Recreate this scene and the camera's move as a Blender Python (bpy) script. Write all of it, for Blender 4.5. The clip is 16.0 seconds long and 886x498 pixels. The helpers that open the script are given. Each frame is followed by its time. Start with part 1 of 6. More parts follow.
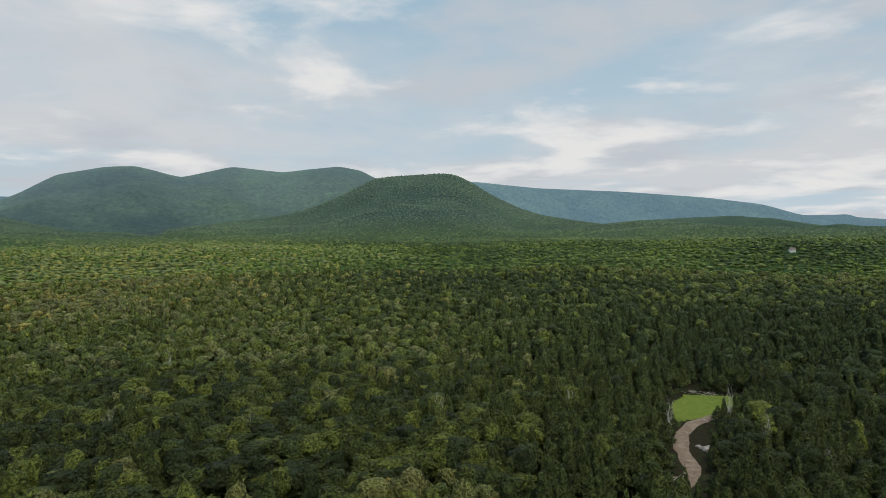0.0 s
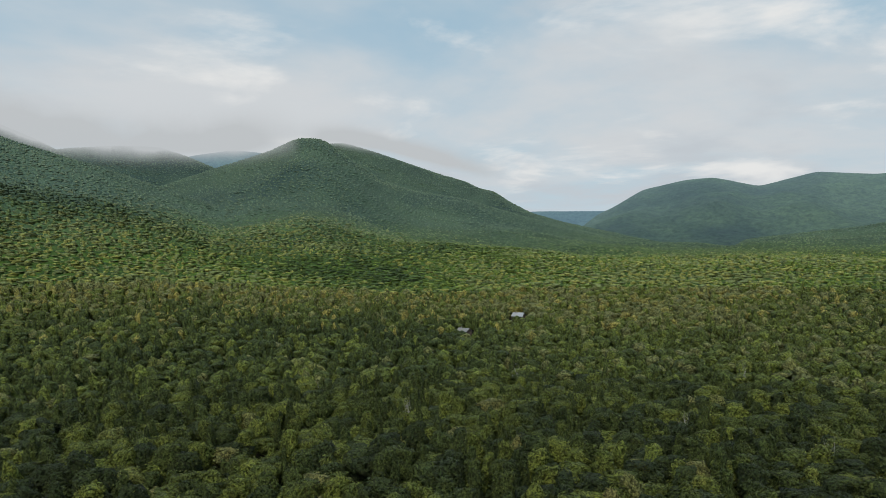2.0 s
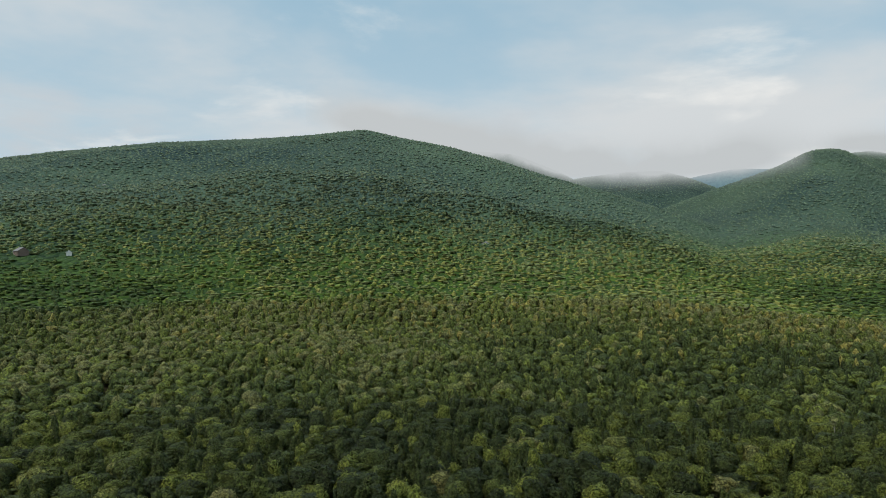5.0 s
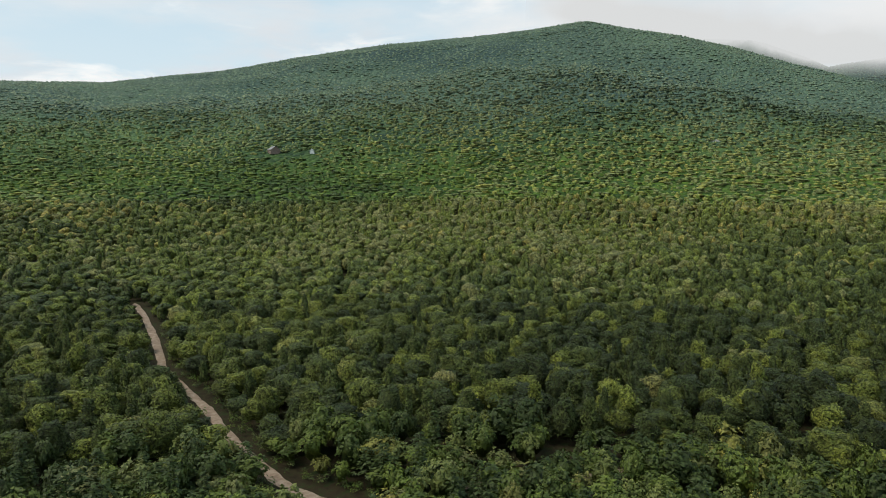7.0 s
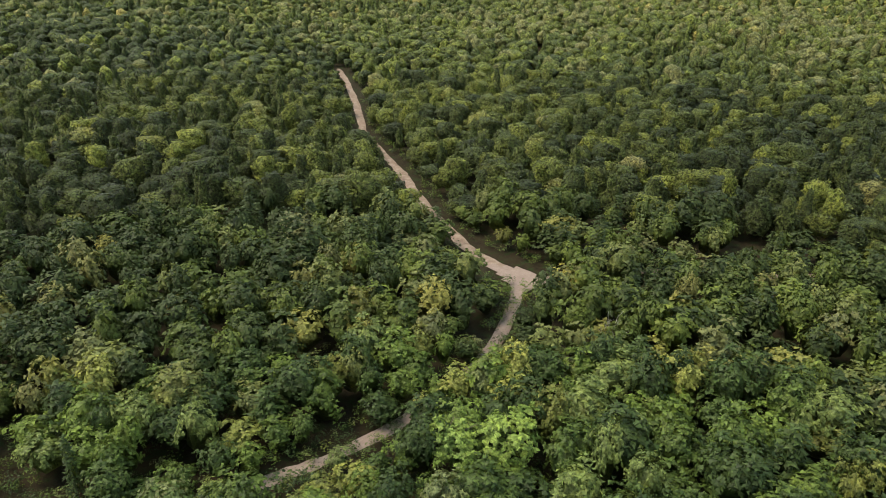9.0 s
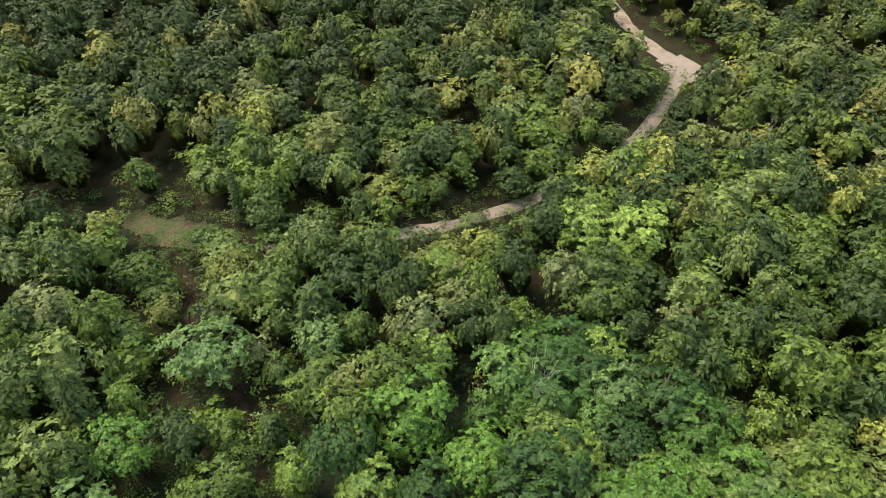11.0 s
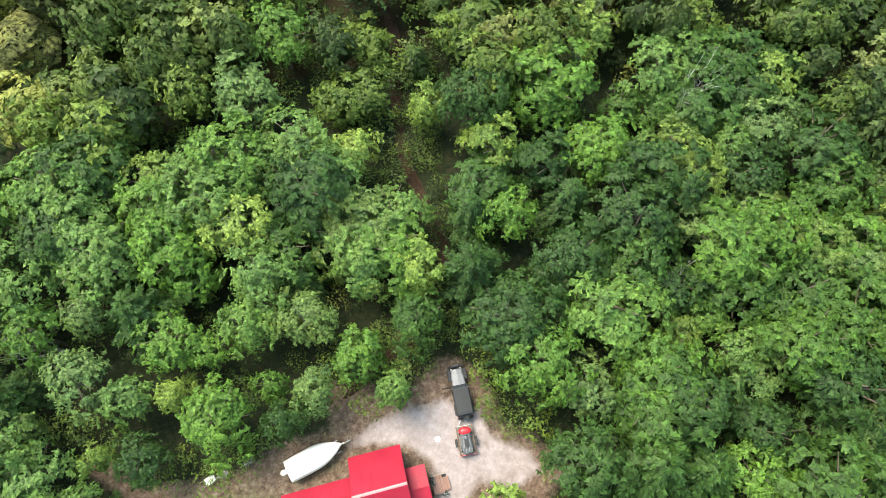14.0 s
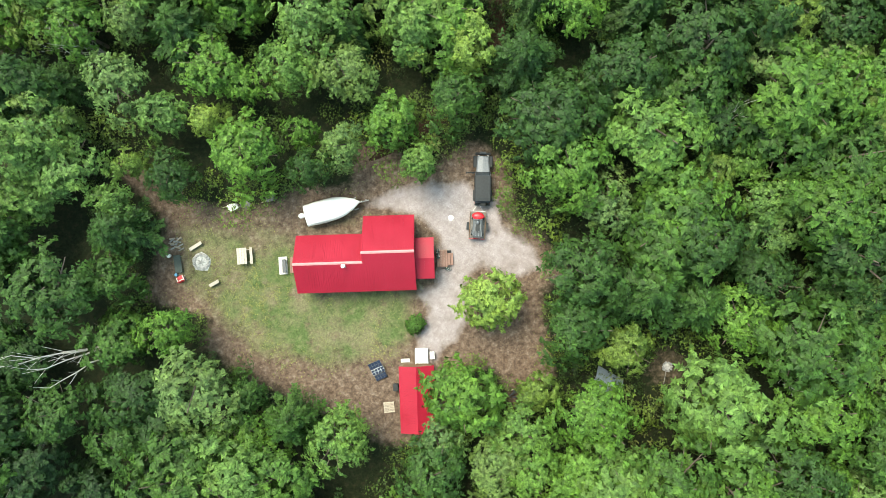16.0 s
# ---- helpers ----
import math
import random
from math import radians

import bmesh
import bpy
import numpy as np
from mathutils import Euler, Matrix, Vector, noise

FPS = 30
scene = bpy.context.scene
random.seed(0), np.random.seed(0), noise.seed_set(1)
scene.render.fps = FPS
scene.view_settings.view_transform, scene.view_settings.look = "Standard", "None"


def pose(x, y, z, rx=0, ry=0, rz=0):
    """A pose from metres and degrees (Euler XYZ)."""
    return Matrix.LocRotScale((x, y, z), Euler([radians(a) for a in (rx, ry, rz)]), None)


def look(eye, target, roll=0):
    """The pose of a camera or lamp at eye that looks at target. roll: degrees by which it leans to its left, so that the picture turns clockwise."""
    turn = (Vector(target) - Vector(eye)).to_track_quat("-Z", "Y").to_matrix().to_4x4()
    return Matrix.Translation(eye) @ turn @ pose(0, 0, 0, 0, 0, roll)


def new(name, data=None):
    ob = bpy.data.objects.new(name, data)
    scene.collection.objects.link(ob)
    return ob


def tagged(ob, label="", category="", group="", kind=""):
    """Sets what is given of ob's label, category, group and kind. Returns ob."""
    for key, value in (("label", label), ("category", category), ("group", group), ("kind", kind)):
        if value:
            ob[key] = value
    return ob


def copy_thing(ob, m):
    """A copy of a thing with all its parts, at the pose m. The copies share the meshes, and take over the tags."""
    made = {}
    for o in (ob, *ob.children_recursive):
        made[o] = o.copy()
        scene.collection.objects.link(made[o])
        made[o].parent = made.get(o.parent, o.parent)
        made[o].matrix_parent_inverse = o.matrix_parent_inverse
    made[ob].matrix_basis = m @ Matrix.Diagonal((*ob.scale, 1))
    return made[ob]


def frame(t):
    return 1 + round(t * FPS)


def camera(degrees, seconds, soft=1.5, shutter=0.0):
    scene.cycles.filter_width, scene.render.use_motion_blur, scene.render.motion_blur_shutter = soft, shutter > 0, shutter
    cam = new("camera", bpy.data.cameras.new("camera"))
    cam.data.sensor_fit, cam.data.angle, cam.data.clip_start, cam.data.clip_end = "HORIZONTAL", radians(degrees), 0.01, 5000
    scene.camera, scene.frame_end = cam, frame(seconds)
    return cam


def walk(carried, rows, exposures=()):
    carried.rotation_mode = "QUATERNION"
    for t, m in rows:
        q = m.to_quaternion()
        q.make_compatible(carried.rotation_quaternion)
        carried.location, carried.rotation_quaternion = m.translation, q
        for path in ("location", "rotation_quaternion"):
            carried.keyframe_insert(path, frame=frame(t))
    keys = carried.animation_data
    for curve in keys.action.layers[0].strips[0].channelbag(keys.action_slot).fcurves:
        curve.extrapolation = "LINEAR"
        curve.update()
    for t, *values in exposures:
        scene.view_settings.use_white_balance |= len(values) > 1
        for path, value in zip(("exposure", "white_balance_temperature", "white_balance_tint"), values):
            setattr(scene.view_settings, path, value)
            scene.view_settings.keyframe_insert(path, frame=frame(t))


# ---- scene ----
# ---------------------------------------------------------------- camera
cam = camera(65.2, 16.0, 0.8)
PATH = [  # seconds; turn of the hovering camera
    (0, pose(0, 0, 68, 87.90, 0.60, -164.64)),
    (0.5, pose(0, 0, 68, 88.14, 0.83, -156.19)),
    (1, pose(0, 0, 68, 88.69, 0.97, -138.04)),
    (1.5, pose(0, 0, 68, 89.06, 0.78, -126.65)),
    (2, pose(0, 0, 68, 89.32, 0.80, -119.45)),
    (2.5, pose(0, 0, 68, 89.57, 0.57, -110.94)),
    (3, pose(0, 0, 68, 89.74, 0.49, -104.63)),
    (3.5, pose(0, 0, 68, 89.95, 0.39, -97.44)),
    (4, pose(0, 0, 68, 90.12, 0.32, -90.80)),
    (4.2, pose(0, 0, 68, 90.15, 0.18, -88.23)),
    (6.3, pose(0, 0, 68, 89.24, -0.35, -68.21)),
    (6.5, pose(0, 0, 68, 87.47, -0.44, -66.41)),
    (7, pose(0, 0, 68, 82.90, -0.50, -61.94)),
    (7.5, pose(0, 0, 68, 78.34, -0.48, -57.62)),
    (8, pose(0, 0, 68, 73.74, -0.43, -53.97)),
    (8.5, pose(0, 0, 68, 69.17, -0.46, -49.20)),
    (9, pose(0, 0, 68, 64.57, -0.42, -46.06)),
    (9.2, pose(0, 0, 68, 62.74, -0.34, -44.74)),
    (11.3, pose(0, 0, 68, 43.32, -0.09, -30.36)),
    (11.5, pose(0, 0, 68, 41.48, -0.05, -28.95)),
    (12, pose(0, 0, 68, 36.90, 0.01, -25.30)),
    (12.5, pose(0, 0, 68, 32.33, 0.08, -21.76)),
    (13, pose(0, 0, 68, 27.75, 0.18, -18.35)),
    (13.5, pose(0, 0, 68, 23.14, 0.34, -15.37)),
    (14, pose(0, 0, 68, 18.57, 0.44, -12.74)),
    (14.5, pose(0, 0, 68, 13.95, 0.56, -10.66)),
    (15, pose(0, 0, 68, 9.32, 0.65, -8.41)),
    (15.5, pose(0, 0, 68, 4.78, 0.71, -3.94)),
    (16, pose(0, 0, 68, 0.77, 0.79, 0.00)),
]
EXPOSURES = [(0, -0.66, 6550, 11), (4, -0.56, 6500, 8), (7, -0.2, 6800, 11), (8, 0.24, 6800, 13), (9, 0.53, 7150, 18), (11.5, 1.08, 7150, 14), (13, 1.34, 7100, 13), (16, 1.1, 6950, 1)]
walk(cam, PATH, EXPOSURES)

# ---------------------------------------------------------------- world and sun
SUN_BEARING, SUN_ELEVATION = 40.0, 62.0      # degrees left of +y, degrees up


def make_world():
    world = bpy.data.worlds.new("sky")
    scene.world = world
    world.use_nodes = True
    tree = world.node_tree
    tree.nodes.clear()
    add, link = tree.nodes.new, tree.links.new
    out, back = add("ShaderNodeOutputWorld"), add("ShaderNodeBackground")
    sky = add("ShaderNodeTexSky")
    sky.sky_type, sky.sun_disc = "NISHITA", False
    sky.sun_elevation, sky.sun_rotation = radians(SUN_ELEVATION), radians(-SUN_BEARING)
    sky.air_density, sky.dust_density, sky.ozone_density = 1.0, 2.5, 1.0
    coord = add("ShaderNodeTexCoord")
    split = add("ShaderNodeSeparateXYZ")
    link(coord.outputs["Generated"], split.inputs[0])
    # cloud deck seen in perspective: way divided by its height
    lift = add("ShaderNodeMath")
    lift.operation = "ADD"
    lift.inputs[1].default_value = 0.13
    top = add("ShaderNodeMath")
    top.operation = "MAXIMUM"
    top.inputs[1].default_value = 0.0
    link(split.outputs["Z"], top.inputs[0])
    link(top.outputs[0], lift.inputs[0])
    ways = []
    for axis in "XY":
        part_way = add("ShaderNodeMath")
        part_way.operation = "DIVIDE"
        link(split.outputs[axis], part_way.inputs[0])
        link(lift.outputs[0], part_way.inputs[1])
        ways.append(part_way)
    deck = add("ShaderNodeCombineXYZ")
    link(ways[0].outputs[0], deck.inputs[0])
    link(ways[1].outputs[0], deck.inputs[1])

    ends = add("ShaderNodeMath")        # more cloud towards both ends of y, to fit the camera's views
    ends.operation = "ABSOLUTE"
    link(split.outputs["Y"], ends.inputs[0])

    haze = add("ShaderNodeMapRange")
    haze.interpolation_type = "SMOOTHSTEP"
    haze.inputs["From Min"].default_value = 0.42
    haze.inputs["From Max"].default_value = -0.05
    link(split.outputs["Z"], haze.inputs["Value"])

    def cloud(scale, detail, low, high, seed):
        tex = add("ShaderNodeTexNoise")
        tex.noise_dimensions = "4D"
        tex.inputs["W"].default_value = seed
        tex.inputs["Scale"].default_value = scale
        tex.inputs["Detail"].default_value = detail
        tex.inputs["Roughness"].default_value = 0.55
        tex.inputs["Distortion"].default_value = 0.25
        link(deck.outputs[0], tex.inputs["Vector"])
        span = add("ShaderNodeMapRange")
        span.interpolation_type = "SMOOTHSTEP"
        span.inputs["From Min"].default_value = low
        span.inputs["From Max"].default_value = high
        thicker = add("ShaderNodeMath")
        thicker.operation = "MULTIPLY_ADD"
        thicker.inputs[1].default_value = 0.06
        link(ends.outputs[0], thicker.inputs[0])
        link(tex.outputs[0], thicker.inputs[2])
        lower = add("ShaderNodeMath")           # and towards the horizon
        lower.operation = "MULTIPLY_ADD"
        lower.inputs[1].default_value = 0.07
        link(haze.outputs[0], lower.inputs[0])
        link(thicker.outputs[0], lower.inputs[2])
        link(lower.outputs[0], span.inputs["Value"])
        return span

    def mix(fac, a, b):
        node = add("ShaderNodeMix")
        node.data_type = "RGBA"
        if isinstance(fac, float):
            node.inputs["Factor"].default_value = fac
        else:
            link(fac, node.inputs["Factor"])
        for socket, value in ((node.inputs["A"], a), (node.inputs["B"], b)):
            if isinstance(value, tuple):
                socket.default_value = (*value, 1)
            else:
                link(value, socket)
        return node.outputs["Result"]

    veil = mix(0.75, sky.outputs[0], (4.1, 6.35, 7.9))
    base = mix(haze.outputs[0], veil, (5.9, 7.1, 7.9))
    grey = mix(cloud(0.50, 6, 0.50, 0.72, 3.1).outputs[0], base, (6.95, 7.3, 7.6))
    shade = mix(cloud(0.95, 7, 0.56, 0.76, 5.7).outputs[0], grey, (6.0, 6.5, 7.0))
    white = mix(cloud(1.15, 9, 0.58, 0.74, 9.4).outputs[0], shade, (8.9, 8.95, 8.9))
    link(white, back.inputs["Color"])
    back.inputs["Strength"].default_value = 0.136
    link(back.outputs[0], out.inputs["Surface"])


make_world()
sun = new("sun", bpy.data.lights.new("sun", "SUN"))
sun.data.energy, sun.data.angle, sun.data.color = 3.5, radians(32), (1.0, 0.94, 0.82)
sun_way = Vector((-math.sin(radians(SUN_BEARING)) * math.cos(radians(SUN_ELEVATION)),
                  math.cos(radians(SUN_BEARING)) * math.cos(radians(SUN_ELEVATION)), math.sin(radians(SUN_ELEVATION))))
sun.matrix_world = look(sun_way * 200, (0, 0, 0))


# ---------------------------------------------------------------- materials
class Nodes:
    """A short way to write node materials."""

    def __init__(self, name):
        self.mat = bpy.data.materials.new(name)
        self.mat.use_nodes = True
        self.tree = self.mat.node_tree
        self.tree.nodes.clear()
        self.out = self.add("ShaderNodeOutputMaterial")

    def add(self, kind, **values):
        node = self.tree.nodes.new(kind)
        for key, value in values.items():
            node.inputs[key.replace("_", " ")].default_value = value
        return node

    def link(self, a, b):
        self.tree.links.new(a, b)

    def noise(self, scale, detail=4.0, rough=0.55, vector=None):
        node = self.add("ShaderNodeTexNoise", Scale=scale, Detail=detail, Roughness=rough)
        self.link(vector or self.place(), node.inputs["Vector"])
        return node.outputs[0]

    def place(self):
        if not hasattr(self, "spot"):
            self.spot = self.add("ShaderNodeNewGeometry").outputs["Position"]
        return self.spot

    def local(self):
        return self.add("ShaderNodeTexCoord").outputs["Object"]

    def ramp(self, fac, *stops):
        node = self.add("ShaderNodeValToRGB")
        marks = node.color_ramp.elements
        while len(marks) < len(stops):
            marks.new(0.5)
        for mark, (at, colour) in zip(marks, stops):
            mark.position = at
            mark.color = (*colour, 1) if len(colour) == 3 else colour
        self.link(fac, node.inputs[0])
        return node.outputs[0]

    def mix(self, fac, a, b, blend="MIX"):
        node = self.add("ShaderNodeMix")
        node.data_type, node.blend_type = "RGBA", blend
        for socket, value in ((node.inputs["Factor"], fac), (node.inputs["A"], a), (node.inputs["B"], b)):
            if isinstance(value, tuple):
                socket.default_value = (*value, 1)
            elif isinstance(value, (int, float)):
                socket.default_value = value
            else:
                self.link(value, socket)
        return node.outputs["Result"]

    def span(self, value, low, high, to_low=0.0, to_high=1.0):
        node = self.add("ShaderNodeMapRange")
        for key, v in (("From Min", low), ("From Max", high), ("To Min", to_low), ("To Max", to_high)):
            node.inputs[key].default_value = v
        self.link(value, node.inputs["Value"])
        return node.outputs[0]

    def grey(self, value):
        node = self.add("ShaderNodeCombineColor")
        for n in range(3):
            self.link(value, node.inputs[n])
        return node.outputs[0]

    def bump(self, height, strength=0.4, far=0.05):
        node = self.add("ShaderNodeBump", Strength=strength, Distance=far)
        self.link(height, node.inputs["Height"])
        return node.outputs[0]

    def finish(self, colour, rough=0.8, metal=0.0, normal=None, gloss=0.5, shine=None):
        node = self.add("ShaderNodeBsdfPrincipled", Roughness=rough, Metallic=metal)
        node.inputs["Specular IOR Level"].default_value = gloss
        if isinstance(colour, tuple):
            node.inputs["Base Color"].default_value = (*colour, 1)
        else:
            self.link(colour, node.inputs["Base Color"])
        if normal:
            self.link(normal, node.inputs["Normal"])
        if shine:
            self.link(shine, node.inputs["Roughness"])
        self.link(node.outputs[0], self.out.inputs["Surface"])
        self.body = node
        return self.mat


def plain(name, colour, rough=0.6, metal=0.0, scale=6.0, vary=0.25, bump=0.1):
    """Paint, plastic or metal with mottling at two scales and slight relief."""
    n = Nodes(name)
    spot = n.local()
    mottle = n.noise(scale, 5, 0.6, spot)
    fine = n.noise(scale * 9, 3, 0.5, spot)
    shade = n.mix(n.span(mottle, 0.3, 0.7), tuple(c * (1 - vary) for c in colour), tuple(min(1, c * (1 + vary)) for c in colour))
    shade = n.mix(n.span(fine, 0.35, 0.65, 0.0, 0.3), shade, tuple(c * 0.75 for c in colour))
    return n.finish(shade, rough, metal, n.bump(fine, bump, 0.01))


LEAF_STOPS = ((0.0, (0.016, 0.036, 0.012)), (0.22, (0.032, 0.066, 0.017)), (0.45, (0.058, 0.108, 0.022)), (0.62, (0.082, 0.148, 0.028)),
              (0.74, (0.098, 0.142, 0.062)), (0.84, (0.092, 0.124, 0.030)), (0.93, (0.140, 0.190, 0.050)), (1.0, (0.205, 0.250, 0.070)))


def leaf_material(name, single, ragged, gaps=0.5, coarse=0.0, cool=0.0, warm=1.0, mixed=0.3, depth=0.36, blue=1.0, light=1.0):
    """Foliage. single: one tree, with its tone in the object's colour; else the tone of each tree is stored on its
    faces.
    ragged: leaves to a metre along the torn edges of a clump; gaps: how open the clumps are; mixed: how far leaves
    differ; depth: how dark noise paints the shade between leaves."""
    n = Nodes(name)
    if single:
        info = n.add("ShaderNodeObjectInfo")
        sep = n.add("ShaderNodeSeparateColor")
        n.link(info.outputs["Color"], sep.inputs[0])
        tone = sep.outputs[0]
    else:
        att = n.add("ShaderNodeAttribute")
        att.attribute_name = "tone"
        tone = att.outputs["Fac"]
    colour = n.ramp(tone, *LEAF_STOPS)
    colour = n.mix(1.0, colour, (warm * light, light, blue * light), "MULTIPLY")
    # haze over far trees, mixed into the leaf colour
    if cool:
        far_haze = n.add("ShaderNodeAttribute")
        far_haze.attribute_name = "far_haze"
        colour = n.mix(n.span(far_haze.outputs["Fac"], 0, 1, 0, cool), colour, (0.104, 0.164, 0.150))
    leaf = n.add("ShaderNodeNewGeometry").outputs["Random Per Island"]
    colour = n.mix(1.0, colour, n.grey(n.span(leaf, 0, 1, 1.0 - mixed, 1.0 + mixed)), "MULTIPLY")
    patch = n.noise(0.35, 4)
    colour = n.mix(1.0, colour, n.ramp(patch, (0.3, (0.8, 0.86, 0.9)), (0.7, (1.2, 1.12, 0.95))), "MULTIPLY")
    normal = None
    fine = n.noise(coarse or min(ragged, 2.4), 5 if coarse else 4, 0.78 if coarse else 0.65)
    # shade between leaves is painted into the colour by noise
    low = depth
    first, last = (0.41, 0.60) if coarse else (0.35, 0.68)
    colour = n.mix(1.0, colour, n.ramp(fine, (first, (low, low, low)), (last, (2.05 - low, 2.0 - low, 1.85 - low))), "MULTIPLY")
    if coarse:
        normal = n.bump(fine, 1.0, 1.2 / coarse)
    n.finish(colour, 0.6, 0.0, normal, 0.25)
    through_leaf = n.add("ShaderNodeBsdfTranslucent")
    n.link(colour, through_leaf.inputs["Color"])
    both = n.add("ShaderNodeMixShader", Fac=0.2)
    n.link(n.body.outputs[0], both.inputs[1])
    n.link(through_leaf.outputs[0], both.inputs[2])
    last = both
    if ragged:
        torn = n.noise(ragged, 2 if coarse else 1, 0.6 if coarse else 0.5)
        clear = n.add("ShaderNodeBsdfTransparent")
        last = n.add("ShaderNodeMixShader")
        n.link(n.span(torn, gaps - 0.02, gaps + 0.02), last.inputs["Fac"])
        n.link(clear.outputs[0], last.inputs[1])
        n.link(both.outputs[0], last.inputs[2])
    n.link(last.outputs[0], n.out.inputs["Surface"])
    return n.mat


def canopy_material(name, cool, glow=0.0, tint=(0.26, 0.38, 0.40)):
    """Unbroken forest on far slopes: crowns a few metres wide with shaded gaps, in stands of differing green. glow:
    haze painted on as emission.
    """
    n = Nodes(name)
    spot = n.place()
    cell = n.add("ShaderNodeTexVoronoi", Scale=0.13, Randomness=1.0)
    n.link(spot, cell.inputs["Vector"])
    sep = n.add("ShaderNodeSeparateColor")
    n.link(cell.outputs["Color"], sep.inputs[0])
    stand = n.noise(0.0032, 6, 0.65)
    tone = n.add("ShaderNodeMath")
    tone.operation = "MULTIPLY_ADD"
    tone.inputs[1].default_value = 0.35
    n.link(sep.outputs[0], tone.inputs[0])
    n.link(n.span(stand, 0.3, 0.7, 0.0, 0.55), tone.inputs[2])
    colour = n.ramp(tone.outputs[0], *LEAF_STOPS[:4], (0.85, (0.085, 0.13, 0.035)))
    # haze on the nearer slopes is mixed into their base colour
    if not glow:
        far_haze = n.add("ShaderNodeAttribute")
        far_haze.attribute_name = "far_haze"
        cool = n.span(far_haze.outputs["Fac"], 0, 1, 0, 0.7)
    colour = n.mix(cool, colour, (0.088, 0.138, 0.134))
    # broad lit and shaded patches on the slopes, put into the colour
    colour = n.mix(1.0, colour, n.ramp(n.noise(0.0021, 4, 0.6), (0.35, (0.48, 0.54, 0.60)), (0.62, (1.05, 1.02, 0.86))), "MULTIPLY")
    rock = n.noise(0.012, 6, 0.75)
    colour = n.mix(n.span(rock, 0.68, 0.71), colour, (0.22, 0.22, 0.20))
    dome = n.span(cell.outputs["Distance"], 0.0, 0.9, 1.0, 0.0)
    relief = n.bump(dome, 1.0, 7.0)
    if glow:            # gullies, and clumps of trees too far off to tell apart
        clumps = n.noise(0.05, 5, 0.7)
        colour = n.mix(1.0, colour, n.ramp(clumps, (0.35, (0.42, 0.46, 0.5)), (0.65, (1.0, 1.0, 1.0))), "MULTIPLY")
        relief = n.bump(n.noise(0.0075, 6, 0.6), 1.0, 90.0)
    n.finish(colour, 0.85, 0.0, relief, 0.1)
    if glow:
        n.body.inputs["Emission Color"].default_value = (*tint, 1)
        away = n.add("ShaderNodeVectorMath")        # haze painted as surface emission, stronger with distance
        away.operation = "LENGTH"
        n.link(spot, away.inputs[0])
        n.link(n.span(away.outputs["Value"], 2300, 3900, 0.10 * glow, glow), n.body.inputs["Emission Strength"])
    return n.mat


def floor_material():
    n = Nodes("forest floor")
    litter = n.noise(0.5, 6, 0.65)
    fine = n.noise(9.0, 4, 0.7)
    colour = n.ramp(litter, (0.3, (0.012, 0.011, 0.006)), (0.5, (0.024, 0.019, 0.010)), (0.62, (0.018, 0.028, 0.009)), (0.8, (0.016, 0.034, 0.008)))
    colour = n.mix(1.0, colour, n.ramp(fine, (0.3, (0.6, 0.6, 0.6)), (0.7, (1.4, 1.35, 1.3))), "MULTIPLY")
    return n.finish(colour, 0.95, 0.0, n.bump(fine, 0.6, 0.06), 0.1)


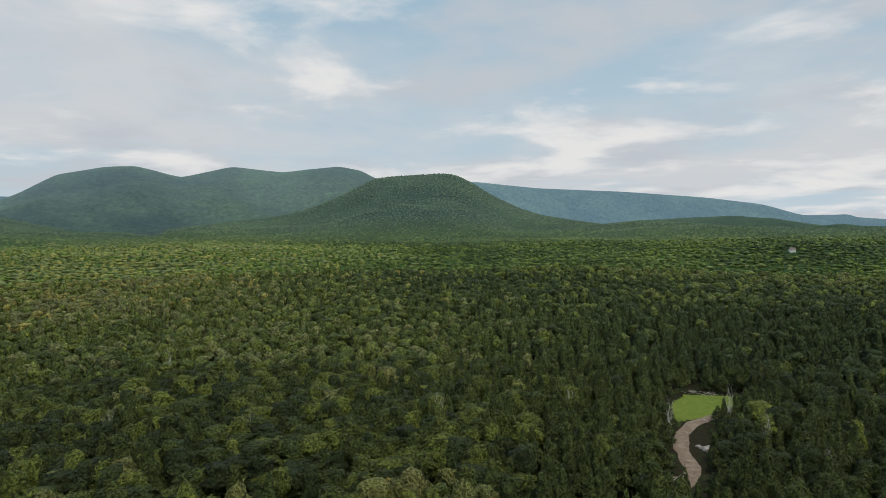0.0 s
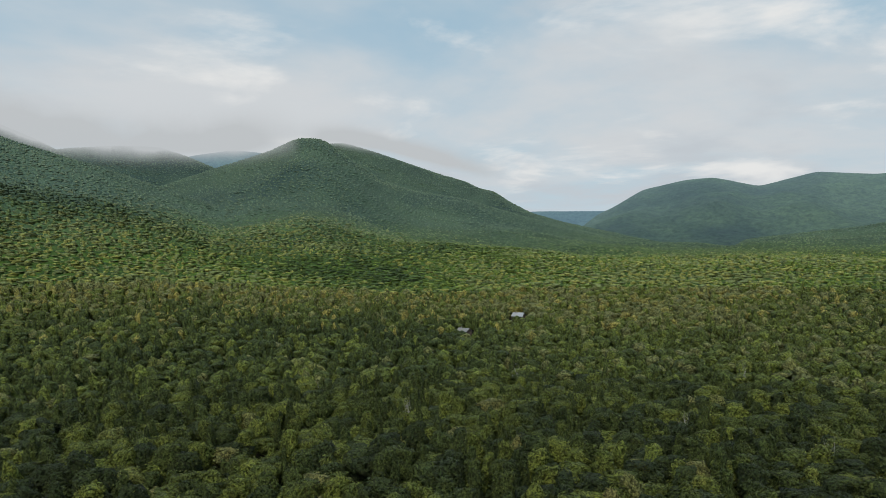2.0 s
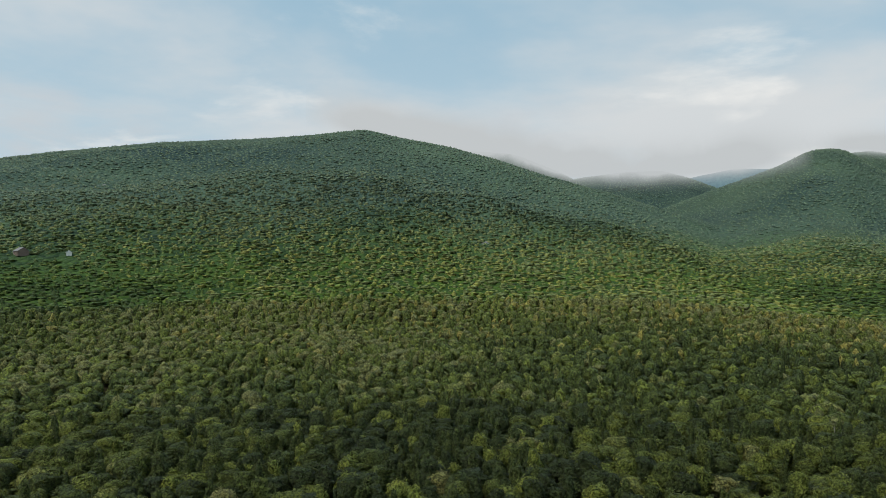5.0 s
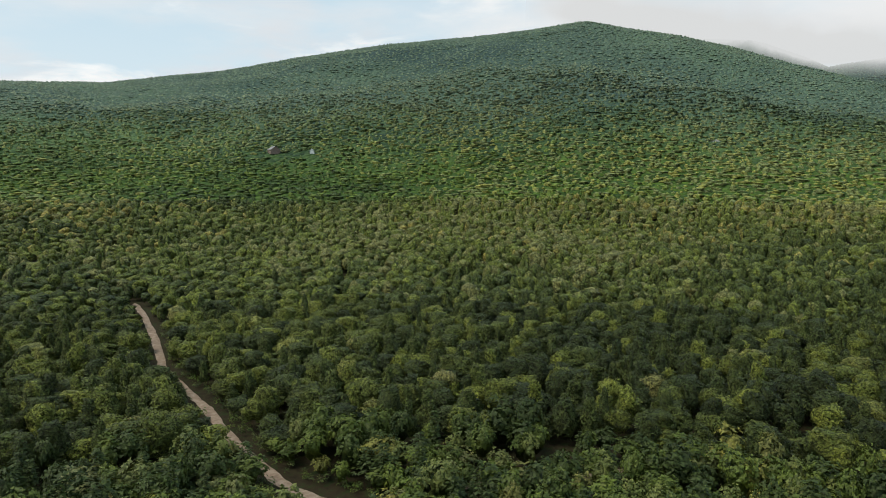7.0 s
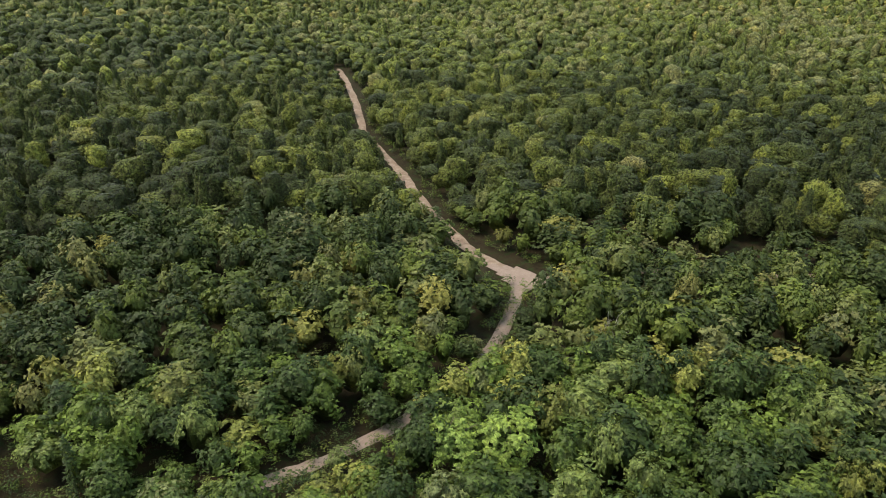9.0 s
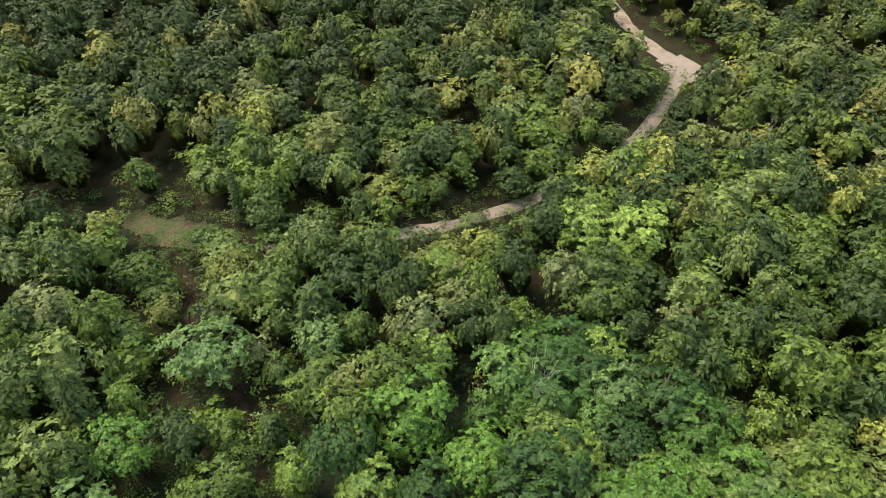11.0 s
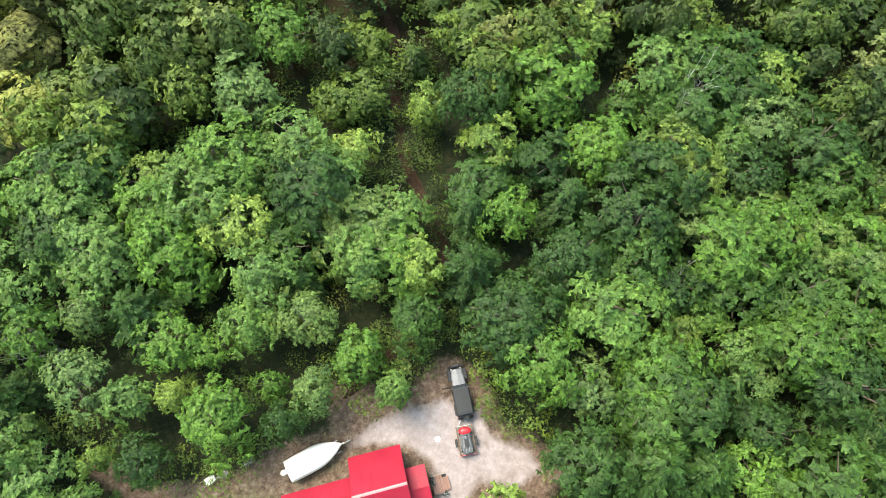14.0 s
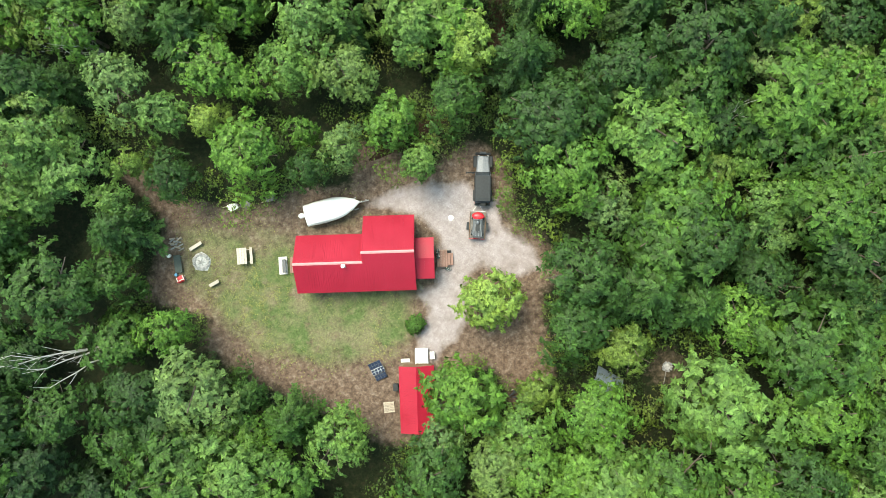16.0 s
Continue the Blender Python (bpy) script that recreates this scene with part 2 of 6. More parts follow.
def yard_material():
    """Worn lawn, gravel and bare earth, blended by how much of each covers the ground."""
    n = Nodes("yard ground")

    def cover(name):
        att = n.add("ShaderNodeAttribute")
        att.attribute_name = name
        return att.outputs["Fac"]

    fine, mid, wide = n.noise(14.0, 5, 0.7), n.noise(1.7, 5, 0.65), n.noise(0.32, 4, 0.55)
    stones = n.noise(38.0, 3, 0.6)
    # litter darkened to paint in the shaded gaps between trees
    litter = n.ramp(mid, (0.3, (0.009, 0.012, 0.006)), (0.5, (0.014, 0.020, 0.008)), (0.62, (0.024, 0.024, 0.012)), (0.75, (0.036, 0.028, 0.016)))
    earth = n.ramp(mid, (0.3, (0.058, 0.038, 0.027)), (0.52, (0.125, 0.086, 0.064)), (0.72, (0.215, 0.168, 0.135)))
    green = n.ramp(mid, (0.28, (0.045, 0.068, 0.022)), (0.5, (0.078, 0.108, 0.038)), (0.72, (0.125, 0.135, 0.062)))
    dry = n.ramp(fine, (0.3, (0.11, 0.09, 0.052)), (0.7, (0.23, 0.195, 0.125)))
    patches = n.noise(0.75, 5, 0.7)
    green = n.mix(n.span(wide, 0.42, 0.62, 0.0, 0.7), green, dry)
    green = n.mix(n.span(patches, 0.52, 0.68, 0.0, 0.75), green, earth)
    gravel = n.ramp(stones, (0.3, (0.17, 0.15, 0.138)), (0.5, (0.28, 0.255, 0.237)), (0.7, (0.42, 0.39, 0.37)))
    gravel = n.mix(n.span(n.noise(0.55, 6, 0.7), 0.45, 0.65, 0.0, 0.55), gravel, (0.17, 0.14, 0.118))
    gravel = n.mix(1.0, gravel, (1.10, 1.03, 1.10), "MULTIPLY")
    ragged = n.add("ShaderNodeMath")
    ragged.operation = "MULTIPLY_ADD"
    ragged.inputs[1].default_value = 0.7
    ragged.inputs[2].default_value = -0.35
    n.link(n.mix(0.4, n.grey(mid), n.grey(fine)), ragged.inputs[0])

    def worn(value, low, high):
        total = n.add("ShaderNodeMath")
        total.operation = "ADD"
        n.link(value, total.inputs[0])
        n.link(ragged.outputs[0], total.inputs[1])
        return n.span(total.outputs[0], low, high)

    colour = n.mix(worn(cover("bare"), 0.3, 0.7), litter, earth)
    colour = n.mix(worn(cover("grass"), 0.3, 0.7), colour, green)
    colour = n.mix(1.0, colour, n.ramp(n.noise(5.5, 6, 0.75), (0.32, (0.55, 0.55, 0.56)), (0.68, (1.4, 1.38, 1.34))), "MULTIPLY")
    gravel = n.mix(1.0, gravel, n.ramp(n.noise(1.3, 5, 0.7), (0.3, (0.74, 0.72, 0.71)), (0.7, (1.08, 1.08, 1.09))), "MULTIPLY")
    colour = n.mix(worn(cover("gravel"), 0.3, 0.75), colour, gravel)
    return n.finish(colour, 0.95, 0.0, n.bump(fine, 0.5, 0.05), 0.15)


def road_material(name, pale):
    n = Nodes(name)
    mid, fine = n.noise(0.6, 6, 0.65), n.noise(7.0, 5, 0.7)
    colour = n.ramp(mid, (0.3, (0.13, 0.088, 0.060)), (0.5, (0.21, 0.155, 0.112)), (0.7, (0.32, 0.26, 0.20)))
    colour = n.mix(pale, colour, (0.23, 0.18, 0.15))
    colour = n.mix(1.0, colour, n.ramp(fine, (0.3, (0.7, 0.7, 0.7)), (0.7, (1.2, 1.2, 1.2))), "MULTIPLY")
    return n.finish(colour, 0.95, 0.0, n.bump(fine, 0.5, 0.05), 0.1)


def bark_material(name, colour):
    n = Nodes(name)
    spot = n.local()
    streak = n.add("ShaderNodeMapping")
    streak.inputs["Scale"].default_value = (6, 6, 1.2)
    n.link(spot, streak.inputs["Vector"])
    grain = n.noise(2.0, 6, 0.7, streak.outputs[0])
    shade = n.ramp(grain, (0.3, tuple(c * 0.5 for c in colour)), (0.7, tuple(min(1, c * 1.35) for c in colour)))
    return n.finish(shade, 0.9, 0.0, n.bump(grain, 0.7, 0.03), 0.2)


def wood_material(name, colour, scale=3.0):
    n = Nodes(name)
    streak = n.add("ShaderNodeMapping")
    streak.inputs["Scale"].default_value = (1.2, 14, 14)
    n.link(n.local(), streak.inputs["Vector"])
    grain = n.noise(scale, 5, 0.6, streak.outputs[0])
    board = n.add("ShaderNodeObjectInfo").outputs["Random"]
    shade = n.ramp(grain, (0.25, tuple(c * 0.65 for c in colour)), (0.75, tuple(min(1, c * 1.2) for c in colour)))
    shade = n.mix(1.0, shade, n.grey(n.span(board, 0, 1, 0.8, 1.15)), "MULTIPLY")
    return n.finish(shade, 0.75, 0.0, n.bump(grain, 0.3, 0.01), 0.3)


def roof_material():
    n = Nodes("red metal roofing")
    wide, fine = n.noise(0.5, 5, 0.6), n.noise(11, 4, 0.6)
    colour = n.ramp(wide, (0.3, (0.25, 0.005, 0.020)), (0.7, (0.31, 0.008, 0.029)))
    colour = n.mix(n.span(fine, 0.55, 0.75, 0.0, 0.2), colour, (0.40, 0.03, 0.04))
    return n.finish(colour, 0.42, 0.0, n.bump(fine, 0.05, 0.01), 0.35, n.span(wide, 0.3, 0.7, 0.45, 0.6))


def glass_material(name):
    n = Nodes(name)
    smear = n.noise(3, 4)
    return n.finish((0.02, 0.025, 0.03), 0.08, 0.0, None, 0.9, n.span(smear, 0.3, 0.7, 0.05, 0.16))


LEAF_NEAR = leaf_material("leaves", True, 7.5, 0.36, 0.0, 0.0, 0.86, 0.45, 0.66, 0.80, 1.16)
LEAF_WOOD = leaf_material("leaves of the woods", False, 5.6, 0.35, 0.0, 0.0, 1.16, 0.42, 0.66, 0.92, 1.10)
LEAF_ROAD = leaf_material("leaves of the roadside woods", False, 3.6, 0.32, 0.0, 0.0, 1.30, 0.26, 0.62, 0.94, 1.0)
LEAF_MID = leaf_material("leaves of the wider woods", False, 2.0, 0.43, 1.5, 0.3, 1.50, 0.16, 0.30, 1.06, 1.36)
# last number lightens these outer leaves, painting in haze and a sunlit belt
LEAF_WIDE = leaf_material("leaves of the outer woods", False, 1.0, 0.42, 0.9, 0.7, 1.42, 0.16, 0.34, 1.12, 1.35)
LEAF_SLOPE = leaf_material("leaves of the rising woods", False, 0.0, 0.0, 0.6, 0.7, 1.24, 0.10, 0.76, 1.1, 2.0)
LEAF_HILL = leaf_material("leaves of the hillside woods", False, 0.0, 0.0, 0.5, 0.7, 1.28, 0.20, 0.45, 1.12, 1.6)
FLOOR = floor_material()
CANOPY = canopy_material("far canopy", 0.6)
# these two far surfaces emit a bluish tint in place of haze
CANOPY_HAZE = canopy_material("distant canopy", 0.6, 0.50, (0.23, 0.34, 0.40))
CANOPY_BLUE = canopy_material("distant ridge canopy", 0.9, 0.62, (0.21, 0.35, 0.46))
YARD = yard_material()
DIRT = road_material("dirt road", 0.15)
DIRT_PALE = road_material("pale gravel road", 0.75)
BARK = bark_material("grey-brown bark", (0.12, 0.095, 0.075))
BARK_PALE = bark_material("bleached dead wood", (0.48, 0.46, 0.43))
ROOF = roof_material()
# pale pink stands in for the sun's sheen on red capping
RIDGE = plain("red ridge capping with painted sheen", (0.62, 0.24, 0.24), 0.4, 0, 3, 0.12)
SIDING = wood_material("brown log siding", (0.22, 0.13, 0.075))
TIMBER = wood_material("weathered timber", (0.40, 0.33, 0.26))
PLANK = wood_material("pale new timber", (0.44, 0.385, 0.33))
DECK = wood_material("reddish deck boards", (0.29, 0.165, 0.13))
WHITE = plain("white plastic wrap", (0.90, 0.87, 0.85), 0.7, 0, 1.5, 0.05, 0.3)
WHITE_PAINT = plain("white paint", (0.74, 0.73, 0.70), 0.6, 0, 4, 0.08)
BLACK = plain("black vinyl", (0.020, 0.021, 0.023), 0.75)
GREY_TIMBER = wood_material("dark weathered timber", (0.15, 0.13, 0.115))
DARK = plain("dark grey paint", (0.05, 0.052, 0.058), 0.35)
SILVER = plain("silver grey paint", (0.14, 0.145, 0.16), 0.45, 0.2)
RUBBER = plain("rubber", (0.018, 0.018, 0.018), 0.85)
STEEL = plain("galvanised steel", (0.42, 0.42, 0.42), 0.45, 0.8)
RED = plain("red plastic", (0.55, 0.02, 0.03), 0.4)
CONCRETE = plain("pale concrete", (0.50, 0.48, 0.44), 0.9)
STONE = plain("fire-blackened stone", (0.24, 0.235, 0.23), 0.9, 0, 5, 0.4, 0.5)
ASH = plain("wood ash", (0.34, 0.33, 0.32), 0.95, 0, 5, 0.4, 0.5)
BLUE = plain("blue plastic", (0.05, 0.22, 0.38), 0.5)
TARP = plain("dark green tarpaulin", (0.035, 0.05, 0.042), 0.6)
GREY_TARP = plain("grey-blue tarpaulin", (0.24, 0.28, 0.33), 0.5)
CELL = plain("solar cell glass", (0.015, 0.022, 0.05), 0.12, 0.2)
GLASS = glass_material("dark window glass")
SHINGLE = plain("grey roof shingles", (0.20, 0.20, 0.20), 0.9)


# ---------------------------------------------------------------- mesh helpers
def link_mesh(name, bm, material, parent=None, label="", smooth=False):
    me = bpy.data.meshes.new(name)
    bm.to_mesh(me)
    bm.free()
    me.materials.append(material)
    if smooth:
        me.polygons.foreach_set("use_smooth", [True] * len(me.polygons))
    ob = new(name, me)
    ob.parent = parent
    return tagged(ob, label)


def part(name, bm, material, parent, label="", smooth=False):
    return link_mesh(name, bm, material, parent, label, smooth)


def thing(name, m, label, category, group="", kind=""):
    ob = new(name)
    ob.empty_display_size = 0.3
    ob.matrix_basis = m
    return tagged(ob, label, category, group, kind)


def box(size, at=(0, 0, 0), turn=(0, 0, 0), bevel=0.02, bm=None):
    own = bmesh.new()
    bmesh.ops.create_cube(own, size=1)
    bmesh.ops.scale(own, vec=size, verts=own.verts)
    if bevel:
        bmesh.ops.bevel(own, geom=list(own.edges), offset=min(bevel, min(size) * 0.45), segments=1, affect="EDGES")
    bmesh.ops.transform(own, matrix=pose(*at, *turn), verts=own.verts)
    return merge(bm, own)


def merge(bm, own):
    if bm is None:
        return own
    me = bpy.data.meshes.new("piece")
    own.to_mesh(me)
    own.free()
    bm.from_mesh(me)
    bpy.data.meshes.remove(me)
    return bm


def rod(radius, a, b, bm=None, sides=8, end=None):
    """A round bar from a to b, tapering to the radius end."""
    own = bmesh.new()
    a, b = Vector(a), Vector(b)
    bmesh.ops.create_cone(own, cap_ends=True, segments=sides, radius1=radius, radius2=radius if end is None else end, depth=(b - a).length)
    turn = (b - a).to_track_quat("Z", "Y").to_matrix().to_4x4()
    bmesh.ops.transform(own, matrix=Matrix.Translation((a + b) / 2) @ turn, verts=own.verts)
    return merge(bm, own)


def lump(radius, at=(0, 0, 0), squash=(1, 1, 1), rough=0.15, seed=0, bm=None, level=2):
    own = bmesh.new()
    bmesh.ops.create_icosphere(own, subdivisions=level, radius=radius)
    for v in own.verts:
        k = 1 + rough * noise.noise(v.co * (1.6 / radius) + Vector((seed * 7.3, seed, 0)))
        v.co = Vector((v.co.x * squash[0] * k + at[0], v.co.y * squash[1] * k + at[1], v.co.z * squash[2] * k + at[2]))
    return merge(bm, own)


def wheel(parent, at, radius=0.36, width=0.24, along="x"):
    """A wheel with its axle along x or y."""
    d = Vector((1, 0, 0)) if along == "x" else Vector((0, 1, 0))
    at = Vector(at)
    hub = thing("wheel", Matrix.Translation(at), "", "")
    hub.parent = parent
    tyre = rod(radius, -d * width / 2, d * width / 2, sides=20)
    bmesh.ops.bevel(tyre, geom=list(tyre.edges), offset=0.04, segments=2, affect="EDGES")
    part("tyre", tyre, RUBBER, hub)
    part("rim", rod(radius * 0.55, -d * (width / 2 + 0.012), d * (width / 2 + 0.012), sides=14), STEEL, hub)
    return hub


def corners(ways):
    """One way for each corner, where one for each triangle is given."""
    ways = np.asarray(ways)
    return np.repeat(ways[:, None], 3, axis=1) if ways.ndim == 2 else ways


def raw_mesh(name, tris, material, tone=None, smooth=False, far_haze=None, ways=None):
    """A mesh of loose triangles, an array (n, 3, 3); tone: one number a triangle; ways: where each corner faces."""
    tris = np.asarray(tris, np.float32)
    count = len(tris)
    me = bpy.data.meshes.new(name)
    me.vertices.add(count * 3)
    me.vertices.foreach_set("co", tris.reshape(-1))
    fill_faces(me, np.arange(count * 3, dtype=np.int32).reshape(-1, 3))
    finish_raw(me, material, tone, smooth or ways is not None)
    if ways is not None:
        me.attributes.new("custom_normal", "FLOAT_VECTOR", "POINT").data.foreach_set("vector", np.asarray(corners(ways), np.float32).reshape(-1))
    if far_haze is not None:
        me.attributes.new("far_haze", "FLOAT", "FACE").data.foreach_set("value", np.asarray(far_haze, np.float32))
    return me


def raw_trees(name, points, faces, material, tone, far_haze):
    """A mesh of many small closed shapes: points (n, 3), faces (m, 3), one tone and haze share a face."""
    me = bpy.data.meshes.new(name)
    me.vertices.add(len(points))
    me.vertices.foreach_set("co", points.astype(np.float32).reshape(-1))
    fill_faces(me, faces)
    finish_raw(me, material, tone, True)
    me.attributes.new("far_haze", "FLOAT", "FACE").data.foreach_set("value", far_haze.astype(np.float32))
    return me


def fill_faces(me, faces):
    count, sides = faces.shape
    me.loops.add(count * sides)
    me.loops.foreach_set("vertex_index", np.ascontiguousarray(faces, np.int32).reshape(-1))
    me.polygons.add(count)
    me.polygons.foreach_set("loop_start", np.arange(0, count * sides, sides, dtype=np.int32))
    me.polygons.foreach_set("loop_total", np.full(count, sides, np.int32))


def finish_raw(me, material, tone, smooth):
    if tone is not None:
        me.attributes.new("tone", "FLOAT", "FACE").data.foreach_set("value", np.asarray(tone, np.float32))
    me.polygons.foreach_set("use_smooth", np.full(len(me.polygons), smooth))
    me.materials.append(material)
    me.update(calc_edges=True)


def grid_noise(x, y, scale, seed, octaves=4, rough=0.5):
    """Smooth value noise on arrays, about -1 to 1."""
    total, amount, norm = np.zeros_like(x, dtype=float), 1.0, 0.0
    for octave in range(octaves):
        u, v = x / scale + seed * 17.13 + octave * 31.7, y / scale - seed * 9.71 + octave * 11.3
        iu, iv = np.floor(u), np.floor(v)
        fu, fv = u - iu, v - iv
        fu, fv = fu * fu * (3 - 2 * fu), fv * fv * (3 - 2 * fv)

        def corner(a, b):
            s = np.sin(a * 127.1 + b * 311.7) * 43758.5453
            return (s - np.floor(s)) * 2 - 1

        total += amount * ((corner(iu, iv) * (1 - fu) + corner(iu + 1, iv) * fu) * (1 - fv)
                           + (corner(iu, iv + 1) * (1 - fu) + corner(iu + 1, iv + 1) * fu) * fv)
        norm += amount
        amount *= rough
        scale *= 0.5
    return total / norm


# ---------------------------------------------------------------- the land
EYE = 68.0
# ridge lines: distance, how near the slope begins, (bearing in degrees left of +y, rise in degrees seen from the hover)
RIDGES = {
    "long_mountain": (2100, 420, [(10, 4.5), (-20, 5.0), (-30, 5.5), (-36.4, 5.7), (-39, 6.1), (-44.3, 6.9), (-50.8, 8.2), (-57.8, 9.35), (-66.6, 10.05),
                                  (-73.2, 10.8), (-76.3, 10.2), (-80.3, 9.5), (-84.6, 8.4), (-89, 6.95), (-92.6, 6.0), (-97, 4.6), (-104, 2.5), (-113, 0.3)]),
    "back_shoulder": (2600, 1200, [(-74, 7), (-78, 9.0), (-81.8, 9.3), (-85.4, 9.05), (-89, 7.6), (-93, 5.5), (-98, 3)]),
    "valley_head": (3000, 1500, [(-84, 5), (-90.8, 7.0), (-94.2, 7.35), (-97.3, 7.35), (-99.5, 6.65), (-101.5, 5.8), (-106, 3)]),
    "cone_mountain": (2600, 700, [(-88, 1.0), (-95, 3.5), (-98.7, 4.84), (-101.0, 5.65), (-105.5, 7.15), (-107.6, 8.13), (-109.1, 8.18), (-110.0, 7.94), (-111.6, 6.83), (-114.5, 4.95),
                                  (-116.8, 4.15), (-121.6, 3.3), (-126.3, 1.9), (-129.7, 1.0), (-136, -0.4)]),
    "cone_shoulder": (2950, 1500, [(-103, 5.0), (-108.5, 7.55), (-110.0, 7.94), (-111.6, 7.98), (-114.1, 7.23), (-117.5, 6.08), (-119.2, 5.49), (-121.3, 4.89), (-122.5, 4.28), (-123.7, 4.04),
                                   (-124.9, 3.19), (-126.6, 2.28), (-129.1, 1.5), (-132.1, 0.8), (-138, -0.4)]),
    "green_knoll": (2700, 1300, [(-143, -0.3), (-147.3, 0.18), (-150.7, 0.6), (-153.4, 1.22), (-156.1, 2.21), (-158.0, 3.12), (-159.1, 3.72), (-160.8, 3.94), (-164.7, 4.14), (-165.7, 4.03),
                                 (-166.8, 3.51), (-168.7, 2.33), (-171.0, 1.23), (-172.8, 0.66), (-175.8, 0.16), (-178.6, -0.23), (-184, -0.7)]),
    "low_hill": (2700, 1500, [(-168, -0.9), (-174, -0.5), (-179, 0.0), (-183.4, 0.33), (-187, 0.45), (-190.5, 0.15), (-194.2, -0.45), (-197, -0.85), (-205, -1.1)]),
}
FAR_RIDGES = {
    "three_summits": (3900, 2250, [(-128, -0.5), (-130.5, 0.6), (-132.1, 1.9), (-133.1, 2.34), (-135.6, 3.79), (-138.9, 4.45), (-140.8, 4.49), (-144.0, 3.74), (-147.8, 4.62), (-151.7, 4.21),
                                   (-156.2, 4.68), (-158.0, 4.36), (-159.2, 3.67), (-161.7, 3.01), (-165.4, 2.04), (-170, 0.8), (-176, -0.5)]),
}
BLUE_RIDGES = {
    "notch_ridge": (4500, 4100, [(-118, 2.0), (-127.4, 2.3), (-132.8, 2.2), (-138, 1.8)]),
    "far_dome": (4100, 3500, [(-95, 5.5), (-99.7, 6.85), (-102.7, 7.35), (-105.2, 7.15), (-109, 5.5), (-113, 4.0)]),
    "long_ridge": (4600, 4150, [(-158, 3.3), (-167.3, 3.4), (-172.4, 2.8), (-179.1, 2.4), (-185.4, 1.8), (-189.4, 1.2), (-192, 0.35), (-193.8, 0.3), (-197.2, 0.0), (-206, -0.3)]),
}


def bearing_of(x, y):
    """Degrees left of +y, from -215 to 145."""
    b = np.degrees(np.arctan2(-x, y))
    return np.where(b > 145, b - 360, b)


def ridge_height(x, y, ridges, floor_at, seed=0):
    r, b = np.hypot(x, y), bearing_of(x, y)
    z = floor_at.copy()
    for n, (away, begin, line) in enumerate(ridges.values()):
        line = sorted(line)
        at, rise = np.array([p[0] for p in line]), np.array([p[1] for p in line])
        at, rise = np.r_[at[0] - 7, at, at[-1] + 7], np.r_[-6.0, rise, -6.0]
        rise = (np.interp(b - 0.4, at, rise) + 2 * np.interp(b, at, rise) + np.interp(b + 0.4, at, rise)) / 4
        crest = EYE + away * np.tan(np.radians(rise)) - (20 if away < 2200 else 10 if away < 3500 else 0)
        s = np.clip((r - begin) / (away - begin), 0, 1)
        front = (s * s * (3 - 2 * s)) ** 1.25
        behind = np.clip((r - away) / 700, 0, 1)
        g = np.where(r < away, front, 1 - 0.7 * behind * behind * (3 - 2 * behind))
        spur = grid_noise(x, y, 420, n + seed, 4) * (44 if away < 3500 else 120) * 4 * front * (1 - front) * (r < away)
        z = np.maximum(z, floor_at + np.maximum(crest - floor_at, -30) * g + spur)
    return z


def land(x, y):
    """Height of the ground."""
    x, y = np.asarray(x, float), np.asarray(y, float)
    r = np.hypot(x, y)
    s = np.clip((r - 260) / 1000, 0, 1)
    low = 30 * s * s * (3 - 2 * s) + grid_noise(x, y, 240, 5, 3) * 7 * np.clip((r - 130) / 300, 0, 1)
    return ridge_height(x, y, RIDGES, low)


def far_land(x, y, ridges, seed):
    x, y = np.asarray(x, float), np.asarray(y, float)
    return ridge_height(x, y, ridges, np.full(x.shape, 20.0), seed)


def haze_share(x, y, z):
    """How far haze is painted into the woods' colour, by height and distance."""
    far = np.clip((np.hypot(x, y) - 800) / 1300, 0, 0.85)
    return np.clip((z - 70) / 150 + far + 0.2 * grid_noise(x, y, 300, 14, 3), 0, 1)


def polar_sheet(name, radii, bearings, height, materials, sink=0.0, lift_from=0.0):
    rr, bb = np.meshgrid(radii, np.radians(bearings), indexing="ij")
    x, y = -np.sin(bb) * rr, np.cos(bb) * rr
    z = height(x, y)
    if sink:
        z = np.where(rr < 52, z - sink, z)
    # share of haze painted into the slope's colour
    far_haze = haze_share(x, y, z)
    if lift_from:       # beyond here the sheet is the canopy itself
        z = z + 4.2 * np.clip((rr - 680) / 60, 0, 1) + 1.3 * np.clip((rr - lift_from) / 200, 0, 1)
    rows, cols = rr.shape
    me = bpy.data.meshes.new(name)
    me.vertices.add(rows * cols)
    me.vertices.foreach_set("co", np.stack([x, y, z], -1).astype(np.float32).reshape(-1))
    i = np.arange(rows - 1)[:, None] * cols + np.arange(cols - 1)[None]
    fill_faces(me, np.stack([i, i + 1, i + cols + 1, i + cols], -1).reshape(-1, 4)[:, ::-1])
    for material, _ in materials:
        me.materials.append(material)
    mid = (rr[:-1, :-1] + rr[1:, 1:]).reshape(-1) / 2
    slot = np.zeros(len(mid), np.int32)
    for n, (_, begin) in enumerate(materials):
        slot[mid > begin] = n
    me.polygons.foreach_set("material_index", slot)
    me.attributes.new("far_haze", "FLOAT", "POINT").data.foreach_set("value", far_haze.astype(np.float32).reshape(-1))
    me.polygons.foreach_set("use_smooth", np.full(len(slot), True))
    me.update(calc_edges=True)
    return new(name, me)


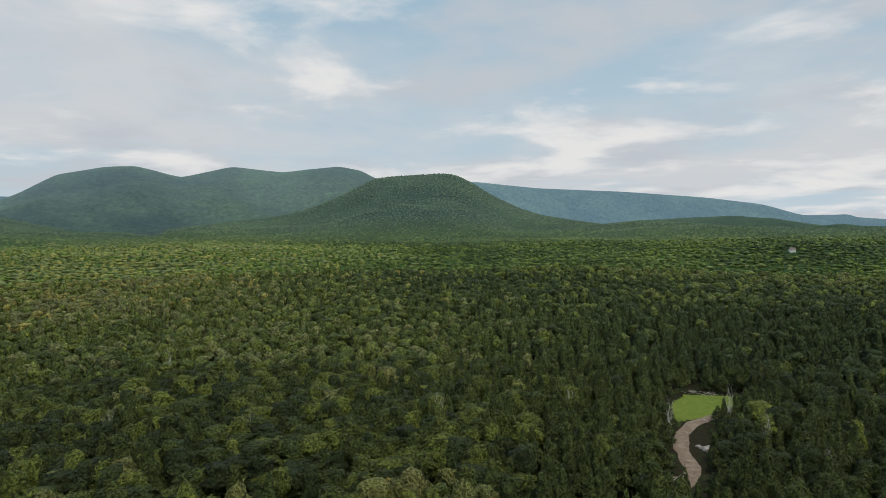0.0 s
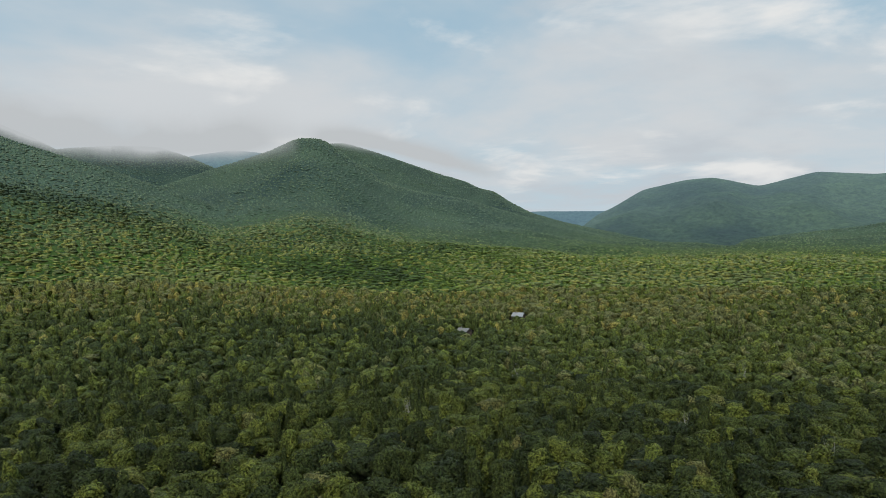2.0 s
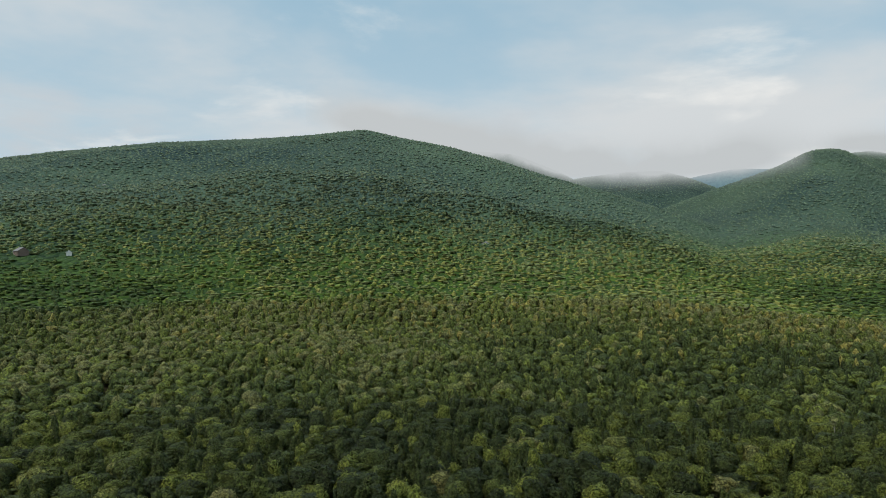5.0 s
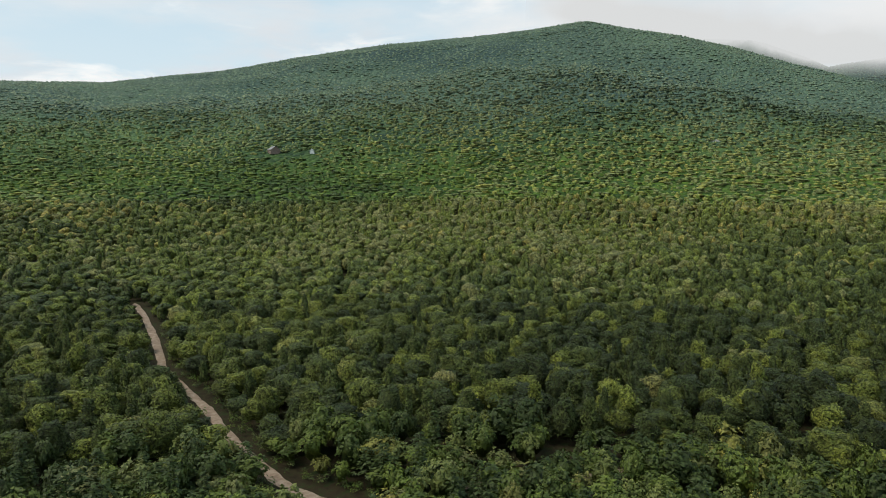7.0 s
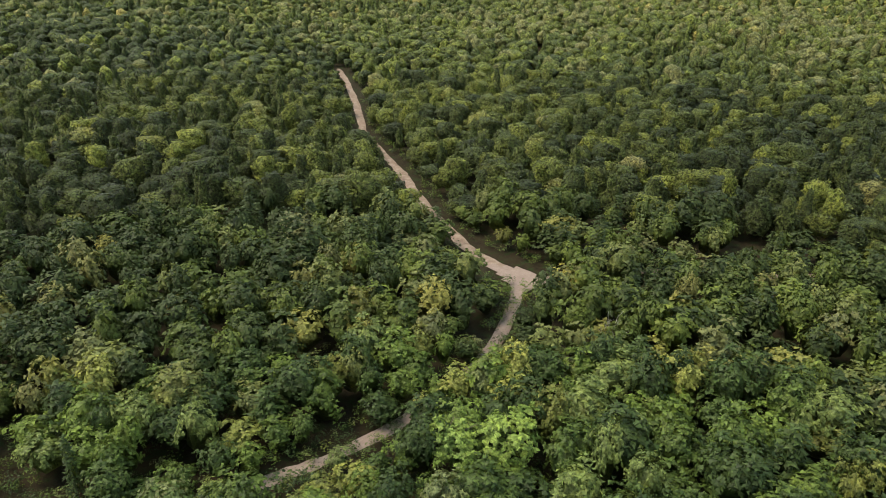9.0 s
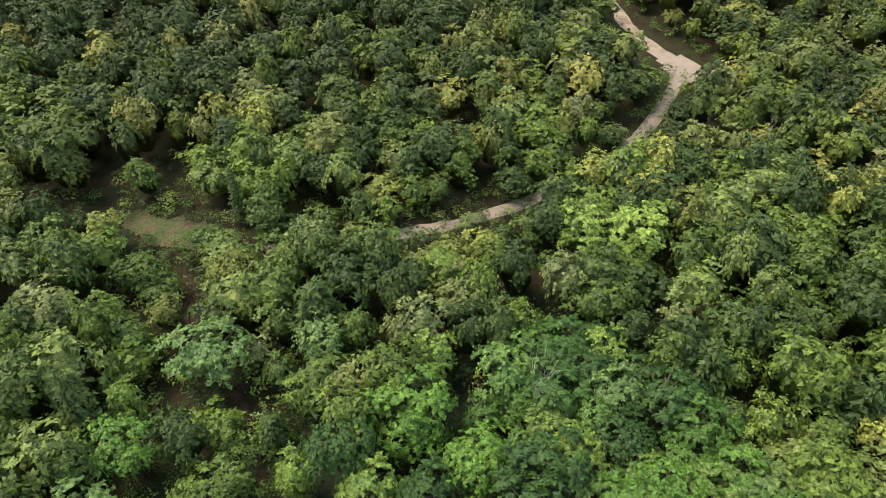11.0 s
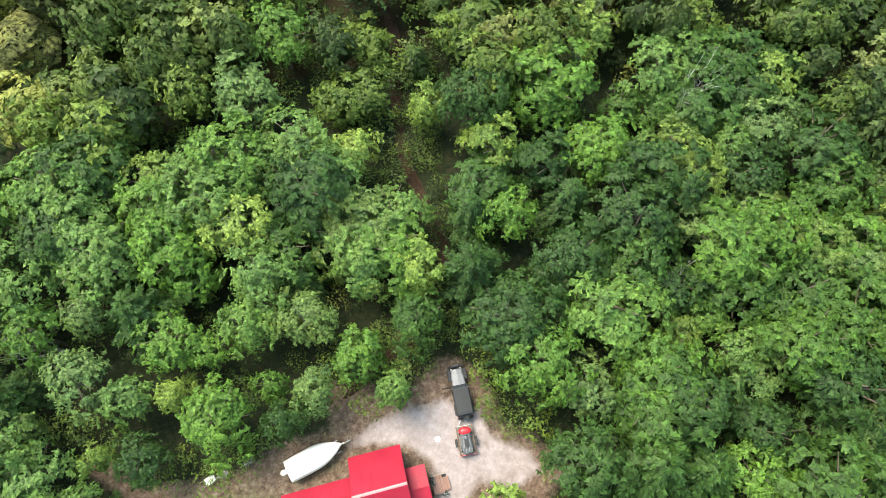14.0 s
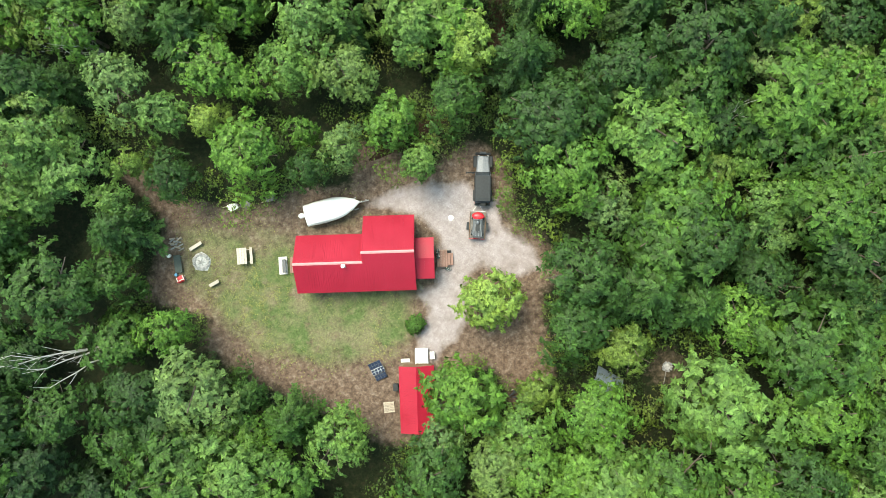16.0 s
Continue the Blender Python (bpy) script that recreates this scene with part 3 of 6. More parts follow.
def make_land():
    fine, coarse = np.arange(-206, 42, 0.5), np.arange(42, 154.1, 4)
    bearings = np.concatenate([fine, coarse])
    radii = np.concatenate([[0.5, 20, 40, 60], np.geomspace(75, 3600, 165)])
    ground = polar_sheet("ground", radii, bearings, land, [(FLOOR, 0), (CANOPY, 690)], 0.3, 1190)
    tagged(ground, "dark leaf-littered forest floor rising into wooded mountains", "ground", kind="structure")
    for name, ridges, r0, r1, b0, b1, material, label in (
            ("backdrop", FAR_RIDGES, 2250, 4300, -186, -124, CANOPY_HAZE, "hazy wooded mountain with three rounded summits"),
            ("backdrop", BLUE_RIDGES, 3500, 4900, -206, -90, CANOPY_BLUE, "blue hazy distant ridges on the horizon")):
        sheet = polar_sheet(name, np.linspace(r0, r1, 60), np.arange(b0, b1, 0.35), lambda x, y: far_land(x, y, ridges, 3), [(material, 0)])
        tagged(sheet, label, "mountain", kind="structure")


make_land()


def away_from(x, y, line, closed=False):
    """Distance from points to a line of points; negative inside a closed one."""
    x, y = np.asarray(x, float), np.asarray(y, float)
    pts = list(line) + ([line[0]] if closed else [])
    best, inside = np.full(x.shape, 1e9), np.zeros(x.shape, bool)
    for (ax, ay), (bx, by) in zip(pts[:-1], pts[1:]):
        dx, dy = bx - ax, by - ay
        t = np.clip(((x - ax) * dx + (y - ay) * dy) / (dx * dx + dy * dy + 1e-9), 0, 1)
        best = np.minimum(best, np.hypot(x - ax - t * dx, y - ay - t * dy))
        if closed:
            inside ^= ((ay > y) != (by > y)) & (x < (bx - ax) * (y - ay) / (by - ay + 1e-12) + ax)
    return np.where(inside, -best, best) if closed else best


CLEARING = [(-30.6, 7.6), (-27.8, 4.9), (-22.2, 4.0), (-17.8, 4.6), (-15, 6), (-9.2, 6.5), (-8.9, 10.4), (-5.9, 9.3), (-5.3, 7.3), (-1.7, 7.6), (0, 9.6),
            (2.2, 10.4), (4.7, 8.7), (5.5, 3.7), (8, 1.5), (10.2, -1.2), (7.4, -2.4), (8.3, -7.9), (8.8, -10.7), (6.3, -13.4), (4.4, -10.1), (0, -10.1),
            (-0.6, -17.3), (-6.7, -17.3), (-10.6, -14.3), (-15.6, -12.9), (-20, -10.7), (-23.9, -7.9), (-23.1, -5.7), (-27.8, -4), (-29.7, -3.5), (-28.3, 1), (-27.2, 3.5)]
LAWN = [(-26.2, 2.6), (-26.4, -2.6), (-23.5, -5.5), (-19, -9), (-13, -10.5), (-6, -9.5), (-4.7, -7), (-4.6, -3.6), (-3.4, -2.6), (-15, -3), (-15.2, 2.2), (-8.5, 2.6), (-8.4, 4.0), (-9, 4.8), (-16, 3.2), (-22, 3.2)]
DRIVE = [(-2.3, -9.2), (-1.4, -6.5), (-0.6, -3.2), (0.0, 0.0), (0.4, 3.0), (-1.2, 5.4), (-5.5, 5.6)]
GRAVEL = [(-9, 5.5), (-5.5, 6.8), (-1.5, 7.3), (1.2, 7.8), (4.3, 6), (5, 3.5), (7.8, 1.2), (8.6, -0.8), (6, -1.6), (3, -0.5), (1.3, -2), (1.2, -6), (0.3, -8.2), (-3.2, -9),
          (-3.2, -7.6), (-1.6, -6), (-3.4, -3.2), (-1.8, -2.4), (-1.4, 2), (-3.2, 3.9), (-6, 4.7), (-9, 4.7)]
TRACK = [(-8.2, 9.6), (-3, 13), (3.5, 17), (5, 21), (4.5, 26), (2.5, 31), (3, 40), (5, 50), (3, 60), (6, 75)]
ROAD = [(216, 280), (202.2, 256.8), (177.4, 219.3), (150.4, 182.1), (142.7, 164.6), (132.9, 144.2), (120.7, 123.8), (113.8, 108.8), (107.5, 95.5), (105.5, 86), (106, 80)]
ROAD_SIDE = [(104, 79), (98.8, 73.8), (89.3, 68.4), (79.8, 64.4), (66, 61.5), (53.2, 61.4), (40.8, 63.3), (35.7, 65.2), (25.1, 68.3), (14, 74)]
ROAD_EAST = [(124, 63), (135, 48), (165, 15), (190, -16), (200, -45), (225, -80)]
GLADE = [(0.5, 89), (4, 92.5), (7, 88), (12, 83.5), (13, 78.5), (9, 77), (4, 81)]
ROAD_FAR = [(-34, -262), (-27, -252), (-19, -242), (-14.5, -228), (-13.5, -212), (-16, -196), (-12, -182)]
MEADOW = [(-13, -240), (-20, -246), (-30, -252), (-38, -268), (-36, -283), (-18, -281), (-12, -262)]
SIGHT = [(-13, -176), (-16, -210), (-20, -240), (-26, -282)]


def soft(d, width):
    return np.clip(0.5 - d / (2 * width), 0, 1)


def make_yard():
    xs, ys = np.arange(-46, 46.01, 0.5), np.arange(-34, 46.01, 0.5)
    x, y = np.meshgrid(xs, ys, indexing="ij")
    z = 0.06 + 0.035 * grid_noise(x, y, 3.0, 2, 3)
    rows, cols = x.shape
    me = bpy.data.meshes.new("pavement")
    me.vertices.add(x.size)
    me.vertices.foreach_set("co", np.stack([x, y, z], -1).astype(np.float32).reshape(-1))
    i = np.arange(rows - 1)[:, None] * cols + np.arange(cols - 1)[None]
    fill_faces(me, np.stack([i, i + cols, i + cols + 1, i + 1], -1).reshape(-1, 4))
    wave = grid_noise(x, y, 5.0, 8, 4) * 0.9
    gravel = soft(away_from(x, y, GRAVEL, True) + wave * 0.9, 0.9)
    gravel = np.maximum(gravel, soft(away_from(x, y, DRIVE) - 1.1 + wave * 0.5, 0.8))
    grass = soft(away_from(x, y, LAWN, True) - 0.6 + wave * 1.3, 1.6) * (0.66 + 0.5 * grid_noise(x, y, 5, 5, 5))
    bare = np.maximum(soft(away_from(x, y, CLEARING, True) - 0.9 + wave * 0.9, 1.2), soft(np.hypot(x - 20.9, y + 10.6) - 2.6, 1.2) * 0.45)
    bare = np.maximum(bare, soft(away_from(x, y, [(-27.5, 5.2), (-33, 9)]) - 0.7, 0.6))
    for name, value in (("gravel", gravel), ("grass", grass), ("bare", bare)):
        me.attributes.new(name, "FLOAT", "POINT").data.foreach_set("value", value.astype(np.float32).reshape(-1))
    me.polygons.foreach_set("use_smooth", np.full(len(me.polygons), True))
    me.materials.append(YARD)
    me.update(calc_edges=True)
    tagged(new("pavement", me), "worn lawn, pale gravel drive and bare earth in a clearing", "yard", kind="structure")


make_yard()


def ribbon(name, line, width, material, label, lift=0.1, kind="structure"):
    """A road of uneven width laid on the land."""
    pts = []
    for (ax, ay), (bx, by) in zip(line[:-1], line[1:]):
        steps = max(2, int(math.hypot(bx - ax, by - ay) / 1.5))
        pts += [(ax + (bx - ax) * k / steps, ay + (by - ay) * k / steps) for k in range(steps)]
    pts.append(line[-1])
    p = np.array(pts, float)
    for _ in range(6):
        p[1:-1] = (p[:-2] + 2 * p[1:-1] + p[2:]) / 4
    d = np.gradient(p, axis=0)
    d /= np.linalg.norm(d, axis=1)[:, None] + 1e-9
    side = np.stack([-d[:, 1], d[:, 0]], 1)
    across = np.array([-0.5, -0.3, -0.1, 0.1, 0.3, 0.5])
    run = np.r_[0, np.cumsum(np.linalg.norm(np.diff(p, axis=0), axis=1))]
    narrow = np.clip(np.minimum(run, run[-1] - run) / 3.0 + 0.12, 0, 1)[:, None, None]
    wob = 1 + 0.22 * grid_noise(p[:, 0], p[:, 1], 9, 4, 3)
    q = p[:, None] + side[:, None] * (across[None, :, None] * width * narrow * wob[:, None, None])
    q[:, 0] += side * (0.5 * grid_noise(p[:, 0], p[:, 1], 2.5, 6, 2))[:, None]
    q[:, -1] += side * (0.5 * grid_noise(p[:, 0], p[:, 1], 2.5, 7, 2))[:, None]
    z = land(q[..., 0], q[..., 1]) + lift + np.array([-0.14, 0.02, 0.06, 0.06, 0.02, -0.14])
    rows, cols = z.shape
    me = bpy.data.meshes.new(name)
    me.vertices.add(rows * cols)
    me.vertices.foreach_set("co", np.concatenate([q, z[..., None]], -1).astype(np.float32).reshape(-1))
    i = np.arange(rows - 1)[:, None] * cols + np.arange(cols - 1)[None]
    fill_faces(me, np.stack([i, i + cols, i + cols + 1, i + 1], -1).reshape(-1, 4)[:, ::-1])
    finish_raw(me, material, None, True)
    return tagged(new(name, me), label, "road", kind=kind)


def patch(name, outline, material, label, category, lift=0.12, step=1.2):
    """A piece of open ground with an uneven edge, laid on the land."""
    o = np.array(outline, float)
    x, y = np.meshgrid(np.arange(o[:, 0].min() - 2, o[:, 0].max() + 2, step), np.arange(o[:, 1].min() - 2, o[:, 1].max() + 2, step), indexing="ij")
    x, y = x + grid_noise(x, y, 2, 1, 2) * 0.4, y + grid_noise(x, y, 2, 2, 2) * 0.4
    d = away_from(x, y, outline, True) + grid_noise(x, y, 4, 3, 3)
    z = land(x, y) + lift
    rows, cols = x.shape
    i = (np.arange(rows - 1)[:, None] * cols + np.arange(cols - 1)[None]).reshape(-1)
    faces = np.stack([i, i + cols, i + cols + 1, i + 1], -1)
    faces = faces[(d.reshape(-1)[faces] < 0).all(1)]
    me = bpy.data.meshes.new(name)
    me.vertices.add(x.size)
    me.vertices.foreach_set("co", np.stack([x, y, z], -1).astype(np.float32).reshape(-1))
    fill_faces(me, faces)
    finish_raw(me, material, None, True)
    return tagged(new(name, me), label, category, kind="structure")


def meadow_material(name, low, high):
    n = Nodes(name)
    mid, fine = n.noise(0.4, 5, 0.65), n.noise(2.2, 6, 0.75)
    colour = n.mix(n.span(mid, 0.35, 0.65), low, high)
    colour = n.mix(1.0, colour, n.ramp(fine, (0.3, (0.5, 0.5, 0.5)), (0.7, (1.45, 1.45, 1.4))), "MULTIPLY")
    return n.finish(colour, 0.95, 0.0, n.bump(fine, 1.0, 0.3), 0.1)


MEADOW_GRASS = meadow_material("mown meadow grass", (0.115, 0.165, 0.028), (0.165, 0.205, 0.040))
# track colour darkened to paint in the shade under the trees
LITTER = meadow_material("trodden leaf litter", (0.034, 0.021, 0.014), (0.060, 0.037, 0.025))
ROUGH_GRASS = meadow_material("rough dry grass", (0.095, 0.070, 0.044), (0.045, 0.075, 0.022))
ribbon("road", ROAD, 3.1, DIRT, "rutted tan dirt road through the woods")
ribbon("road", ROAD_SIDE, 2.4, DIRT_PALE, "pale gravel side road between trees", 0.13)
ribbon("road", ROAD_EAST, 3.4, DIRT, "reddish dirt road under the trees", 0.07)
ribbon("road", ROAD_FAR, 4.4, DIRT, "curving brown dirt road beside a small meadow", 0.17)
ribbon("road", TRACK, 1.7, LITTER, "narrow earth track under the trees", 0.13)
patch("pavement", [(103.5, 88), (107, 86), (109, 80), (109, 72), (105, 71), (98, 73), (101, 80)], DIRT_PALE, "pale gravel junction of two dirt roads", "road", 0.2)
patch("pavement", MEADOW, MEADOW_GRASS, "bright green mown meadow in the woods", "meadow")
patch("pavement", GLADE, ROUGH_GRASS, "dry grassy glade among trees", "glade", 0.12, 0.6)


# ---------------------------------------------------------------- trees
def facing(normals, rng):
    """Two axes across each normal, turned at random."""
    ref = np.where(np.abs(normals[:, 2:3]) < 0.9, [[0, 0, 1.0]], [[1.0, 0, 0]])
    u = np.cross(ref, normals)
    u /= np.linalg.norm(u, axis=1)[:, None]
    v = np.cross(normals, u)
    a = rng.uniform(0, 2 * np.pi, len(normals))[:, None]
    return u * np.cos(a) + v * np.sin(a), v * np.cos(a) - u * np.sin(a)


def ball(rng, count):
    d = rng.normal(size=(count, 3))
    return d / np.linalg.norm(d, axis=1)[:, None]


def unit(v):
    return v / (np.linalg.norm(v, axis=-1, keepdims=True) + 1e-9)


def kites(places, normals, heads, size, rng, long=1.25):
    """Leaf sprays as triangles: each lies across its normal and points along its head."""
    normals = unit(normals)
    u = unit(heads - normals * (heads * normals).sum(1, keepdims=True))
    v = np.cross(normals, u)
    s = (size * rng.uniform(0.6, 1.35, len(places)))[:, None]
    skew = rng.uniform(-0.35, 0.35, (len(places), 1))
    return np.stack([places + (u + v * skew) * s * long, places - u * s * 0.55 + v * s * 0.72, places - u * s * 0.55 - v * s * 0.72], 1)


# broad crowns about 10 m high: boughs, reach out and up, bough size, lowest part of the ball, height of the middle
BROAD = {"round": (34, 2.55, 3.0, 0.92, -0.45, 6.2), "wide": (40, 2.95, 2.5, 0.92, -0.35, 6.6), "plume": (34, 2.15, 3.7, 0.80, -0.55, 5.8),
         "star": (26, 2.85, 2.7, 1.08, -0.30, 6.4), "young": (24, 2.10, 3.4, 0.88, -0.55, 5.9)}


def boughs_of(kind, share, rng, near=0.55, far=1.12, up=0.75):
    """The bough ends of a broad crown: their places, the way each looks, and their sizes."""
    count, reach, rise, size, low, middle = BROAD[kind]
    count = max(5, int(count * share))
    k = np.arange(count) + 0.5
    zz = 1 - (1 - low) * k / count
    az = k * 2.39996 + rng.uniform(0, 6.28) + rng.normal(0, 0.3, count)
    rad = np.sqrt(np.clip(1 - zz * zz, 0, 1))
    d = np.stack([np.cos(az) * rad, np.sin(az) * rad, zz], 1)
    skew = 1 + 0.20 * np.sin(az * 2 + rng.uniform(0, 6)) + 0.12 * np.sin(az * 3 + rng.uniform(0, 6))
    far = (rng.uniform(near, far, count) * (1 + (skew - 1) * rad))[:, None]
    centre = d * far * [reach, reach, rise] + [0, 0, middle]
    lean = rng.normal(0, 0.35, 2)
    centre[:, :2] += lean * (centre[:, 2:3] - middle) / rise
    return centre, unit(d + [0, 0, up]), size * rng.uniform(0.62, 1.18, count) / math.sqrt(share)


def broad_crown(kind, count, size, seed):
    """The leaf sprays of a broad-leaved tree: twigs fan out from every bough end, with gaps between them; triangles and the way each faces."""
    rng = np.random.default_rng(seed)
    centre, axis, pad = boughs_of(kind, 1.0 if count > 900 else 0.8, rng)
    u, v = facing(axis, rng)
    per = 7
    bough = np.repeat(np.arange(len(pad)), per)
    k = np.tile(np.arange(per), len(pad))
    phi = k * 2 * np.pi / (per - 1) + rng.normal(0, 0.22, len(k))
    side = u[bough] * np.cos(phi)[:, None] + v[bough] * np.sin(phi)[:, None]
    lift = rng.uniform(-0.25, 0.45, (len(k), 1))
    out = unit((centre[bough] - [0, 0, BROAD[kind][5] - 1.0]) * [1, 1, 0.5])
    twig = unit(side + axis[bough] * lift + out * (0.55 if kind == "star" else 0.35))
    twig[k == per - 1] = unit(axis[bough] + out * 0.5)[k == per - 1]
    length = pad[bough] * rng.uniform(0.75, 1.45, len(k)) * np.where(k == per - 1, 0.8, 1.0)
    inner = int(count * 0.10)
    outer = count - inner
    pick = rng.choice(len(k), outer, p=length**1.5 / (length**1.5).sum())
    along = rng.uniform(0.0, 1, outer) ** 0.8
    across = unit(np.cross(axis[bough], twig))[pick]
    spread = rng.uniform(-1, 1, outer)
    wide = 0.34 * pad[bough[pick]] * (1.05 - 0.75 * along)
    places = centre[bough[pick]] + twig[pick] * (along * length[pick])[:, None] + across * (spread * wide)[:, None]
    places[:, 2] -= 0.30 * along**2 * length[pick] * (k[pick] < per - 1) + 0.35 * np.abs(spread) * wide
    places += rng.normal(0, 0.035, (outer, 3))
    fall = unit(axis[bough[pick]] + twig[pick] * (0.7 * along)[:, None] + across * (0.6 * spread)[:, None])
    faces = unit(fall + rng.normal(0, 0.30, (outer, 3)))
    heads = twig[pick] + across * (spread * 0.9)[:, None] + rng.normal(0, 0.25, (outer, 3))
    tris, ways = kites(places, faces, heads, size, rng), unit(faces * 0.6 + fall * 0.4)
    # sparse leaves inside, along the limbs
    q = ball(rng, inner) * rng.uniform(0.2, 0.7, (inner, 1)) * [BROAD[kind][1], BROAD[kind][1], BROAD[kind][2]] + [0, 0, BROAD[kind][5] - 0.5]
    lie = unit(rng.normal(0, 0.5, (inner, 3)) + [0, 0, 1])
    return fitted(np.concatenate([tris, kites(q, lie, ball(rng, inner), size * 1.15, rng)])), np.concatenate([ways, lie])


def fitted(tris):
    """The crown drawn in to a width of 5.6 m, but for its farthest twigs."""
    far = np.hypot(tris[..., 0], tris[..., 1]).mean(1)
    return tris * [2.75 / np.quantile(far, 0.95), 2.75 / np.quantile(far, 0.95), 1]


def conifer_crown(kind, count, size, seed):
    """The boughs of a pine or spruce in whorls; triangles and the way each faces."""
    rng = np.random.default_rng(seed)
    whorls, per = (11, 6) if kind == "pine" else (15, 8)
    level = rng.integers(0, whorls, count * 2) / whorls
    level = level[rng.uniform(0, 1, len(level)) < 1.05 - 0.85 * level][:count]
    count = len(level)
    bough = rng.integers(0, per, count)
    az = (bough + level * 7.7) * 2 * np.pi / per + 0.25 * np.sin(bough * 5.3 + level * 40)
    reach = (1 - level) ** 0.8 * (2.9 if kind == "pine" else 2.0) * (1 + 0.22 * np.sin(bough * 9.1 + level * 57)) + 0.25
    along = rng.uniform(0.12, 1, count) ** 0.6
    z = (3.2 if kind == "pine" else 1.6) + level * (7.6 if kind == "pine" else 9.4) + along * reach * (0.20 if kind == "pine" else -0.22)
    out = np.stack([np.cos(az), np.sin(az), np.zeros(count)], 1)
    side = np.stack([-np.sin(az), np.cos(az), np.zeros(count)], 1)
    off = rng.uniform(-1, 1, count) * (0.10 + 0.34 * (1 - along)) * reach * 0.8
    places = out * (along * reach)[:, None] + side * off[:, None]
    places[:, 2] = z - 0.25 * np.abs(off) + rng.normal(0, 0.05, count)
    lie = unit(np.array([0, 0, 1.0]) + out * 0.35 + rng.normal(0, 0.28, (count, 3)))
    return kites(places, lie, out + side * np.sign(off)[:, None] * 0.7, size * 0.85, rng, 1.7), unit(lie + out * 0.3)


def crown(kind, count, size, seed):
    return (conifer_crown if kind in ("pine", "spruce") else broad_crown)(kind, count, size, seed)


def trunk_bmesh(kind, seed):
    """A tapered trunk with limbs into the crown, for a tree about 10 m high."""
    rng = random.Random(seed)
    bm = bmesh.new()
    bend = [Vector((rng.uniform(-0.2, 0.2) * k, rng.uniform(-0.2, 0.2) * k, 2.2 * k)) for k in range(5)]
    for k in range(4):
        rod(0.17 - 0.035 * k, bend[k] - Vector((0, 0, 0.3 if k == 0 else 0.05)), bend[k + 1], bm, 6, 0.17 - 0.035 * (k + 1))
    if kind not in ("pine", "spruce"):
        for k in range(8):
            a, lift = k * 2.4 + rng.uniform(-0.3, 0.3), rng.uniform(3.4, 6.6)
            root = bend[0].lerp(bend[4], lift / 8.8)
            end = root + Vector((math.cos(a) * 1.9, math.sin(a) * 1.9, rng.uniform(0.9, 1.9)))
            rod(0.07, root, end, bm, 5, 0.02)
    return bm


KINDS = ["round", "wide", "plume", "star", "young", "round", "pine", "spruce", "star", "wide", "plume"]
TREES = []


def tone_words(tone, kind):
    if kind in ("pine", "spruce"):
        return "dark green conifer with whorled boughs in the woods"
    for most, words in ((0.25, "dark green leafy tree in dense woods"), (0.5, "mid-green leafy tree in dense woods"), (0.7, "fresh green leafy tree in dense woods"),
                        (0.8, "grey-green leafy tree in dense woods"), (0.89, "olive-green leafy tree in dense woods")):
        if tone < most:
            return words
    return "bright yellow-green leafy tree in the woods"


def plant(x, y, width, height, tone, shape, turn):
    """One tree of its own near the clearing."""
    kind = KINDS[shape]
    m = pose(x, y, float(land(np.array([x]), np.array([y]))[0]), 0, 0, turn) @ Matrix.Diagonal((width / 5.6, width / 5.6, height / 10, 1))
    ready = [t for t in TREES if t[0] == shape]
    if ready:
        ob = copy_thing(ready[0][1], m)
    else:
        ob = new("tree")
        part("trunk", trunk_bmesh(kind, shape), BARK, ob)
        tris, ways = crown(kind, 3900, 0.172, 40 + shape)
        top = new("crown", raw_mesh("crown", tris, LEAF_NEAR, ways=ways))
        top.parent = ob
        ob.matrix_basis = m
        TREES.append((shape, ob))
    # copies carry the pose alone, so the scale goes in whole
    ob.matrix_basis = m
    tagged(ob, tone_words(tone, kind), "tree", "trees of the woods")
    for child in ob.children:
        if child.name.startswith("crown"):
            child.color = (tone, tone, tone, 1)
    return ob


YELLOW_TREES = [(3.6, -4.0, 6.0), (23.4, 7.7, 5.0), (15.6, -8.2, 5.5), (1.4, 19.2, 5.3), (-3.2, 18.8, 3.4), (-29.6, 8.8, 3.4), (7.9, -12.3, 4.0), (-22.7, 12.9, 4.0),
                (51.8, 47.6, 9.0), (57.5, 43.3, 9.6), (54.0, 47.0, 7.0), (28.2, 50.1, 2.6), (37.8, 36.9, 3.2), (-5.8, 53.7, 4.6), (10.1, 45.0, 4.3), (5.9, 36.5, 4.3), (-2.5, 33.0, 5.9),
                (11.5, 29.8, 6.6), (47.7, 15.1, 3.5), (48.6, 11.3, 3.4), (25.3, 41.0, 6.0)]
LIGHT_TREES = [(10.2, 7.7, 8.5), (-25.8, -6.8, 5.5), (-18.5, 9.5, 7.8), (-5.4, 12.4, 5.0), (-30.6, 5.0, 4.0), (-13.8, 11.4, 3.6), (12.6, -14.0, 7.7),
               (23.3, -13.5, 9.6), (31.9, -13.4, 9.2), (-10.0, -16.3, 6.8), (-3.1, 9.0, 4.3), (0.9, -12.6, 7.2), (-14.6, 17.3, 6.7), (-18.8, 16.1, 4.4), (21.1, 27.3, 8.4),
               (18.4, 34.7, 9.1), (-7.5, 47.5, 8.1), (35.0, 24.8, 5.4)]
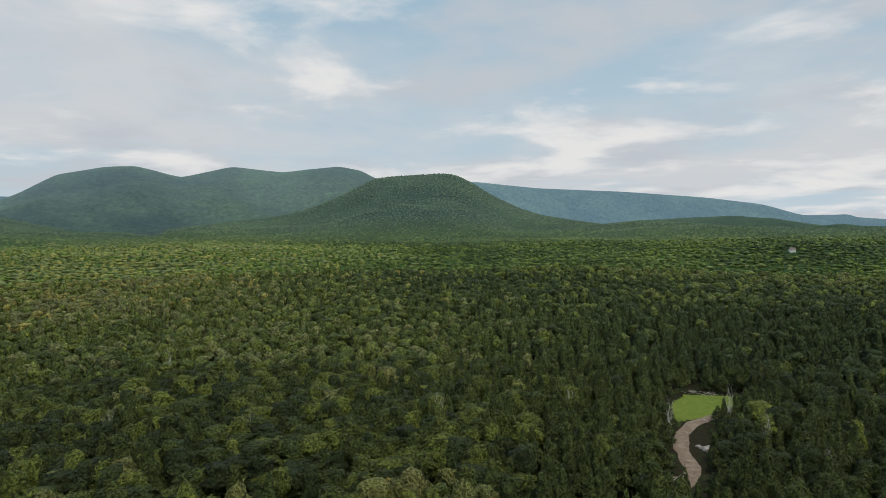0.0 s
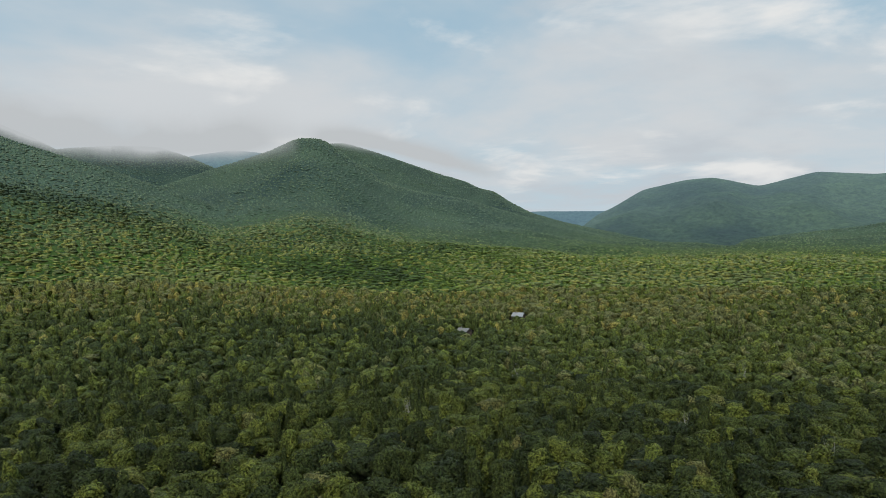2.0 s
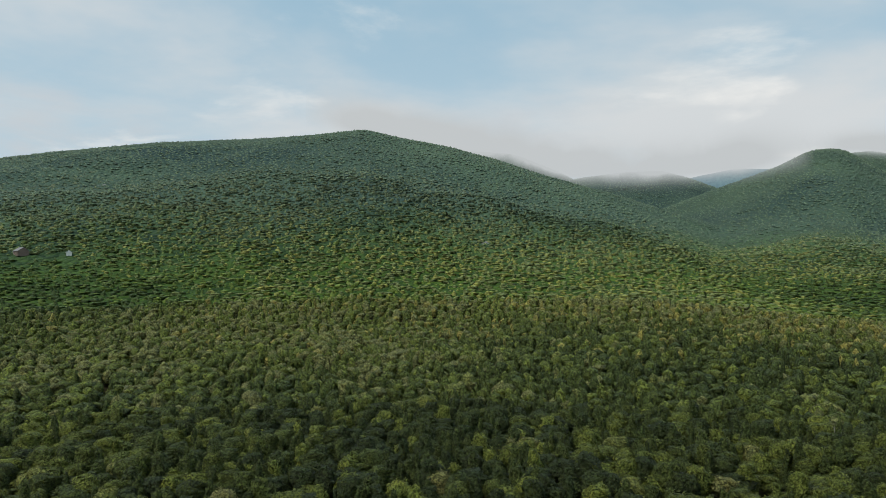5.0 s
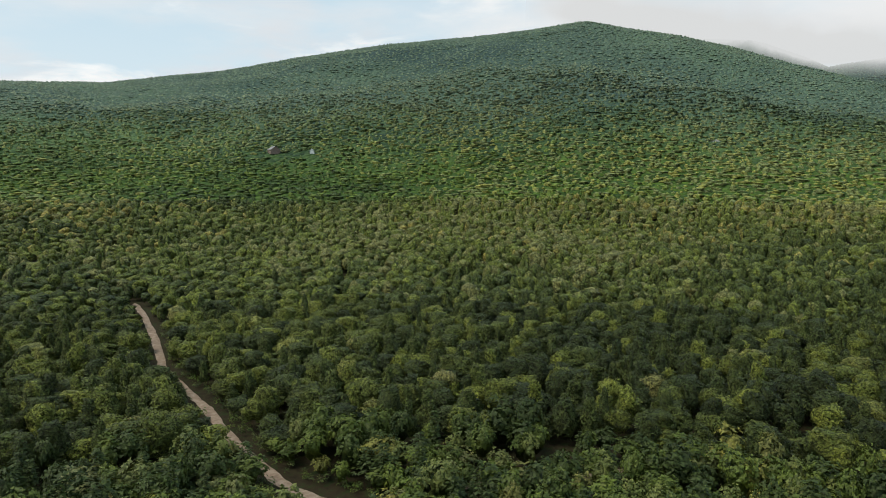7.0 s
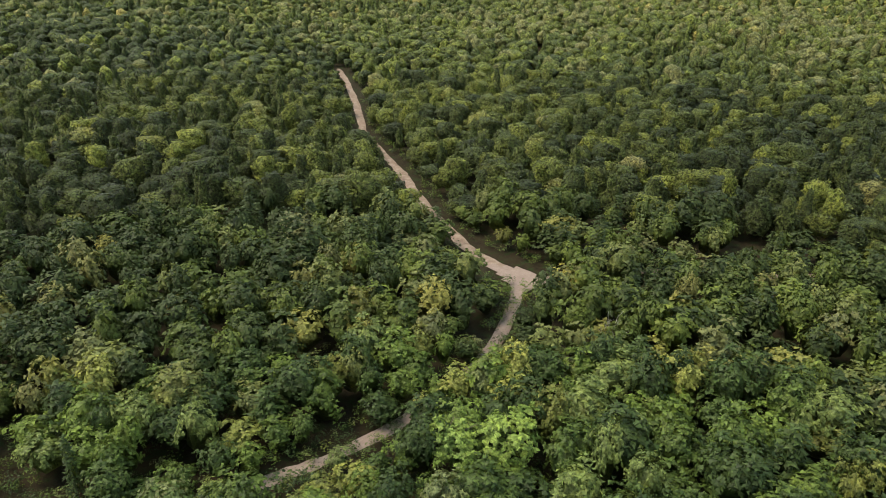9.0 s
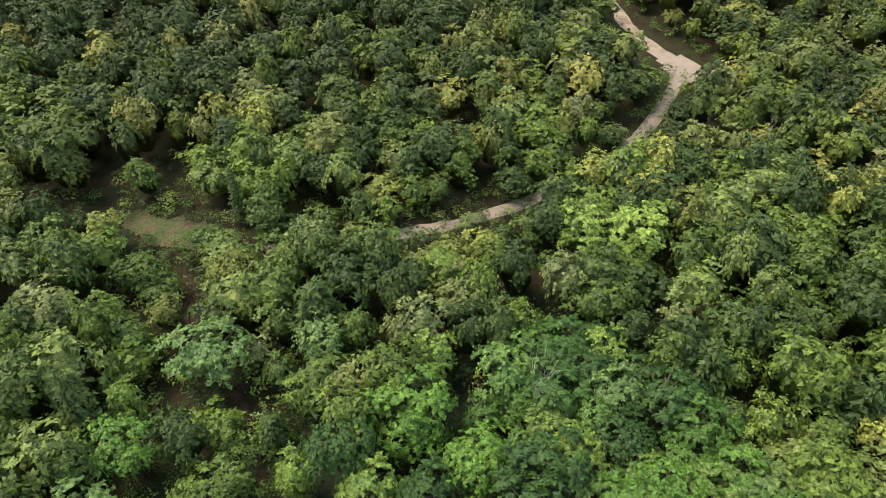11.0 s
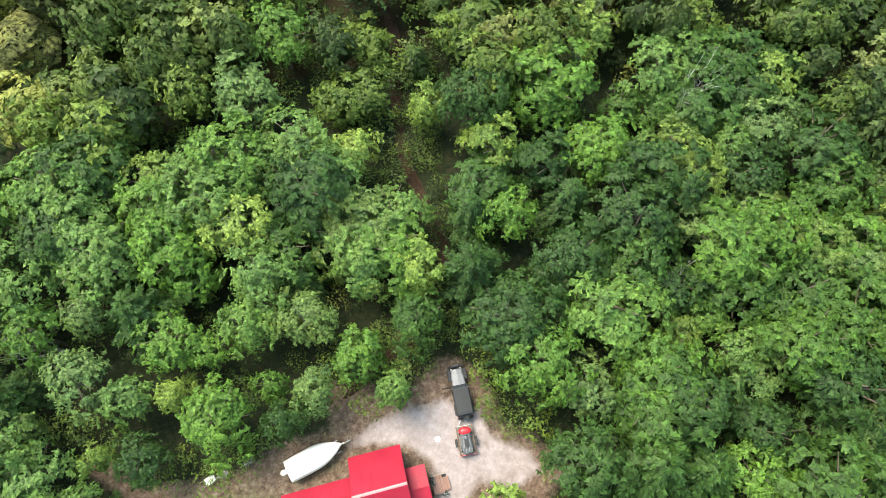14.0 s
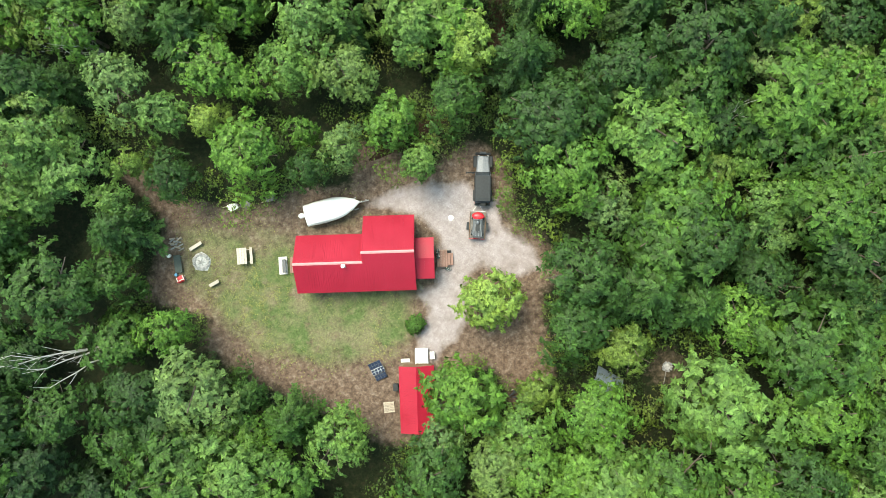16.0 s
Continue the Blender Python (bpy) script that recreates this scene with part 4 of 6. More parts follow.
DARK_TREES = [(11.2, -6.2, 7.4), (11.7, -1.6, 8.5), (17.3, -2.6, 7.8), (0.4, 14.3, 6.4), (-25.6, 7.6, 5.4), (-30.3, 2.4, 6.0), (-31.0, -1.6, 5.6), (-36.0, -3.0, 9.6), (-14.7, -14.8, 5.3),
              (-18.8, -12.4, 4.3), (-13.0, 8.0, 4.4), (21.4, -4.0, 6.2), (-35.6, -13.8, 7.0), (-2.0, -19.2, 7.2), (6.2, 17.7, 6.6)]
GREY_TREES = [(-22.6, -11.9, 8.5), (13.6, 4.8, 6.0), (-10.0, 10.2, 4.6), (-0.8, -17.0, 5.7), (-9.6, 16.5, 6.5), (-30.2, 15.9, 6.7), (3.1, 53.8, 9.5), (28.5, 18.4, 7.2), (-11.9, 42.1, 7.8), (14.9, 49.5, 7.0)]


def open_ground(x, y):
    """How far a place lies outside all clearings, roads and cleared camera sight lines, in metres."""
    return np.minimum.reduce([away_from(x, y, CLEARING, True), away_from(x, y, TRACK) - 0.3, away_from(x, y, [(-27.5, 5.2), (-32, 8.6)]) - 1.6, np.hypot(x - 20.9, y + 10.6) - 2.2, np.hypot(x - 3.0, y - 10.0) - 2.2,
                              away_from(x, y, ROAD) - 2.4, away_from(x, y, ROAD_SIDE) + 0.2, away_from(x, y, ROAD_EAST) + 0.3, away_from(x, y, ROAD_FAR) - 1.6,
                              away_from(x, y, MEADOW, True), away_from(x, y, GLADE, True) + 1.6, away_from(x, y, SIGHT) - 4.2, away_from(x, y, [(105, 90), (106, 76)]) - 5])


def scatter(spacing, x0, x1, y0, y1, seed, keep):
    """Jittered places that pass keep(x, y)."""
    rng = np.random.default_rng(seed)
    x, y = np.meshgrid(np.arange(x0, x1, spacing), np.arange(y0, y1, spacing), indexing="ij")
    x[:, 1::2] += spacing / 2
    x = (x + rng.uniform(-0.42, 0.42, x.shape) * spacing).reshape(-1)
    y = (y + rng.uniform(-0.42, 0.42, y.shape) * spacing).reshape(-1)
    ok = keep(x, y)
    return x[ok], y[ok]


def tones(x, y, rng):
    """Mixed woods: stands of darker and lighter trees, and a few yellowing ones."""
    stand = grid_noise(x, y, 90, 12, 4)
    # the last term darkens woods past 90 m, painting in lens vignetting
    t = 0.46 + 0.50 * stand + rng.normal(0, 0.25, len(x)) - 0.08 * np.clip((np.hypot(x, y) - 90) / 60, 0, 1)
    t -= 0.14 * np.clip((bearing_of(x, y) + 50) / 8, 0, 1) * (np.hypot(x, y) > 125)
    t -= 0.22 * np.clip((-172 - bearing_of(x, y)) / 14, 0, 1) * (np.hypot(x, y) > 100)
    odd = rng.uniform(0, 1, len(x))
    t = np.where(odd < 0.12, rng.uniform(0.70, 0.86, len(x)), np.clip(t, 0.14, 0.68))
    return np.where(odd > 0.965, rng.uniform(0.88, 0.99, len(x)), t)


def conifer_share(x, y):
    pines = 0.6 * np.clip((-166 - bearing_of(x, y)) / 8, 0, 1) * np.clip((520 - np.hypot(x, y)) / 150, 0, 1)
    pines += 0.4 * np.clip((bearing_of(x, y) + 46) / 8, 0, 1) * np.clip((np.hypot(x, y) - 120) / 50, 0, 1) * np.clip((420 - np.hypot(x, y)) / 150, 0, 1)
    return np.clip(0.14 + 0.5 * grid_noise(x, y, 130, 21, 3) + pines, 0.03, 0.85)


def near_part(x, y):
    return (np.abs(x) < 45) & (y > -27) & (y < 37)


def make_near_trees():
    rng = np.random.default_rng(5)
    taken = []
    for spots, low, high in ((YELLOW_TREES, 0.85, 0.97), (LIGHT_TREES, 0.52, 0.68), (DARK_TREES, 0.14, 0.34), (GREY_TREES, 0.70, 0.80)):
        for n, (x, y, width) in enumerate(spots):
            shape = (2, 0, 4)[n % 3] if spots is YELLOW_TREES else (1, 3, 0, 2)[n % 4] if spots is LIGHT_TREES else (0, 1, 6)[n % 3] if spots is DARK_TREES else (5, 3)[n % 2]
            height = np.clip(4.6 + width * 0.75 + rng.uniform(-0.7, 0.9), 4.5, 11.5)
            if away_from(np.array([x]), np.array([y]), CLEARING, True)[0] < 0.5:
                height = min(height, 7.5)
            plant(x, y, width, float(height), float(rng.uniform(low, high)), shape, float(rng.uniform(0, 360)))
            taken.append((x, y, width))
    taken = np.array(taken)

    def free(x, y):
        gap = np.hypot(x[:, None] - taken[:, 0], y[:, None] - taken[:, 1]) - taken[:, 2] * 0.5
        return near_part(x, y) & (open_ground(x, y) > 1.5) & (gap.min(1) > 0.7)

    x, y = scatter(4.15, -48, 48, -32, 58, 11, free)
    tone, cone = tones(x, y, rng), conifer_share(x, y)
    for n in range(min(len(x), 300)):
        width = float(rng.uniform(5.4, 9.8))
        shape = int(rng.integers(6, 8)) if rng.uniform() < cone[n] * 0.6 else (0, 1, 2, 3, 4, 5, 8, 9, 10)[int(rng.integers(0, 9))]
        if x[n] < -24 and y[n] < 6:         # deep shade on this side, put into the leaf tone
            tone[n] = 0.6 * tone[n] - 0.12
        if shape in (6, 7):
            tone[n] = min(tone[n], 0.2)
            width *= 0.8
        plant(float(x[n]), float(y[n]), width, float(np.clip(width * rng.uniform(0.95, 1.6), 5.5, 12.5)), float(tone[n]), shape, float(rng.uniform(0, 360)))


def in_view(x, y, low=-203, high=40):
    b = bearing_of(x, y)
    return (b > low) & (b < high)


def forest(name, label, templates, cones, spacing, r0, r1, seed, material, width, keep=None, low=-203, high=40, lean=1.0):
    """A wood as one mesh: a template of triangles set down at many places."""
    rng = np.random.default_rng(seed)

    def ok(x, y):
        r = np.hypot(x, y)
        good = (r >= r0) & (r < r1) & in_view(x, y, low, high)
        good[good] &= ~near_part(x[good], y[good])
        if r0 < 320:
            good[good] &= open_ground(x[good], y[good]) > 1.5
        if r0 < 140:
            good[good] &= height_cap(x[good], y[good]) > 3.5
        if keep is not None:
            good[good] &= keep(x[good], y[good])
        return good

    x, y = scatter(spacing, -r1, r1, -r1, r1, seed, ok)
    z = land(x, y) + (4.5 if r0 > 1200 else 0.0)
    tone, cone = tones(x, y, rng), rng.uniform(0, 1, len(x)) < conifer_share(x, y)
    # broadleaf tones at 160 to 300 m are lowered to paint in vignetting
    tone = np.where(cone, np.minimum(tone, 0.22), 0.24 + 0.8 * (tone - 0.4) if 140 < r0 < 290 else tone)
    if r0 > 290:        # far off the odd yellow tree is lost among the rest
        away = np.hypot(x, y)
        sunny = np.clip((away - 380) / 480, 0, 1) * np.clip((1500 - away) / 350, 0, 1)     # a sunlit belt below the mountains, painted into the tone
        belt = np.clip(0.85 + 1.4 * grid_noise(x, y, 330, 41, 3), 0, 1.2)
        tone = np.clip((0.42 if r0 < 400 else 0.36) + 0.46 * belt * sunny * np.clip((bearing_of(x, y) + 165) / 30, 0, 1) + (0.7 if r0 < 600 else 0.6) * (tone - 0.42) + 0.3 * grid_noise(x, y, 210, 57, 3), 0.10, 0.70)
        # sunlit crowns within the belt, painted yellow-green
        gold = belt * sunny * np.clip((bearing_of(x, y) + 165) / 30, 0, 1) * 0.36
        tone = np.where(rng.uniform(0, 1, len(x)) < gold, rng.uniform(0.89, 0.95, len(x)), tone)
    wide = width * (rng.uniform(0.66, 1.3, len(x)) if r0 < 600 else rng.uniform(0.5, 1.4, len(x))) * np.where(cone, 0.8, 1.0) / 5.6
    tall = (rng.uniform(5.6, 11.4, len(x)) if r0 < 100 else rng.uniform(6.8, 11.4, len(x)) if r0 < 600 else rng.uniform(7.2, 11.0, len(x))) / 10 * lean
    if r0 < 320:
        edge = np.clip((open_ground(x, y) - 1.5) / 8, 0, 1)
        tall *= 0.55 + 0.45 * edge
        wide *= 0.75 + 0.25 * edge
    if r0 < 140:
        tall = np.minimum(tall, height_cap(x, y) / 10.5)
    turn = rng.uniform(0, 2 * np.pi, len(x))
    pick = np.where(cone, len(templates) + rng.integers(0, len(cones), len(x)), rng.integers(0, len(templates), len(x)))
    far_haze = haze_share(x, y, z)
    batches, shades, heights, faces, normals, count = [], [], [], [], [], 0
    for n, (shape, rest) in enumerate(list(templates) + list(cones)):
        here = pick == n
        solid = shape.ndim == 2         # points and faces; else loose triangles and their ways
        c, s, w, h, x0, y0, z0 = (v[here].reshape((-1,) + (1,) * (shape.ndim - 1)) for v in (np.cos(turn), np.sin(turn), wide, tall, x, y, z))
        px, py, pz = shape[None, ..., 0], shape[None, ..., 1], shape[None, ..., 2]
        batches.append(np.stack([(px * c - py * s) * w + x0, (px * s + py * c) * w + y0, pz * h + z0], -1).reshape((-1, 3) if solid else (-1, 3, 3)))
        if solid:
            faces.append((rest[None] + (count + len(shape) * np.arange(here.sum()))[:, None, None]).reshape(-1, 3))
            count += len(batches[-1])
        else:
            ways = corners(rest)
            normals.append(np.stack([ways[..., 0] * c - ways[..., 1] * s, ways[..., 0] * s + ways[..., 1] * c, ways[..., 2] + 0 * c], -1).reshape(-1, 3, 3))
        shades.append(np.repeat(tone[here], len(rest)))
        heights.append(np.repeat(far_haze[here], len(rest)))
    batches, shades, heights = np.concatenate(batches), np.concatenate(shades), np.concatenate(heights)
    me = raw_trees(name, batches, np.concatenate(faces), material, shades, heights) if faces else raw_mesh(name, batches, material, shades, far_haze=heights, ways=np.concatenate(normals))
    tagged(new(name, me), label, "forest", kind="stuff")


def ringed(rings, peak):
    """Points and triangles of a crown from rings of points and its top."""
    sides = len(rings[0])
    points = [p for ring in rings for p in ring] + [peak]
    faces = []
    for n in range(len(rings) - 1):
        for k in range(sides):
            a, b, up = n * sides + k, n * sides + (k + 1) % sides, sides
            faces += [(a, b, a + up), (b, b + up, a + up)]
    base = (len(rings) - 1) * sides
    faces += [(base + k, base + (k + 1) % sides, len(points) - 1) for k in range(sides)]
    return np.array(points, float), np.array(faces)


# places seen between the trees: x, y, half width, and the height above which they show
OPEN_VIEWS = [(38.5, 64.2, 1.8, 0), (48.7, 62.3, 0.5, 0), (105, 81, 4, 0), (85, 66, 0.9, 0), (91, 70, 0.8, 0), (98, 74, 1.2, 0), (6, 85, 4.5, 0), (51.8, 47.6, 3.0, 4), (57.5, 43.3, 3.4, 4),
              (28.2, 50.1, 1.3, 4), (-5.8, 53.7, 2.2, 4), (10.1, 45.0, 2.0, 4), (25.3, 41.0, 2.6, 4), (3.1, 53.8, 4.0, 4), (-7.5, 47.5, 3.4, 4), (-11.9, 42.1, 3.2, 4), (14.9, 49.5, 3.0, 4)]


def height_cap(x, y):
    """How tall a tree may be, so that clearings and lone trees stay in the camera's view."""
    cap = np.full(x.shape, 99.0)
    for px, py, half, base in OPEN_VIEWS:
        away = math.hypot(px, py)
        ux, uy = -px / away, -py / away
        along, side = (x - px) * ux + (y - py) * uy, np.abs((x - px) * uy - (y - py) * ux)
        here = (side < half + (0.8 if base else 2.6)) & (along > (-half if base else -half - 2.0)) & (along < (half + 4 if base else 17))
        cap = np.where(here, np.minimum(cap, base * (along > half + 2.0) + np.maximum(along - 2.0, 0) * EYE / away * 0.85), cap)
    return cap


LANES = [[(457, -327), (428, -306)], [(418, -252), (392, -236)], [(699, 622), (668, 594)], [(722, 578), (694, 556)], [(675, 640), (715, 575)], [(-187, -929), (-178, -885)]]


def clear_of_houses(x, y):
    """Whether a tree may stand here: not on or close before a house."""
    return np.minimum.reduce([away_from(x, y, lane) for lane in LANES]) > 8


def seen_near(x, y):
    """The side of the woods over which the camera tilts down."""
    b = bearing_of(x, y)
    return (b > -106) & (b < 24) | (np.hypot(x, y) < 62)


def make_woods():
    broad = ["round", "wide", "plume", "star", "young"]
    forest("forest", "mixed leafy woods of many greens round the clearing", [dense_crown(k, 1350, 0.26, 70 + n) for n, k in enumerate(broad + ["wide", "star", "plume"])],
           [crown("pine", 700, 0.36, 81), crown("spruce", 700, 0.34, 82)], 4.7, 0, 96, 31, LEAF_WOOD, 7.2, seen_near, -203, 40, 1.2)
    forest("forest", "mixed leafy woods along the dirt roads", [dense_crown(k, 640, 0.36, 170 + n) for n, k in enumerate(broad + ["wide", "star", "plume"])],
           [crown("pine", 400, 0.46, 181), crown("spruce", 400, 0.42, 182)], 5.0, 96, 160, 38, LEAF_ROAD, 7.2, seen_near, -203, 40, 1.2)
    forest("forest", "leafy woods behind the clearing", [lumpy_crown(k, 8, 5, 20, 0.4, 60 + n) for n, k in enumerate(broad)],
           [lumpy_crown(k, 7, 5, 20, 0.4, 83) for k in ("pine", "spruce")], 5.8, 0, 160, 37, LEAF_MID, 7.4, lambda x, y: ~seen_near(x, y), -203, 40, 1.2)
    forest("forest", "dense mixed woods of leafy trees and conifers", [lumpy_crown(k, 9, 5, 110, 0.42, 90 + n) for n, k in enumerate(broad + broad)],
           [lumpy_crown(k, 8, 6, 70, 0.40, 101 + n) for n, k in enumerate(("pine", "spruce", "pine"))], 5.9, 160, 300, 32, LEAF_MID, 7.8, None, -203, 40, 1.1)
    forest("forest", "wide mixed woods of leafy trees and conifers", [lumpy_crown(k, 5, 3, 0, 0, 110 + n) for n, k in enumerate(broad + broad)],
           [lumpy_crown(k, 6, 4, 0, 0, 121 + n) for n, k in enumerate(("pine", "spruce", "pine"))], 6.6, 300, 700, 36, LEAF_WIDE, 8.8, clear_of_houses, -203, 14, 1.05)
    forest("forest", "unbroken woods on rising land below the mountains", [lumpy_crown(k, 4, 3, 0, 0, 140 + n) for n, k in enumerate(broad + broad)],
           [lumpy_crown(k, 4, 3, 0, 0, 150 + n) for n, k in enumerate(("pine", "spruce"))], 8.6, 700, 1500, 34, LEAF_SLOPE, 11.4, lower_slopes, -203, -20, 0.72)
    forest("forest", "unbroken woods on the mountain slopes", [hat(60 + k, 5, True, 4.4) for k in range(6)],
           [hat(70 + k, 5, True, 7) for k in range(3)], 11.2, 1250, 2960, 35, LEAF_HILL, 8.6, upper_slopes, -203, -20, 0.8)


def lower_slopes(x, y):
    """Full crowns thin out up the slopes, where only the tops of the trees show."""
    return clear_of_houses(x, y) & (0.5 + 0.5 * grid_noise(x, y, 2.0, 23, 1) > (np.hypot(x, y) - 1150) / 350)


def upper_slopes(x, y):
    """The far sides of the nearer ridges stay out of sight."""
    r, b = np.hypot(x, y), bearing_of(x, y)
    return (r < 2150) | ((b > -136) & (b < -86)) | ((b > -182) & (b < -144))


def hat(seed, sides, cone=False, top=11.5):
    """A small tree top, for slopes far away."""
    rng = random.Random(seed)
    ring = [(math.cos(6.283 * k / sides) * 2.8 * rng.uniform(0.8, 1.2), math.sin(6.283 * k / sides) * 2.8 * rng.uniform(0.8, 1.2), rng.uniform(-0.5, 1.2)) for k in range(sides)]
    if cone:
        return ringed([ring], (0, 0, top))
    up = [(x * 0.86 * rng.uniform(0.8, 1.1), y * 0.86 * rng.uniform(0.8, 1.1), rng.uniform(3.0, 4.4)) for x, y, _ in ring]
    return ringed([ring, up], (0, 0, 5.9))


# far crowns, about 10 m high and 5.6 m wide: width at heights from the lowest boughs up, and how lumpy
OUTLINES = {"round": ([0.62, 0.96, 1.02, 0.86, 0.52], 2.6, 9.4, 0.30), "wide": ([0.60, 1.02, 1.10, 0.95, 0.60], 3.2, 9.0, 0.34), "plume": ([0.55, 0.82, 0.92, 0.80, 0.46], 2.0, 10.4, 0.30),
            "young": ([0.60, 0.86, 0.80, 0.58, 0.30], 1.8, 10.2, 0.24), "star": ([0.50, 0.98, 1.08, 0.84, 0.44], 3.0, 9.6, 0.44),
            "pine": ([0.80, 0.92, 0.66, 0.42, 0.18], 2.2, 11.0, 0.42), "spruce": ([0.86, 0.72, 0.52, 0.32, 0.12], 1.2, 12.0, 0.34)}


def lumpy_crown(kind, sides, levels, leaves, size, seed):
    """The closed crown of a tree farther off, swelling and sinking from bough to bough, with loose sprays round it; points and triangles."""
    rng = np.random.default_rng(seed)
    widths, low, top, rough = OUTLINES[kind]
    shift = rng.uniform(0, 90, 3)
    rings = []
    for k in range(levels):
        h = k / (levels - 0.35)
        w = np.interp(h, np.linspace(0, 1, 5), widths) * 2.6
        ring = []
        for j in range(sides):
            a = 2 * math.pi * (j + 0.5 * (k % 2)) / sides + rng.normal(0, 0.10)
            p = Vector((math.cos(a) * w, math.sin(a) * w, low + (top - low) * h))
            swell = 1 + rough * (1.25 if leaves else 1.0) * (noise.noise(p * 0.62 + Vector(shift)) * 1.3 + noise.noise(p * 1.5 + Vector(shift)) * 1.0 + rng.normal(0, 0.34))
            ring.append((p.x * swell, p.y * swell, p.z + (top - low) / levels * rng.uniform(-0.28, 0.28) + 0.7 * (swell - 1) * h))
        rings.append(ring)
    points, faces = ringed(rings, (rng.normal(0, 0.3), rng.normal(0, 0.3), top + rng.uniform(-0.3, 0.5)))
    if leaves:
        pick = faces[rng.integers(sides, len(faces), leaves)]
        mid = points[pick].mean(1)
        out = unit(mid - [0, 0, low + 2])
        tris = kites(mid + out * rng.uniform(0.0, 0.6, (leaves, 1)), unit(out * 0.8 + [0, 0, 0.35] + rng.normal(0, 0.45, (leaves, 3))), out * 0.8 + ball(rng, leaves) * 0.8 + [0, 0, 0.3], size, rng, 1.5)
        faces = np.concatenate([faces, len(points) + np.arange(leaves * 3).reshape(-1, 3)])
        points = np.concatenate([points, tris.reshape(-1, 3)])
    return points, faces


def dense_crown(kind, count, size, seed):
    """A crown of leaf sprays round a closed heart, added unseen to block light and sight; triangles and the way each
    corner faces.
    """
    points, faces = lumpy_crown(kind, 6, 4, 0, 0, seed)
    heart, sprays = fitted(points[faces]) * [0.58, 0.58, 0.78], broad_crown(kind, count, size, seed)
    return np.concatenate([heart, sprays[0]]), np.concatenate([unit(heart - [0, 0, BROAD[kind][5] - 0.8]), corners(sprays[1])])


def make_undergrowth():
    """Bushes and saplings between the trunks and along the edges of the clearing and roads."""
    kinds = ("round", "wide", "young", "star")
    bushes = [crown(k, 84, 0.40, 200 + n) for n, k in enumerate(kinds)] + [crown(k, 250, 0.20, 210 + n) for n, k in enumerate(kinds)]
    rng = np.random.default_rng(77)

    def under(x, y):
        good = (np.hypot(x, y) < 72) & in_view(x, y, -203, 60) | (np.hypot(x, y) < 105) & in_view(x, y, -60, 12)
        good[good] &= open_ground(x[good], y[good]) > 0.7
        return good

    def rim(x, y):
        good = (np.hypot(x, y) < 48) & (np.abs(x) < 46)
        gap = open_ground(x[good], y[good])
        good[good] = (gap > 0.0) & (gap < 3.4) & (np.hypot(x[good] + 11.8, y[good] - 6.2) > 4.2)
        return good

    def verge(x, y):
        good = (np.hypot(x, y) < 295) & (np.hypot(x, y) > 60)
        gap = open_ground(x[good], y[good])
        good[good] = (gap > 0.1) & (gap < 4.0)
        return good

    def low_wood(x, y):
        good = (np.hypot(x, y) < 150) & (np.hypot(x, y) > 45) & in_view(x, y, -100, 10)
        good[good] &= height_cap(x[good], y[good]) < 7
        good[good] &= open_ground(x[good], y[good]) > 0.6
        return good

    spots = [scatter(2.1, -48, 48, -48, 48, 81, rim), scatter(2.6, -150, 150, -150, 150, 80, low_wood), scatter(3.2, -105, 105, -75, 105, 78, under), scatter(2.6, -295, 295, -295, 295, 79, verge)]
    x, y = np.concatenate([s[0] for s in spots]), np.concatenate([s[1] for s in spots])
    z, tone = land(x, y), np.clip(tones(x, y, rng) - 0.08, 0, 1)
    wide, turn = rng.uniform(0.5, 1.1, len(x)) * np.where(np.hypot(x, y) > 72, 0.7, 1.0), rng.uniform(0, 6.28, len(x))
    pick, batches, shades, normals = rng.integers(0, 4, len(x)) + np.where(np.hypot(x, y) < 46, 4, 0), [], [], []
    for n, bush in enumerate(bushes):
        h = pick == n
        bush, ways = bush[0] * [0.75, 0.75, 0.42] - [0, 0, 0.6], bush[1]
        c, s = np.cos(turn[h])[:, None], np.sin(turn[h])[:, None]
        normals.append(np.stack([ways[:, 0] * c - ways[:, 1] * s, ways[:, 0] * s + ways[:, 1] * c, ways[:, 2] + 0 * c], -1).reshape(-1, 3))
        c, s, w = np.cos(turn[h])[:, None, None], np.sin(turn[h])[:, None, None], wide[h][:, None, None]
        px, py, pz = bush[None, ..., 0], bush[None, ..., 1], bush[None, ..., 2]
        batches.append(np.stack([(px * c - py * s) * w + x[h][:, None, None], (px * s + py * c) * w + y[h][:, None, None], pz * w + z[h][:, None, None]], -1).reshape(-1, 3, 3))
        shades.append(np.repeat(tone[h], len(bush)))
    tagged(new("undergrowth", raw_mesh("undergrowth", np.concatenate(batches), LEAF_WOOD, np.concatenate(shades), ways=np.concatenate(normals))), "low bushes and saplings under the trees", "bushes", kind="stuff")


make_near_trees()
make_woods()
make_undergrowth()


# ---------------------------------------------------------------- the yard's things
def prism(profile, x0, x1, bm=None):
    """A solid with an outline in y and z, drawn out along x."""
    own = bmesh.new()
    ends = [[own.verts.new((x, y, z)) for y, z in profile] for x in (x0, x1)]
    own.faces.new(ends[0][::-1])
    own.faces.new(ends[1])
    for k in range(len(profile)):
        j = (k + 1) % len(profile)
        own.faces.new((ends[0][k], ends[0][j], ends[1][j], ends[1][k]))
    bmesh.ops.recalc_face_normals(own, faces=own.faces)
    return merge(bm, own)


